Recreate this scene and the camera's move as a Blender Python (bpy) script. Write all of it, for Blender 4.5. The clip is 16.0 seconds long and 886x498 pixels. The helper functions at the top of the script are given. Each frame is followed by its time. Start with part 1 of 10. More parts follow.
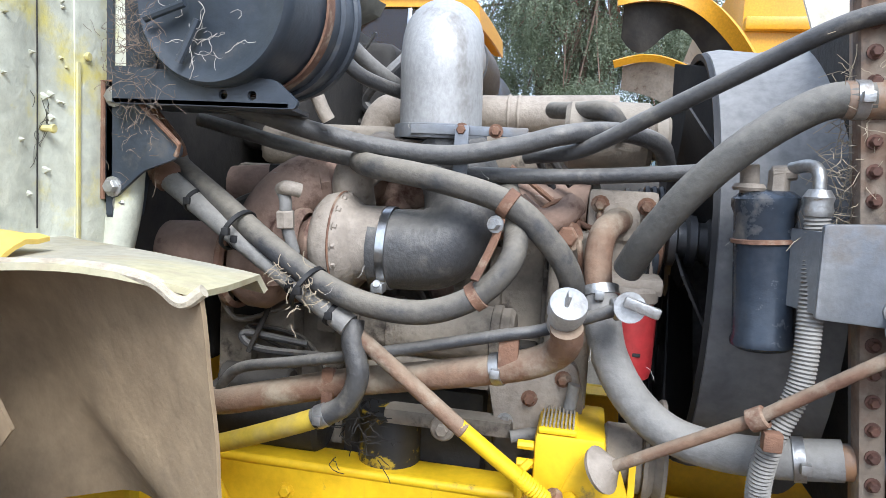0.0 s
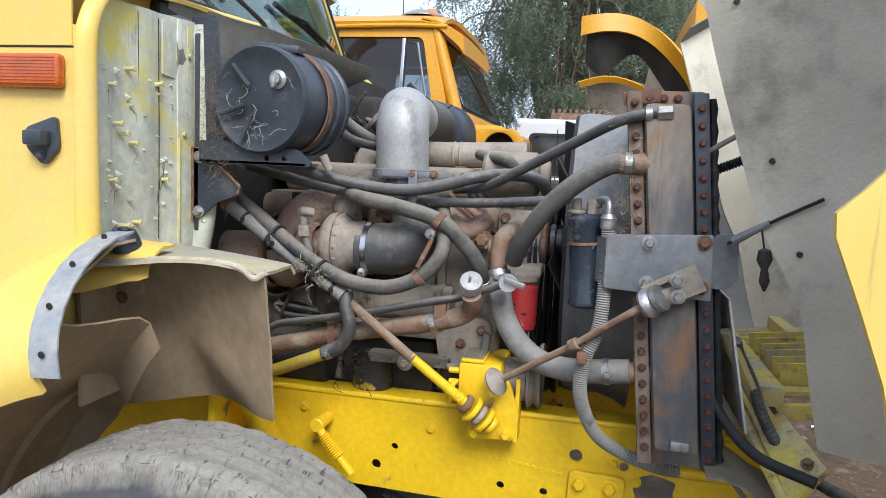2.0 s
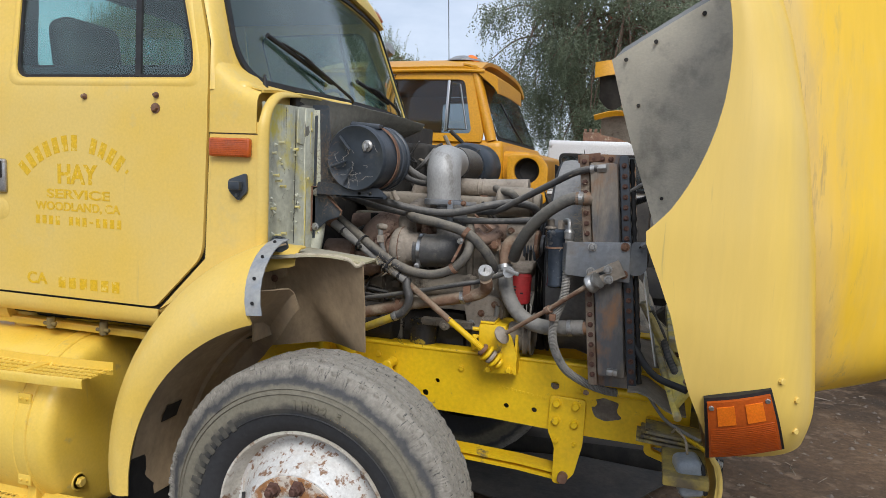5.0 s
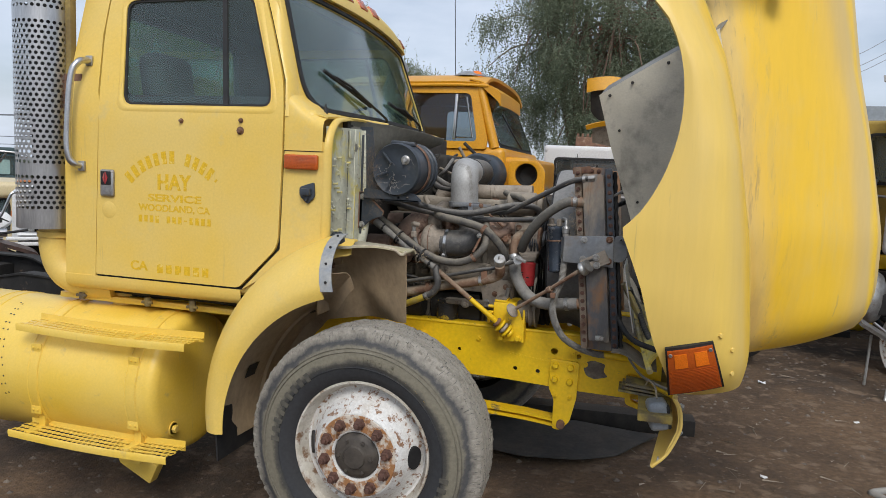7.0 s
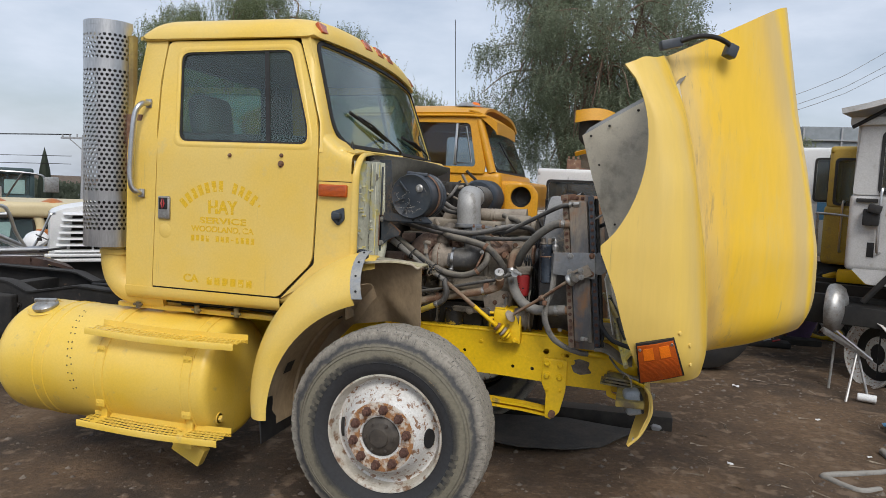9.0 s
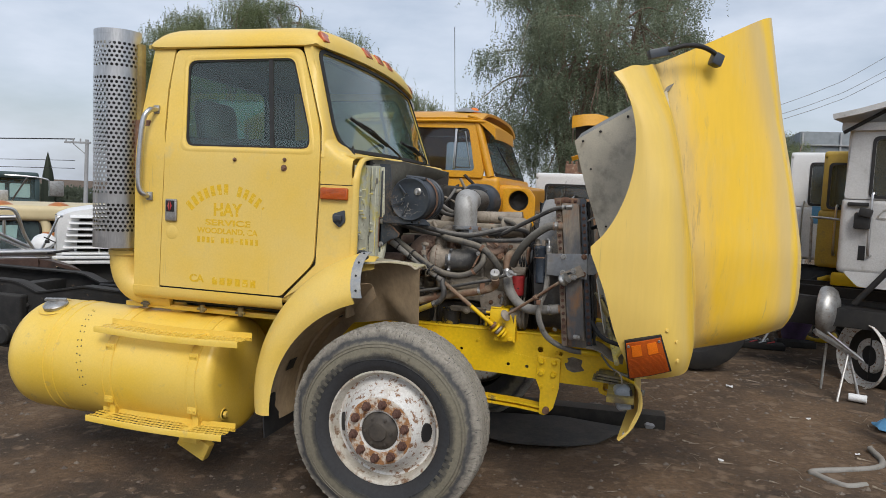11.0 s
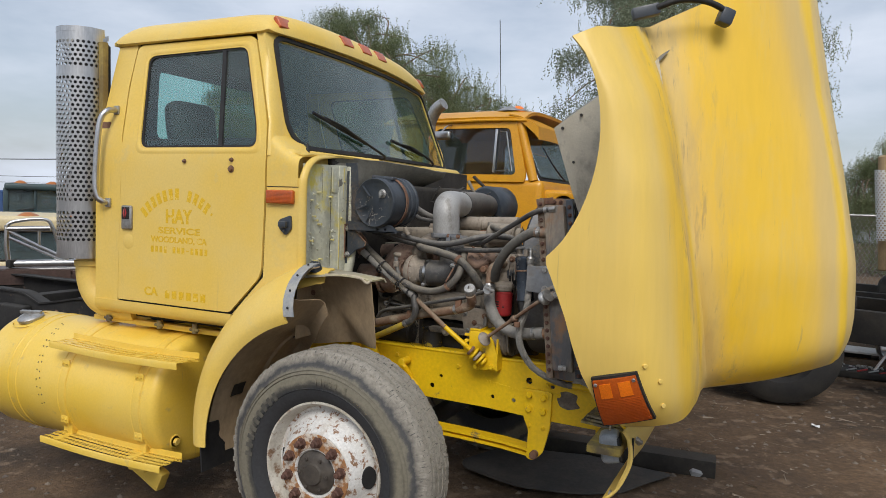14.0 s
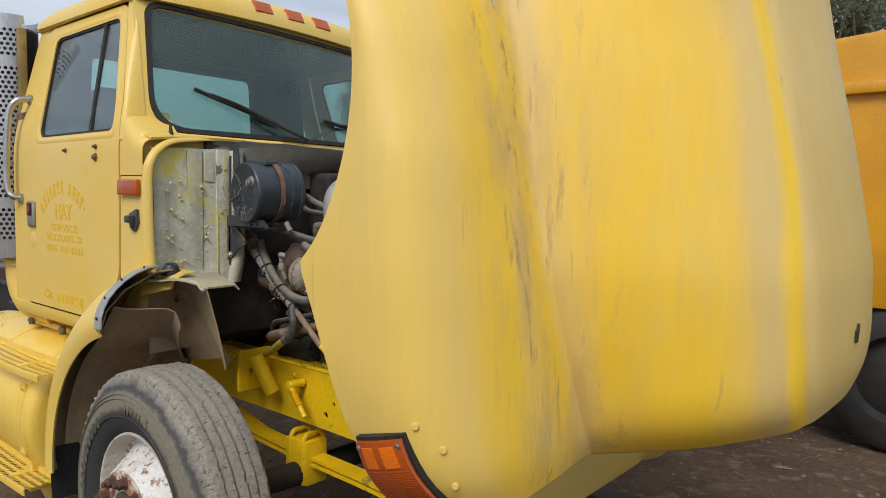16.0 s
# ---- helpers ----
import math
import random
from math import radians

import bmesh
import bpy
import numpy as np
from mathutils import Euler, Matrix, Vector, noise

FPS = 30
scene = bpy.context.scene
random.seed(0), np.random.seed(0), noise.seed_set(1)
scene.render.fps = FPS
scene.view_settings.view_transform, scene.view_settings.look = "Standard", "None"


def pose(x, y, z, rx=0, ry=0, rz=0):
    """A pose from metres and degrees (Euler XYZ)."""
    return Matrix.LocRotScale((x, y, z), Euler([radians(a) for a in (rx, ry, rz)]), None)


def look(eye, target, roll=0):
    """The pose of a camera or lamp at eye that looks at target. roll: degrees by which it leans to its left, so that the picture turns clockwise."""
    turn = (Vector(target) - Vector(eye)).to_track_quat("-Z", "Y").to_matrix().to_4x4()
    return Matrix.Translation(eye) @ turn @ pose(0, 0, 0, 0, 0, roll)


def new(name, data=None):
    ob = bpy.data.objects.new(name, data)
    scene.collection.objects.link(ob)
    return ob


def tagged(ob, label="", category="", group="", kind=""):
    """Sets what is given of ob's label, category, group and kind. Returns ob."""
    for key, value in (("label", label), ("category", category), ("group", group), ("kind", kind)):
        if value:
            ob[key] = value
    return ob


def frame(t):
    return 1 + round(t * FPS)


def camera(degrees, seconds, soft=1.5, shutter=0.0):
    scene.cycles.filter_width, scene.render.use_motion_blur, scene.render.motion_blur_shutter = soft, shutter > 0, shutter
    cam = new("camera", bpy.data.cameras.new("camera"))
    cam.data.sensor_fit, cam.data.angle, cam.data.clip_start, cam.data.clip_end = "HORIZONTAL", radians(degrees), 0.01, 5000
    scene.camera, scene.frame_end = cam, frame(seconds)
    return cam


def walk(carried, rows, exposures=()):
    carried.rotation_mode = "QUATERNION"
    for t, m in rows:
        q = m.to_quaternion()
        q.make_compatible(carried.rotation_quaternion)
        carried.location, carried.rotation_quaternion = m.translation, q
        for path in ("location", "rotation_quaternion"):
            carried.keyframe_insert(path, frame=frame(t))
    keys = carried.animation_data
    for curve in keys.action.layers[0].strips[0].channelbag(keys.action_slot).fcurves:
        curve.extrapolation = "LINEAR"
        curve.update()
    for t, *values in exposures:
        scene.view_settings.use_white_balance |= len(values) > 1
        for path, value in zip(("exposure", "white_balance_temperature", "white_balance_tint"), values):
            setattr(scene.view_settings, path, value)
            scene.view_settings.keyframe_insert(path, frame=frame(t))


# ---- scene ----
cam = camera(64.6, 16.0, soft=0.6)
PATH = [
    (0, (0.006, 0.027, 1.463), (-0.4, 1.975, 1.257), 3.1),
    (0.5, (0.058, -0.112, 1.501), (-0.365, 1.829, 1.267), 2.7),
    (1, (0.14, -0.276, 1.518), (-0.287, 1.664, 1.28), 2.6),
    (1.5, (0.214, -0.429, 1.546), (-0.217, 1.51, 1.311), 2.6),
    (2, (0.271, -0.601, 1.555), (-0.163, 1.338, 1.328), 2.6),
    (2.5, (0.341, -0.753, 1.578), (-0.102, 1.184, 1.349), 2.5),
    (3, (0.401, -0.887, 1.601), (-0.051, 1.048, 1.378), 2.5),
    (3.5, (0.487, -1.06, 1.613), (0.007, 0.869, 1.396), 2.5),
    (4, (0.538, -1.214, 1.627), (0.013, 0.705, 1.414), 2.5),
    (4.5, (0.557, -1.362, 1.629), (0.001, 0.548, 1.42), 2.4),
    (4.7, (0.563, -1.434, 1.638), (-0.005, 0.472, 1.426), 2.5),
    (6.8, (0.629, -2.203, 1.675), (0.082, -0.29, 1.464), 2.4),
    (7, (0.632, -2.249, 1.691), (0.085, -0.337, 1.475), 2.5),
    (7.5, (0.607, -2.408, 1.693), (0.067, -0.494, 1.481), 2.5),
    (8, (0.602, -2.594, 1.722), (0.069, -0.677, 1.516), 2.6),
    (8.5, (0.639, -2.723, 1.735), (0.11, -0.803, 1.552), 2.5),
    (9, (0.716, -2.836, 1.739), (0.183, -0.916, 1.572), 2.5),
    (11.5, (0.789, -2.961, 1.73), (0.249, -1.041, 1.576), 2.5),
    (12, (0.837, -2.868, 1.729), (0.295, -0.95, 1.574), 2.4),
    (12.5, (0.978, -2.731, 1.734), (0.411, -0.819, 1.586), 2.4),
    (13, (1.126, -2.585, 1.729), (0.422, -0.718, 1.588), 2.1),
    (13.5, (1.237, -2.363, 1.712), (0.453, -0.528, 1.574), 2.0),
    (14, (1.323, -2.126, 1.709), (0.464, -0.325, 1.577), 1.9),
    (14.5, (1.515, -1.851, 1.709), (0.549, -0.105, 1.575), 1.5),
    (15, (1.671, -1.562, 1.684), (0.611, 0.128, 1.546), 1.4),
    (15.5, (1.802, -1.195, 1.691), (0.646, 0.431, 1.541), 1.2),
    (16, (2.01, -0.789, 1.693), (0.726, 0.737, 1.545), 1.0),
]
walk(cam, [(t, look(eye, target, roll)) for t, eye, target, roll in PATH],
     exposures=[(0.0, 1.20, 5800, 10), (1.0, 0.98, 5900, 10), (2.0, 0.68, 6000, 10), (3.5, 0.30, 6200, 10), (7.0, -0.04, 6450, 10), (9.0, -0.08, 6550, 10), (12.5, -0.09, 6600, 10), (14.5, -0.10, 6650, 10), (16.0, -0.10, 6700, 10)])

# ---- world, sun, exposure ----
world = bpy.data.worlds.new("sky_world")
scene.world = world
world.use_nodes = True
wn, wl = world.node_tree.nodes, world.node_tree.links
wn.clear()
sky = wn.new("ShaderNodeTexSky")
sky.sky_type = "NISHITA"
sky.sun_disc = False
sky.sun_elevation = radians(45.5)
sky.sun_rotation = radians(156)
sky.air_density, sky.dust_density, sky.ozone_density = 1.0, 2.5, 1.0
coord = wn.new("ShaderNodeTexCoord")
stretch = wn.new("ShaderNodeMapping")
stretch.inputs["Scale"].default_value = (1.2, 1.2, 3.5)
cloud = wn.new("ShaderNodeTexNoise")
cloud.inputs["Scale"].default_value = 2.2
cloud.inputs["Detail"].default_value = 6
cloud.inputs["Roughness"].default_value = 0.55
ramp = wn.new("ShaderNodeValToRGB")
ramp.color_ramp.elements[0].position, ramp.color_ramp.elements[0].color = 0.36, (0.40, 0.40, 0.40, 1)
ramp.color_ramp.elements[1].position, ramp.color_ramp.elements[1].color = 0.66, (0.97, 0.97, 0.97, 1)
veil = wn.new("ShaderNodeMix")
veil.data_type = "RGBA"
veil.inputs["B"].default_value = (7.05, 7.8, 9.1, 1)
back = wn.new("ShaderNodeBackground")
back.inputs["Strength"].default_value = 0.112
out = wn.new("ShaderNodeOutputWorld")
wl.new(coord.outputs["Generated"], stretch.inputs["Vector"])
wl.new(stretch.outputs["Vector"], cloud.inputs["Vector"])
wl.new(cloud.outputs["Fac"], ramp.inputs["Fac"])
wl.new(ramp.outputs["Color"], veil.inputs["Factor"])
wl.new(sky.outputs["Color"], veil.inputs["A"])
wl.new(veil.outputs["Result"], back.inputs["Color"])
wl.new(back.outputs["Background"], out.inputs["Surface"])

sun_data = bpy.data.lights.new("sun", "SUN")
sun_data.energy, sun_data.angle, sun_data.color = 2.3, radians(26), (1.0, 0.97, 0.93)
sun = new("sun", sun_data)
sun.matrix_world = look((4.0, -9.0, 10.0), (0, 0, 0))


# ---- materials ----
def rgb(c):
    return (c[0], c[1], c[2], 1.0)


def surface(name, base, second=None, scale=6.0, mix=(0.4, 0.65), rough=0.6, metal=0.0, bump=0.15, grain=60.0,
            wear=None, wear_scale=14.0, wear_at=(0.62, 0.7), stretch=(1, 1, 1), vary=0.0, coat=0.0, rough2=None, detail=5.0, speckle=0.22, streak=None, streak_at=(0.66, 0.72), bleach=None, settled=None):
    """A procedural surface: two tones in large patches, fine grain, and worn or dusty spots of a third tone."""
    m = bpy.data.materials.new(name)
    m.use_nodes = True
    n, l = m.node_tree.nodes, m.node_tree.links
    b = n["Principled BSDF"]
    b.inputs["Roughness"].default_value = rough
    b.inputs["Metallic"].default_value = metal
    b.inputs["Coat Weight"].default_value = coat
    tc = n.new("ShaderNodeTexCoord")
    mp = n.new("ShaderNodeMapping")
    mp.inputs["Scale"].default_value = stretch
    l.new(tc.outputs["Object"], mp.inputs["Vector"])

    def noise_mask(s, lo, hi, detail=5.0, rough_=0.6):
        t = n.new("ShaderNodeTexNoise")
        t.inputs["Scale"].default_value = s
        t.inputs["Detail"].default_value = detail
        t.inputs["Roughness"].default_value = rough_
        l.new(mp.outputs["Vector"], t.inputs["Vector"])
        r = n.new("ShaderNodeMapRange")
        r.inputs["From Min"].default_value, r.inputs["From Max"].default_value = lo, hi
        l.new(t.outputs["Fac"], r.inputs["Value"])
        return r.outputs["Result"]

    def blend(fac, a, c):
        x = n.new("ShaderNodeMix")
        x.data_type = "RGBA"
        l.new(fac, x.inputs["Factor"])
        for sock, v in (("A", a), ("B", c)):
            if isinstance(v, tuple):
                x.inputs[sock].default_value = v
            else:
                l.new(v, x.inputs[sock])
        return x.outputs["Result"]

    second = second or tuple(v * 0.8 for v in base)
    col = blend(noise_mask(scale, *mix, detail), rgb(base), rgb(second))
    fine = noise_mask(grain, 0.3, 0.7, 3.0)
    shade = n.new("ShaderNodeMix")
    shade.data_type, shade.blend_type = "RGBA", "MULTIPLY"
    shade.inputs["Factor"].default_value = speckle
    l.new(col, shade.inputs["A"])
    l.new(fine, shade.inputs["B"])
    col = shade.outputs["Result"]
    if bleach:
        colour, edge, width = bleach
        split = n.new("ShaderNodeSeparateXYZ")
        l.new(tc.outputs["Object"], split.inputs["Vector"])
        wob = n.new("ShaderNodeMath")
        wob.operation = "MULTIPLY_ADD"
        wob.inputs[1].default_value = 0.12
        l.new(noise_mask(3.0, 0.3, 0.7, 3.0), wob.inputs[0])
        l.new(split.outputs["Y"], wob.inputs[2])
        band = n.new("ShaderNodeMapRange")
        band.inputs["From Min"].default_value, band.inputs["From Max"].default_value = edge, edge + width
        band.inputs["To Max"].default_value = 0.75
        l.new(wob.outputs["Value"], band.inputs["Value"])
        col = blend(band.outputs["Result"], col, rgb(colour))
    if streak:
        long = n.new("ShaderNodeMapping")
        long.inputs["Scale"].default_value = (1, 1, 0.055)
        l.new(tc.outputs["Object"], long.inputs["Vector"])
        t = n.new("ShaderNodeTexNoise")
        t.inputs["Scale"].default_value = 34.0
        t.inputs["Detail"].default_value = 6.0
        t.inputs["Roughness"].default_value = 0.7
        l.new(long.outputs["Vector"], t.inputs["Vector"])
        r = n.new("ShaderNodeMapRange")
        r.inputs["From Min"].default_value, r.inputs["From Max"].default_value = streak_at
        r.inputs["To Max"].default_value = 0.7
        l.new(t.outputs["Fac"], r.inputs["Value"])
        gate = n.new("ShaderNodeMath")
        gate.operation = "MULTIPLY"
        l.new(r.outputs["Result"], gate.inputs[0])
        l.new(noise_mask(2.2, 0.45, 0.62, 3.0), gate.inputs[1])
        col = blend(gate.outputs["Value"], col, rgb(streak))
    if wear:
        mask = noise_mask(wear_scale, *wear_at, 8.0, 0.65)
        col = blend(mask, col, rgb(wear))
        if metal > 0:
            inv = n.new("ShaderNodeMapRange")
            inv.inputs["To Min"].default_value, inv.inputs["To Max"].default_value = metal, 0.0
            l.new(mask, inv.inputs["Value"])
            l.new(inv.outputs["Result"], b.inputs["Metallic"])
        if rough2 is not None:
            rr = n.new("ShaderNodeMapRange")
            rr.inputs["To Min"].default_value, rr.inputs["To Max"].default_value = rough, rough2
            l.new(mask, rr.inputs["Value"])
            l.new(rr.outputs["Result"], b.inputs["Roughness"])
    if settled:                                           # tops painted paler by their normal: dust, and light from above
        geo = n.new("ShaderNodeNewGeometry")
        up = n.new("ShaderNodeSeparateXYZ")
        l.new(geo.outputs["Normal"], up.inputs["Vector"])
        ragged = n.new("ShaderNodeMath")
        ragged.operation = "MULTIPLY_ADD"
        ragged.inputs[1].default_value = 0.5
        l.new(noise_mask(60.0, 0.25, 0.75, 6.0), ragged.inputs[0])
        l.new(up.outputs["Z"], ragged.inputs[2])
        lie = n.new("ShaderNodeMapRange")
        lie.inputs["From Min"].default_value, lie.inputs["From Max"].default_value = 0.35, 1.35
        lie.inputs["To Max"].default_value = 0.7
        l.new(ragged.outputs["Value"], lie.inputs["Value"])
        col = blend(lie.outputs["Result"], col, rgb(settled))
    if vary:
        oi = n.new("ShaderNodeObjectInfo")
        hs = n.new("ShaderNodeHueSaturation")
        vr = n.new("ShaderNodeMapRange")
        vr.inputs["To Min"].default_value, vr.inputs["To Max"].default_value = 1 - vary, 1 + vary
        l.new(oi.outputs["Random"], vr.inputs["Value"])
        l.new(vr.outputs["Result"], hs.inputs["Value"])
        l.new(col, hs.inputs["Color"])
        col = hs.outputs["Color"]
    l.new(col, b.inputs["Base Color"])
    if bump:
        bp = n.new("ShaderNodeBump")
        bp.inputs["Strength"].default_value = bump
        bp.inputs["Distance"].default_value = 0.004
        l.new(noise_mask(grain, 0.2, 0.8, 6.0), bp.inputs["Height"])
        l.new(bp.outputs["Normal"], b.inputs["Normal"])
    return m


def glass(name, tint, rough=0.02, haze=0.0, haze_colour=(0.3, 0.3, 0.28)):
    """Thin pane: tinted see-through, a mirror gloss by Fresnel, and a film for dust or painted-in sky light."""
    m = bpy.data.materials.new(name)
    m.use_nodes = True
    n, l = m.node_tree.nodes, m.node_tree.links
    n.clear()
    clear = n.new("ShaderNodeBsdfTransparent")
    clear.inputs["Color"].default_value = rgb(tint)
    dust = n.new("ShaderNodeBsdfDiffuse")
    dust.inputs["Color"].default_value = rgb(haze_colour)
    film = n.new("ShaderNodeTexNoise")
    film.inputs["Scale"].default_value = 3.0
    film.inputs["Detail"].default_value = 4.0
    amount = n.new("ShaderNodeMapRange")
    amount.inputs["From Min"].default_value, amount.inputs["From Max"].default_value = 0.3, 0.7
    amount.inputs["To Min"].default_value, amount.inputs["To Max"].default_value = haze * 0.7, haze * 1.2
    l.new(film.outputs["Fac"], amount.inputs["Value"])
    body = n.new("ShaderNodeMixShader")
    l.new(amount.outputs["Result"], body.inputs["Fac"])
    l.new(clear.outputs["BSDF"], body.inputs[1])
    l.new(dust.outputs["BSDF"], body.inputs[2])
    gloss = n.new("ShaderNodeBsdfGlossy")
    gloss.inputs["Roughness"].default_value = rough
    face = n.new("ShaderNodeLayerWeight")
    face.inputs["Blend"].default_value = 0.5
    curve = n.new("ShaderNodeMath")
    curve.operation = "POWER"
    curve.inputs[1].default_value = 3.0
    l.new(face.outputs["Facing"], curve.inputs[0])
    fres = n.new("ShaderNodeMapRange")
    fres.inputs["To Min"].default_value, fres.inputs["To Max"].default_value = 0.05, 0.80
    l.new(curve.outputs["Value"], fres.inputs["Value"])
    top = n.new("ShaderNodeMixShader")
    l.new(fres.outputs["Result"], top.inputs["Fac"])
    l.new(body.outputs["Shader"], top.inputs[1])
    l.new(gloss.outputs["BSDF"], top.inputs[2])
    o = n.new("ShaderNodeOutputMaterial")
    l.new(top.outputs["Shader"], o.inputs["Surface"])
    return m


def hood_paint(name):
    """Sun-bleached hood: pale on the fenders, stronger yellow on the flank, bleached tan over the nose, with long worn streaks."""
    m = bpy.data.materials.new(name)
    m.use_nodes = True
    n, l = m.node_tree.nodes, m.node_tree.links
    b = n["Principled BSDF"]
    tc = n.new("ShaderNodeTexCoord")

    def noisy(scale, stretch, lo, hi, detail=5.0, rough=0.6, top=1.0):
        mp = n.new("ShaderNodeMapping")
        mp.inputs["Scale"].default_value = stretch
        mp.inputs["Rotation"].default_value = (0.0, radians(-11), 0.0)
        l.new(tc.outputs["Object"], mp.inputs["Vector"])
        t = n.new("ShaderNodeTexNoise")
        t.inputs["Scale"].default_value, t.inputs["Detail"].default_value, t.inputs["Roughness"].default_value = scale, detail, rough
        l.new(mp.outputs["Vector"], t.inputs["Vector"])
        r = n.new("ShaderNodeMapRange")
        r.inputs["From Min"].default_value, r.inputs["From Max"].default_value, r.inputs["To Max"].default_value = lo, hi, top
        l.new(t.outputs["Fac"], r.inputs["Value"])
        return r.outputs["Result"]

    def blend(fac, a, c):
        x = n.new("ShaderNodeMix")
        x.data_type = "RGBA"
        l.new(fac, x.inputs["Factor"])
        l.new(a, x.inputs["A"])
        if isinstance(c, tuple):
            x.inputs["B"].default_value = rgb(c)
        else:
            l.new(c, x.inputs["B"])
        return x.outputs["Result"]

    def times(a, c):
        x = n.new("ShaderNodeMath")
        x.operation = "MULTIPLY"
        l.new(a, x.inputs[0])
        l.new(c, x.inputs[1])
        return x.outputs["Value"]
    wide = n.new("ShaderNodeAttribute")                    # distance from the middle line, along the panel
    wide.attribute_name = "across"
    wob = n.new("ShaderNodeMath")
    wob.operation = "MULTIPLY_ADD"
    wob.inputs[1].default_value = 0.06
    l.new(noisy(5.0, (1, 1, 0.14), 0.2, 0.8, 5.0, 0.55), wob.inputs[0])
    l.new(wide.outputs["Fac"], wob.inputs[2])
    ramp = n.new("ShaderNodeValToRGB")
    TAN, DEEP = (0.70, 0.505, 0.165), (0.82, 0.520, 0.032)
    stops = ((0.34, TAN), (0.418, (0.67, 0.49, 0.18)), (0.436, (0.84, 0.555, 0.045)), (0.462, (0.84, 0.555, 0.045)), (0.482, (0.64, 0.47, 0.18)), (0.510, (0.67, 0.475, 0.15)), (0.535, (0.78, 0.51, 0.075)),
             (0.575, (0.81, 0.52, 0.045)), (0.605, DEEP), (0.700, DEEP), (0.730, (0.78, 0.51, 0.08)), (0.755, (0.70, 0.495, 0.15)), (0.790, (0.81, 0.54, 0.05)), (0.86, (0.76, 0.53, 0.12)),
             (0.90, (0.83, 0.55, 0.040)), (1.00, (0.81, 0.535, 0.070)), (1.07, (0.76, 0.54, 0.145)), (1.15, (0.80, 0.56, 0.120)), (1.22, (0.79, 0.56, 0.150)))
    cr = ramp.color_ramp
    cr.elements[0].position, cr.elements[0].color = stops[0][0] / 1.4, rgb(stops[0][1])
    cr.elements[1].position, cr.elements[1].color = stops[-1][0] / 1.4, rgb(stops[-1][1])
    for at, colour in stops[1:-1]:
        cr.elements.new(at / 1.4).color = rgb(colour)
    shrink = n.new("ShaderNodeMath")
    shrink.operation = "MULTIPLY"
    shrink.inputs[1].default_value = 1 / 1.4
    l.new(wob.outputs["Value"], shrink.inputs[0])
    l.new(shrink.outputs["Value"], ramp.inputs["Fac"])
    col = ramp.outputs["Color"]
    col = blend(noisy(2.0, (1.6, 1.6, 0.6), 0.52, 0.68, 8.0, 0.66, 0.30), col, (0.72, 0.55, 0.20))          # chalky clouds
    zone = noisy(2.0, (1, 1, 0.5), 0.34, 0.56, 2.0)
    col = blend(times(noisy(15.0, (1, 1, 0.06), 0.55, 0.70, 8.0, 0.68, 0.55), zone), col, (0.68, 0.50, 0.16))  # long tan streaks
    col = blend(times(noisy(40.0, (1, 1, 0.05), 0.64, 0.71, 6.0, 0.65, 0.5), zone), col, (0.40, 0.29, 0.13))    # thin dark scores
    col = blend(noisy(60.0, (1, 1, 0.16), 0.76, 0.80, 3.0, 0.6, 0.7), col, (0.22, 0.15, 0.08))                    # chips
    crease = n.new("ShaderNodeMapRange")                   # bruised band along the fender crease
    crease.interpolation_type = "SMOOTHSTEP"
    crease.inputs["From Min"].default_value, crease.inputs["From Max"].default_value = 0.20, 0.02
    gap = n.new("ShaderNodeMath")
    gap.operation = "SUBTRACT"
    gap.inputs[1].default_value = 0.80
    l.new(wide.outputs["Fac"], gap.inputs[0])
    near = n.new("ShaderNodeMath")
    near.operation = "ABSOLUTE"
    l.new(gap.outputs["Value"], near.inputs[0])
    l.new(near.outputs["Value"], crease.inputs["Value"])
    col = blend(times(noisy(8.0, (1, 1, 0.20), 0.47, 0.60, 9.0, 0.72, 0.85), crease.outputs["Result"]), col, (0.58, 0.41, 0.15))
    col = blend(times(noisy(30.0, (1, 1, 0.08), 0.57, 0.66, 6.0, 0.7, 0.85), crease.outputs["Result"]), col, (0.33, 0.235, 0.115))
    brushed = n.new("ShaderNodeMix")                      # fine upright weathering lines
    brushed.data_type, brushed.blend_type = "RGBA", "MULTIPLY"
    brushed.inputs["Factor"].default_value = 0.05
    l.new(col, brushed.inputs["A"])
    l.new(noisy(38.0, (1, 1, 0.06), 0.35, 0.70, 6.0, 0.7), brushed.inputs["B"])
    col = brushed.outputs["Result"]
    l.new(col, b.inputs["Base Color"])
    rr = n.new("ShaderNodeMapRange")
    rr.inputs["To Min"].default_value, rr.inputs["To Max"].default_value = 0.40, 0.62
    l.new(noisy(3.0, (1, 1, 0.3), 0.35, 0.65), rr.inputs["Value"])
    l.new(rr.outputs["Result"], b.inputs["Roughness"])
    bp = n.new("ShaderNodeBump")
    bp.inputs["Strength"].default_value, bp.inputs["Distance"].default_value = 0.14, 0.010
    l.new(noisy(5.0, (1, 1, 0.35), 0.2, 0.8, 7.0), bp.inputs["Height"])
    l.new(bp.outputs["Normal"], b.inputs["Normal"])
    return m


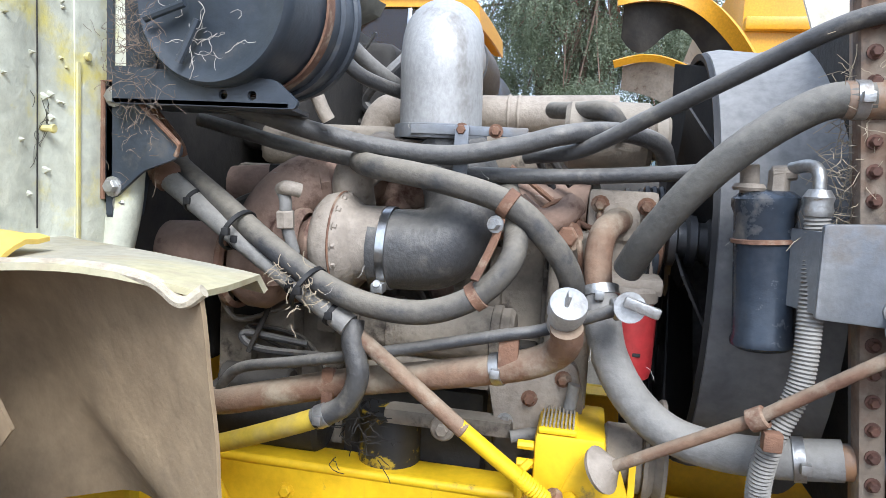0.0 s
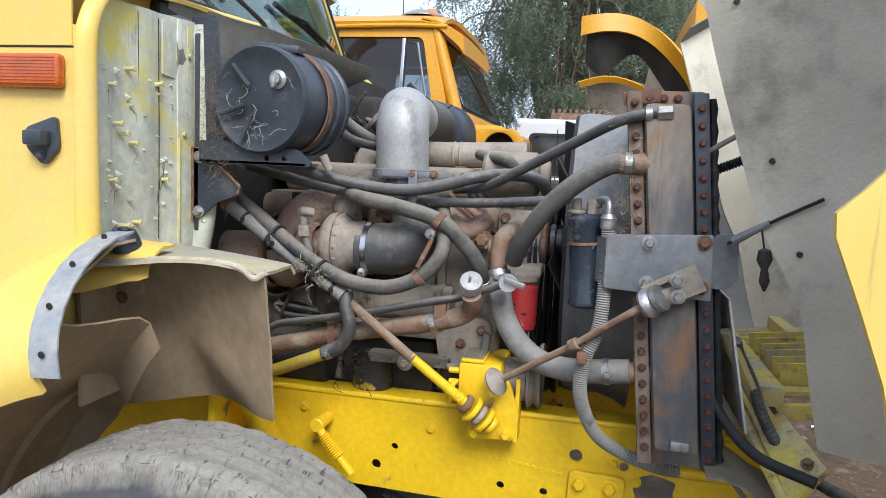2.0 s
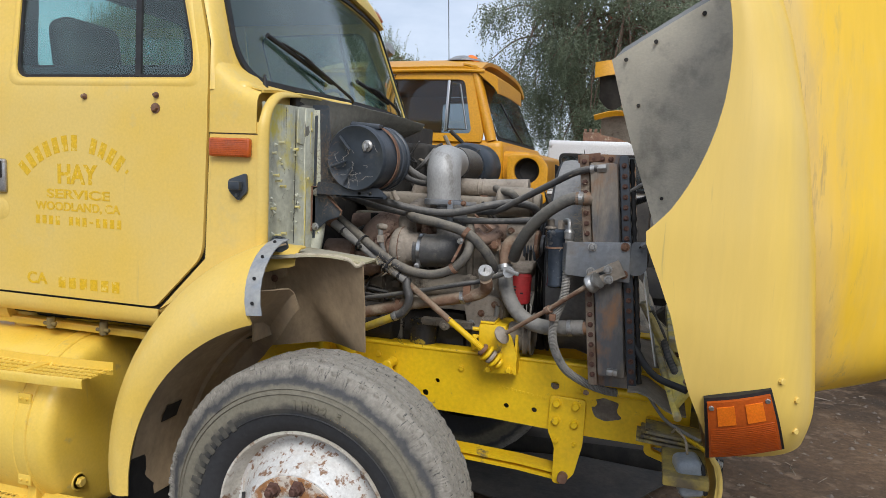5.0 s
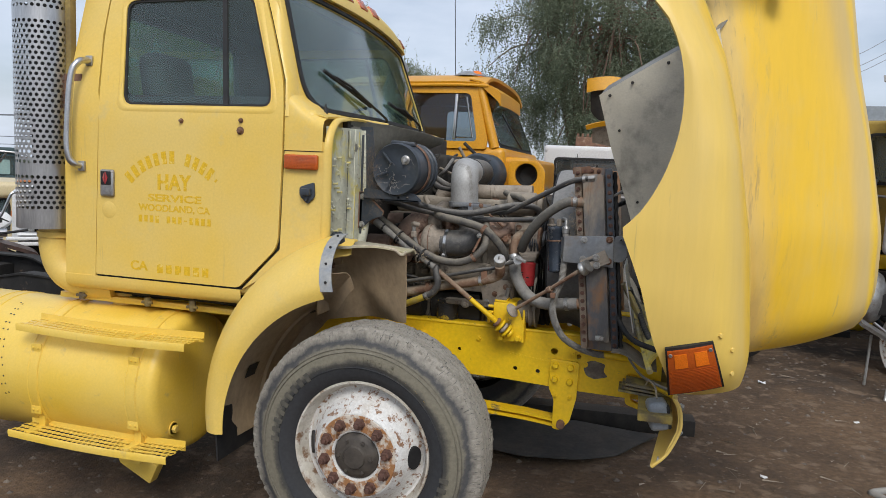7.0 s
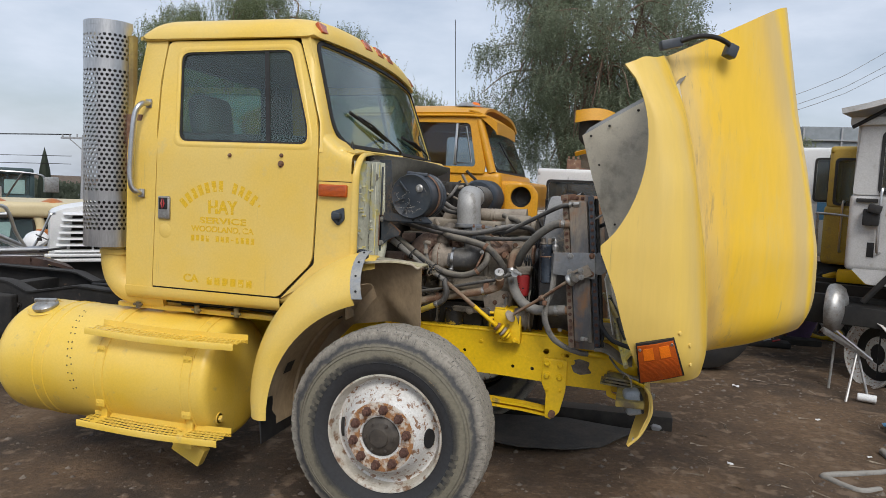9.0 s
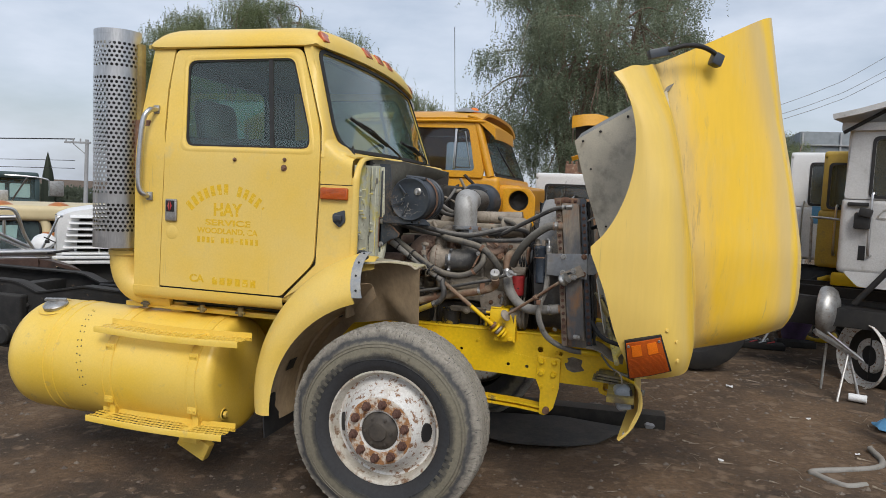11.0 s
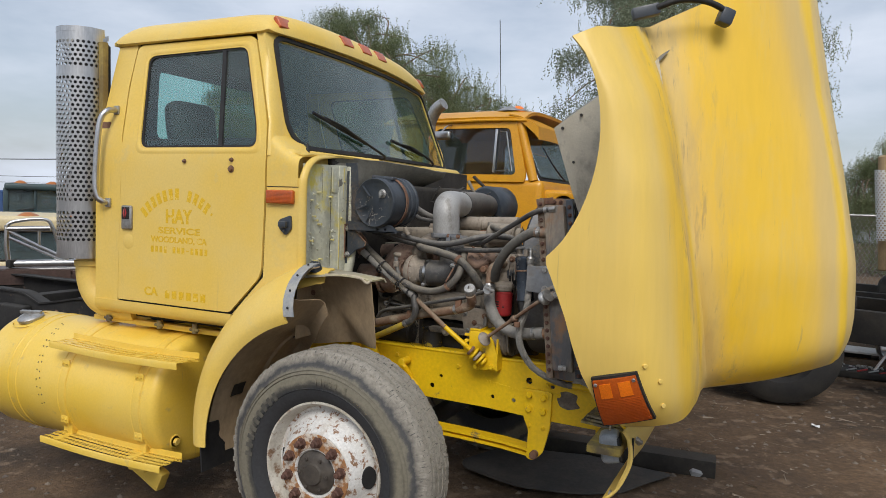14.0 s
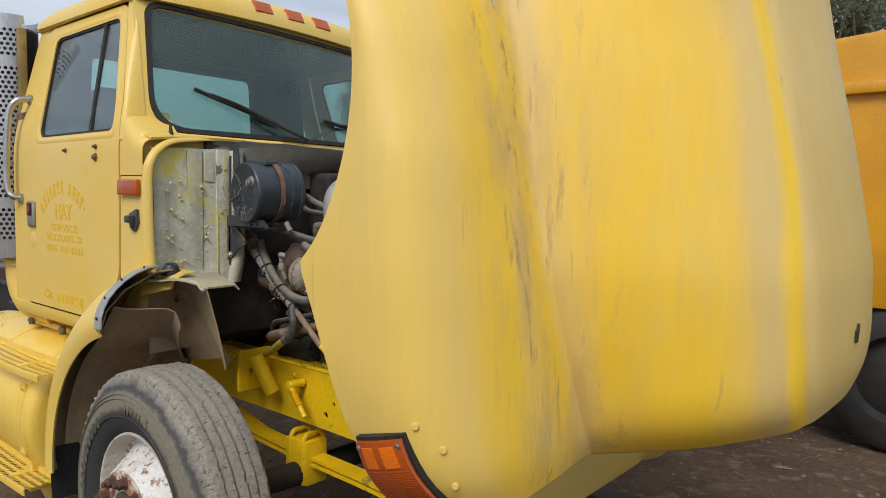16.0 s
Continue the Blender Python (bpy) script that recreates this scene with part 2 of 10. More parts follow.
def foliage(name, base, second):
    """Thin leaves: part of the light passes through."""
    m = surface(name, base, second, 0.9, (0.38, 0.62), 0.65, 0, 0.0, 5, speckle=0.1)
    n, l = m.node_tree.nodes, m.node_tree.links
    b = n["Principled BSDF"]
    thin = n.new("ShaderNodeBsdfTranslucent")
    l.new(b.inputs["Base Color"].links[0].from_socket, thin.inputs["Color"])
    both = n.new("ShaderNodeMixShader")
    both.inputs["Fac"].default_value = 0.5
    l.new(b.outputs["BSDF"], both.inputs[1])
    l.new(thin.outputs["BSDF"], both.inputs[2])
    l.new(both.outputs["Shader"], n["Material Output"].inputs["Surface"])
    return m


def yard_dirt(name):
    """Packed dirt: broad damp and oily stains, dusty tracks, clods and grit."""
    m = surface(name, (0.178, 0.112, 0.062), (0.098, 0.063, 0.037), 1.1, (0.36, 0.62), 0.95, 0, 0.0, 30, (0.040, 0.029, 0.020), 0.55, (0.50, 0.66), speckle=0.45, detail=9.0)
    n, l = m.node_tree.nodes, m.node_tree.links
    b = n["Principled BSDF"]
    tc = n.new("ShaderNodeTexCoord")
    col = b.inputs["Base Color"].links[0].from_socket
    for scale, lo, hi, colour, top in ((7.0, 0.56, 0.66, (0.215, 0.150, 0.098), 0.7), (28.0, 0.62, 0.72, (0.235, 0.170, 0.112), 0.6), (60.0, 0.66, 0.70, (0.036, 0.030, 0.026), 0.8)):
        t = n.new("ShaderNodeTexNoise")
        t.inputs["Scale"].default_value, t.inputs["Detail"].default_value = scale, 6.0
        l.new(tc.outputs["Object"], t.inputs["Vector"])
        r = n.new("ShaderNodeMapRange")
        r.inputs["From Min"].default_value, r.inputs["From Max"].default_value, r.inputs["To Max"].default_value = lo, hi, top
        l.new(t.outputs["Fac"], r.inputs["Value"])
        x = n.new("ShaderNodeMix")
        x.data_type = "RGBA"
        l.new(r.outputs["Result"], x.inputs["Factor"])
        l.new(col, x.inputs["A"])
        x.inputs["B"].default_value = rgb(colour)
        col = x.outputs["Result"]
    l.new(col, b.inputs["Base Color"])
    last = None
    for scale, dist in ((5.0, 0.045), (22.0, 0.016), (90.0, 0.006)):
        t = n.new("ShaderNodeTexNoise")
        t.inputs["Scale"].default_value, t.inputs["Detail"].default_value, t.inputs["Roughness"].default_value = scale, 8.0, 0.65
        l.new(tc.outputs["Object"], t.inputs["Vector"])
        bp = n.new("ShaderNodeBump")
        bp.inputs["Strength"].default_value, bp.inputs["Distance"].default_value = 0.8, dist
        l.new(t.outputs["Fac"], bp.inputs["Height"])
        if last:
            l.new(last, bp.inputs["Normal"])
        last = bp.outputs["Normal"]
    l.new(last, b.inputs["Normal"])
    return m


YELLOW = surface("faded_yellow_paint", (0.765, 0.553, 0.152), (0.78, 0.525, 0.090), 1.6, (0.40, 0.64), 0.42, 0, 0.04, 90,
                 (0.60, 0.475, 0.21), 5, (0.60, 0.80), coat=0.06, detail=4.0, speckle=0.08, streak=(0.40, 0.31, 0.15), streak_at=(0.61, 0.74))
HOODPAINT = hood_paint("streaked_yellow_paint")
BRIGHT = surface("bright_yellow_chassis_paint", (0.88, 0.575, 0.010), (0.79, 0.495, 0.012), 5, (0.4, 0.7), 0.45, 0, 0.08, 60,
                 (0.17, 0.13, 0.08), 11, (0.635, 0.72), rough2=0.8, speckle=0.14, detail=8.0, streak=(0.42, 0.29, 0.06), streak_at=(0.64, 0.76))
TANKPAINT = surface("dusty_yellow_tank_paint", (0.80, 0.565, 0.115), (0.78, 0.515, 0.055), 1.8, (0.40, 0.62), 0.38, 0, 0.05, 90,
                    (0.44, 0.33, 0.15), 9, (0.60, 0.76), coat=0.08, detail=8, speckle=0.08, streak=(0.40, 0.29, 0.12), streak_at=(0.60, 0.74))
GREYLINER = surface("grey_fibreglass", (0.66, 0.61, 0.49), (0.49, 0.455, 0.365), 2.6, (0.38, 0.66), 0.72, 0, 0.2, 120,
                    (0.30, 0.275, 0.225), 5, (0.54, 0.70), detail=8, speckle=0.10)
# liner tone raised to make up for light missing inside the hood
PALELINER = surface("pale_fibreglass", (0.62, 0.61, 0.57), (0.70, 0.69, 0.65), 3, (0.4, 0.65), 0.75, 0, 0.25, 120,
                    (0.42, 0.40, 0.36), 6, (0.56, 0.70), detail=8)
COWLPAINT = surface("peeling_grey_green_paint", (0.68, 0.69, 0.56), (0.53, 0.53, 0.42), 7, (0.38, 0.62), 0.65, 0, 0.35, 50,
                    (0.66, 0.56, 0.10), 3.2, (0.50, 0.60), detail=9, streak=(0.16, 0.145, 0.11), streak_at=(0.56, 0.68))
APRON = surface("dusty_inner_fender", (0.43, 0.32, 0.195), (0.28, 0.205, 0.125), 4, (0.35, 0.65), 0.85, 0, 0.3, 45,
                (0.24, 0.19, 0.135), 5, (0.54, 0.74), detail=8, stretch=(1, 1, 0.6))
DUSTYCAST = surface("dusty_cast_iron", (0.315, 0.272, 0.212), (0.18, 0.155, 0.123), 9, (0.35, 0.65), 0.85, 0, 0.6, 40,
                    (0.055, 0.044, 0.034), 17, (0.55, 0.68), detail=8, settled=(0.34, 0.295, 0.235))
TURBO = surface("dusty_turbo_casting", (0.40, 0.345, 0.28), (0.28, 0.238, 0.192), 10, (0.4, 0.65), 0.75, 0.1, 0.45, 70,
                (0.13, 0.09, 0.065), 20, (0.60, 0.72), detail=8)
EXHAUST = surface("heat_rusted_iron", (0.37, 0.255, 0.19), (0.24, 0.155, 0.112), 9, (0.4, 0.65), 0.85, 0, 0.5, 50,
                  (0.085, 0.035, 0.025), 12, (0.55, 0.67), detail=8)
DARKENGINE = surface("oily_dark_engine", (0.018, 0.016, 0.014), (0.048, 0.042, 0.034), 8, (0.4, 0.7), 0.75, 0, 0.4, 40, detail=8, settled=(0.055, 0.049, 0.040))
ALU = surface("dull_cast_aluminium", (0.47, 0.47, 0.46), (0.375, 0.37, 0.355), 8, (0.4, 0.65), 0.55, 0.3, 0.18, 160,
              (0.18, 0.165, 0.145), 16, (0.58, 0.74), stretch=(1, 1, 0.6), detail=8)
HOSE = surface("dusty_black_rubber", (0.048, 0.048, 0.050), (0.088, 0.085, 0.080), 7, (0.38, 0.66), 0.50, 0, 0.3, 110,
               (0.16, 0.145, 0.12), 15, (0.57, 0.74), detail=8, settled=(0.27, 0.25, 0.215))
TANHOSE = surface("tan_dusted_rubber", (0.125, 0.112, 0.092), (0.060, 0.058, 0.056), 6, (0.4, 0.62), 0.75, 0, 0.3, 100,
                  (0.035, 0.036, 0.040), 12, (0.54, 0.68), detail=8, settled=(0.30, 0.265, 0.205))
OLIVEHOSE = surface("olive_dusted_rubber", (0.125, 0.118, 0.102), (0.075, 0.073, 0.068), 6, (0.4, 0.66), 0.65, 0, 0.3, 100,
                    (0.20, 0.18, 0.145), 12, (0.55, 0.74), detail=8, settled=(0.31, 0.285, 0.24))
DRYERBLUE = surface("dusty_navy_enamel", (0.030, 0.041, 0.058), (0.058, 0.068, 0.082), 9, (0.42, 0.66), 0.24, 0.1, 0.12, 70,
                    (0.20, 0.185, 0.16), 14, (0.58, 0.74), rough2=0.8, detail=8)
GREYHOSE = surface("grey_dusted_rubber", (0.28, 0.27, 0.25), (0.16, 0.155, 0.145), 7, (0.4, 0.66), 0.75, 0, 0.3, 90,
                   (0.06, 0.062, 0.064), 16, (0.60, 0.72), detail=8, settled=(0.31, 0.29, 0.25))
RUST = surface("rusty_steel", (0.235, 0.125, 0.075), (0.15, 0.08, 0.053), 14, (0.4, 0.65), 0.85, 0, 0.5, 70,
               (0.36, 0.28, 0.20), 18, (0.55, 0.69), detail=8)
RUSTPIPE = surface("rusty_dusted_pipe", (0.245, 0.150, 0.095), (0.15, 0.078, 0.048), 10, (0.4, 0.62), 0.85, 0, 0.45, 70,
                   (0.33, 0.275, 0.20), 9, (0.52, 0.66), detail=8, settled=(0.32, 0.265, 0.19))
BLACKMETAL = surface("dusty_black_paint", (0.034, 0.044, 0.058), (0.068, 0.078, 0.092), 5, (0.4, 0.68), 0.38, 0, 0.12, 60,
                     (0.12, 0.108, 0.09), 11, (0.60, 0.78), rough2=0.85, detail=8)
RADIATOR = surface("rust_stained_radiator_paint", (0.118, 0.120, 0.126), (0.29, 0.245, 0.19), 6, (0.44, 0.60), 0.6, 0, 0.4, 55,
                   (0.26, 0.140, 0.070), 5, (0.475, 0.57), detail=10, stretch=(1, 1, 0.45), streak=(0.035, 0.032, 0.030), streak_at=(0.54, 0.66))
BLUEPLATE = surface("worn_blue_grey_plate", (0.20, 0.215, 0.235), (0.27, 0.275, 0.275), 8, (0.4, 0.65), 0.5, 0.25, 0.2, 60,
                    (0.15, 0.125, 0.10), 10, (0.56, 0.72), detail=8)
RUBBER = surface("tyre_rubber", (0.20, 0.185, 0.150), (0.14, 0.130, 0.108), 7, (0.4, 0.62), 0.88, 0, 0.3, 90,
                 (0.055, 0.054, 0.050), 5.5, (0.55, 0.66), speckle=0.25, detail=8)
WHITERIM = surface("chipped_white_rim_paint", (0.72, 0.715, 0.69), (0.62, 0.595, 0.545), 10, (0.45, 0.7), 0.5, 0, 0.15, 100,
                   (0.24, 0.13, 0.07), 34, (0.55, 0.61), detail=9, streak=(0.38, 0.26, 0.15), streak_at=(0.50, 0.66))
RIMLIP = surface("dirty_rusty_rim_lip", (0.50, 0.455, 0.375), (0.62, 0.59, 0.52), 9, (0.42, 0.6), 0.7, 0, 0.3, 90,
                 (0.20, 0.115, 0.065), 16, (0.52, 0.62), detail=8)
CHROME = surface("scuffed_chrome", (0.62, 0.62, 0.62), (0.5, 0.5, 0.5), 8, (0.4, 0.7), 0.28, 1.0, 0.03, 120)
STEEL = surface("zinc_steel", (0.50, 0.50, 0.49), (0.36, 0.35, 0.33), 25, (0.4, 0.65), 0.42, 0.8, 0.15, 150, (0.22, 0.18, 0.14), 30, (0.58, 0.7))
FLANGERUST = surface("rusty_tan_flange", (0.25, 0.20, 0.15), (0.17, 0.10, 0.062), 12, (0.42, 0.60), 0.85, 0, 0.4, 70, (0.075, 0.06, 0.05), 10, (0.54, 0.66), detail=8)
AMBER = surface("amber_lens", (0.55, 0.105, 0.012), (0.44, 0.08, 0.01), 12, (0.4, 0.7), 0.22, 0, 0.03, 120, (0.36, 0.15, 0.06), 6, (0.58, 0.78), coat=0.4)
AMBERHOT = surface("bright_amber_reflector", (0.92, 0.21, 0.010), (0.85, 0.18, 0.010), 30, (0.4, 0.7), 0.25, 0, 0.1, 200, coat=0.4)
REDPAINT = surface("red_filter_paint", (0.46, 0.028, 0.034), (0.36, 0.05, 0.045), 8, (0.4, 0.7), 0.42, 0, 0.05, 90,
                   (0.40, 0.20, 0.17), 9, (0.58, 0.76))
STAINLESS = surface("brushed_stainless", (0.60, 0.60, 0.60), (0.48, 0.475, 0.47), 3, (0.4, 0.7), 0.33, 1.0, 0.04, 160, (0.42, 0.39, 0.34), 9, (0.58, 0.76), stretch=(1, 1, 0.15))
SEAL = surface("black_rubber_seal", (0.011, 0.011, 0.012), (0.024, 0.023, 0.022), 20, (0.4, 0.7), 0.65, 0, 0.1, 90)
DARKIN = surface("dark_cab_trim", (0.050, 0.058, 0.060), (0.036, 0.041, 0.043), 4, (0.4, 0.7), 0.8, 0, 0.1, 60)
SEATCLOTH = surface("grey_seat_cloth", (0.060, 0.068, 0.072), (0.045, 0.052, 0.056), 15, (0.4, 0.7), 0.9, 0, 0.3, 250)
GLASS = glass("tinted_window_glass", (0.76, 0.90, 0.88), 0.02, 0.03)
SCREENGLASS = glass("dusty_windscreen_glass", (0.68, 0.81, 0.79), 0.03, 0.13, (0.17, 0.225, 0.215))
DUSTYGLASS = glass("dusty_glass", (0.50, 0.56, 0.57), 0.04, 0.15, (0.20, 0.22, 0.23))
DARKGLASS = glass("dark_glass", (0.45, 0.50, 0.52), 0.03, 0.05, (0.15, 0.16, 0.17))
LETTER = surface("worn_gold_lettering", (0.79, 0.485, 0.010), (0.80, 0.51, 0.030), 25, (0.45, 0.7), 0.5, 0, 0.02, 90,
                 (0.77, 0.56, 0.13), 40, (0.56, 0.62))
DIRT = yard_dirt("packed_brown_dirt")
STRAW = surface("dry_straw", (0.42, 0.35, 0.25), (0.30, 0.24, 0.16), 40, (0.4, 0.7), 0.9, 0, 0.1, 100)
WEB = surface("dusty_cobweb", (0.50, 0.475, 0.43), (0.36, 0.325, 0.28), 40, (0.4, 0.7), 0.95, 0, 0.0, 100)
ORANGE = surface("school_orange_paint", (0.72, 0.345, 0.012), (0.64, 0.29, 0.012), 2, (0.4, 0.65), 0.42, 0, 0.05, 80,
                 (0.38, 0.23, 0.08), 12, (0.66, 0.78), coat=0.1, detail=8)
WHITEPAINT = surface("white_truck_paint", (0.82, 0.83, 0.83), (0.73, 0.74, 0.745), 2, (0.4, 0.65), 0.4, 0, 0.04, 90,
                     (0.36, 0.33, 0.28), 10, (0.64, 0.78), detail=8)
GREYWHITE = surface("dusty_grey_white_paint", (0.58, 0.58, 0.575), (0.49, 0.49, 0.485), 2.5, (0.4, 0.65), 0.55, 0, 0.06, 80,
                    (0.28, 0.255, 0.22), 10, (0.60, 0.76), detail=8)
CREAM = surface("cream_paint", (0.68, 0.57, 0.34), (0.62, 0.51, 0.29), 3, (0.4, 0.7), 0.45, 0, 0.03, 80)
BLUEPAINT = surface("sky_blue_panel", (0.12, 0.36, 0.62), (0.10, 0.32, 0.56), 5, (0.4, 0.7), 0.5, 0, 0.02, 80)
TEALPAINT = surface("dark_green_paint", (0.050, 0.088, 0.092), (0.058, 0.080, 0.084), 5, (0.4, 0.7), 0.4, 0, 0.02, 80)
NAVY = surface("blue_van_paint", (0.03, 0.09, 0.24), (0.04, 0.08, 0.2), 5, (0.4, 0.7), 0.4, 0, 0.02, 80)
CHASSIS = surface("dusty_black_chassis", (0.012, 0.012, 0.013), (0.036, 0.033, 0.028), 4, (0.4, 0.7), 0.7, 0, 0.3, 50, detail=8)
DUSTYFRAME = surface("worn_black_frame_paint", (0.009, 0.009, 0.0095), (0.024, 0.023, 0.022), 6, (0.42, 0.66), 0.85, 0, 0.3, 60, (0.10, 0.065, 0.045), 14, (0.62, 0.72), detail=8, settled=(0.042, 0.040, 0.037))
CONCRETE = surface("grey_concrete", (0.36, 0.37, 0.38), (0.30, 0.31, 0.32), 1.5, (0.4, 0.7), 0.85, 0, 0.2, 20)
SHEETWALL = surface("grey_sheet_wall", (0.27, 0.30, 0.32), (0.23, 0.26, 0.28), 0.6, (0.4, 0.7), 0.7, 0, 0.05, 6)
BARK = surface("reddish_bark", (0.26, 0.175, 0.13), (0.17, 0.12, 0.095), 4, (0.4, 0.7), 0.95, 0, 0.8, 14)
LEAF = foliage("olive_leaves", (0.165, 0.20, 0.095), (0.255, 0.29, 0.15))
LEAFGREY = foliage("grey_green_leaves", (0.185, 0.225, 0.140), (0.30, 0.34, 0.235))
REDSIGN = surface("faded_red_sign_paint", (0.58, 0.12, 0.06), (0.5, 0.10, 0.06), 3, (0.4, 0.7), 0.7, 0, 0.0, 20)
PLASTIC = surface("grey_lamp_plastic", (0.30, 0.33, 0.35), (0.24, 0.26, 0.28), 12, (0.4, 0.7), 0.35, 0, 0.05, 90)


# ---- mesh tools ----
def link(name, bm, mat, parent=None, label="", smooth=True):
    me = bpy.data.meshes.new(name)
    bmesh.ops.recalc_face_normals(bm, faces=bm.faces)
    bm.to_mesh(me)
    bm.free()
    me.materials.append(mat)
    if smooth:
        me.shade_smooth()
        me.set_sharp_from_angle(angle=radians(38))
    ob = new(name, me)
    if parent:
        ob.parent = parent
        if parent.type == "EMPTY":
            ob.matrix_parent_inverse = Matrix.Translation(-parent.location)
    if label:
        ob["label"] = label
    return ob


def part(name, bm, mat, parent, label="", smooth=True):
    return link(name, bm, mat, parent, label, smooth)


def thing(name, base, label, category, group="", kind=""):
    return_ob = new(name)
    return_ob.location = base
    return_ob.empty_display_size = 0.2
    return tagged(return_ob, label, category, group, kind)


def box(lo, hi, bevel=0.0, segments=2, turn=None):
    bm = bmesh.new()
    bmesh.ops.create_cube(bm, size=1.0)
    c = [(a + b) / 2 for a, b in zip(lo, hi)]
    s = [abs(b - a) for a, b in zip(lo, hi)]
    for v in bm.verts:
        v.co = Vector((v.co.x * s[0], v.co.y * s[1], v.co.z * s[2]))
    if bevel:
        bmesh.ops.bevel(bm, geom=bm.edges[:], offset=bevel, segments=segments, profile=0.6, affect="EDGES")
    m = Matrix.Translation(c)
    if turn:
        m = m @ Euler([radians(a) for a in turn]).to_matrix().to_4x4()
    bm.transform(m)
    return bm


def merge(*bms):
    bm = bms[0]
    for other in bms[1:]:
        me = bpy.data.meshes.new("joined")
        other.to_mesh(me)
        other.free()
        bm.from_mesh(me)
        bpy.data.meshes.remove(me)
    return bm


def basis(axis):
    a = Vector(axis).normalized()
    u = a.orthogonal().normalized()
    if abs(a.z) < 0.9:
        u = Vector((0, 0, 1)).cross(a).normalized()
    return a, u, a.cross(u).normalized()


def lathe(profile, origin, axis, seg=32, closed=False):
    """Turns (radius, height) pairs about an axis from origin."""
    a, u, w = basis(axis)
    o = Vector(origin)
    bm = bmesh.new()
    rings = []
    for r, h in profile:
        if r < 1e-6:
            rings.append([bm.verts.new(o + a * h)])
        else:
            rings.append([bm.verts.new(o + a * h + (u * math.cos(2 * math.pi * i / seg) + w * math.sin(2 * math.pi * i / seg)) * r) for i in range(seg)])
    pairs = list(zip(rings, rings[1:]))
    if closed:
        pairs.append((rings[-1], rings[0]))
    for p, q in pairs:
        for i in range(seg):
            j = (i + 1) % seg
            if len(p) == 1 and len(q) == 1:
                break
            if len(p) == 1:
                bm.faces.new((p[0], q[i], q[j]))
            elif len(q) == 1:
                bm.faces.new((p[i], p[j], q[0]))
            else:
                bm.faces.new((p[i], p[j], q[j], q[i]))
    return bm


def rod(p0, p1, r, seg=16, bevel=0.15, r1=None):
    p0, p1 = Vector(p0), Vector(p1)
    h = (p1 - p0).length
    r1 = r if r1 is None else r1
    e, e1 = min(bevel * r, h * 0.3), min(bevel * r1, h * 0.3)
    return lathe([(0, 0), (r - e, 0), (r, e), (r1, h - e1), (r1 - e1, h), (0, h)], p0, p1 - p0, seg)


def bolt(p, axis, r=0.011, h=0.010):
    """A hexagon head on a washer."""
    a, _, _ = basis(axis)
    p = Vector(p)
    w = lathe([(0, 0), (r * 1.45, 0), (r * 1.45, h * 0.2), (0, h * 0.2)], p, a, 12)
    return merge(w, lathe([(0, h * 0.2), (r, h * 0.2), (r, h * 0.9), (r * 0.8, h * 1.1), (0, h * 1.1)], p, a, 6))


def spline(pts, steps=8):
    pts = [Vector(p) for p in pts]
    if len(pts) < 3:
        return [pts[0].lerp(pts[-1], i / steps) for i in range(steps + 1)]
    ext = [pts[0] * 2 - pts[1]] + pts + [pts[-1] * 2 - pts[-2]]
    res = []
    for i in range(1, len(ext) - 2):
        a, b, c, d = ext[i - 1:i + 3]
        for k in range(steps):
            t = k / steps
            res.append(0.5 * (2 * b + (c - a) * t + (2 * a - 5 * b + 4 * c - d) * t * t + (3 * b - a - 3 * c + d) * t ** 3))
    res.append(pts[-1])
    return res


def tube(pts, r, seg=14, steps=8, smooth=True, ribs=0, rib_depth=0.12, cap=True, flat=1.0):
    """A hose or pipe swept along points; r a number or one for each end; ribs: corrugations for each metre."""
    line = spline(pts, steps) if smooth else [Vector(p) for p in pts]
    if ribs:
        total = [0.0]
        for a, b in zip(line, line[1:]):
            total.append(total[-1] + (b - a).length)
        count = int(total[-1] * ribs * 4)
        fine, j = [], 0
        for k in range(count + 1):
            d = total[-1] * k / count
            while j < len(line) - 2 and total[j + 1] < d:
                j += 1
            f = (d - total[j]) / max(1e-9, total[j + 1] - total[j])
            fine.append(line[j].lerp(line[j + 1], f))
        line = fine
    bm = bmesh.new()
    tangent = (line[1] - line[0]).normalized()
    up = tangent.orthogonal().normalized()
    rings = []
    for i, p in enumerate(line):
        t = (line[min(i + 1, len(line) - 1)] - line[max(i - 1, 0)]).normalized()
        up = (up - t * up.dot(t)).normalized()
        side = t.cross(up)
        f = i / (len(line) - 1)
        rr = r if not isinstance(r, (tuple, list)) else r[0] + (r[1] - r[0]) * f
        if ribs:
            rr *= 1 - rib_depth * (0, 0.5, 1, 0.5)[i % 4]
        rings.append([bm.verts.new(p + (up * math.cos(2 * math.pi * k / seg) * flat + side * math.sin(2 * math.pi * k / seg)) * rr) for k in range(seg)])
    for p, q in zip(rings, rings[1:]):
        for k in range(seg):
            j = (k + 1) % seg
            bm.faces.new((p[k], p[j], q[j], q[k]))
    if cap:
        bm.faces.new(rings[0][::-1])
        bm.faces.new(rings[-1])
    return bm


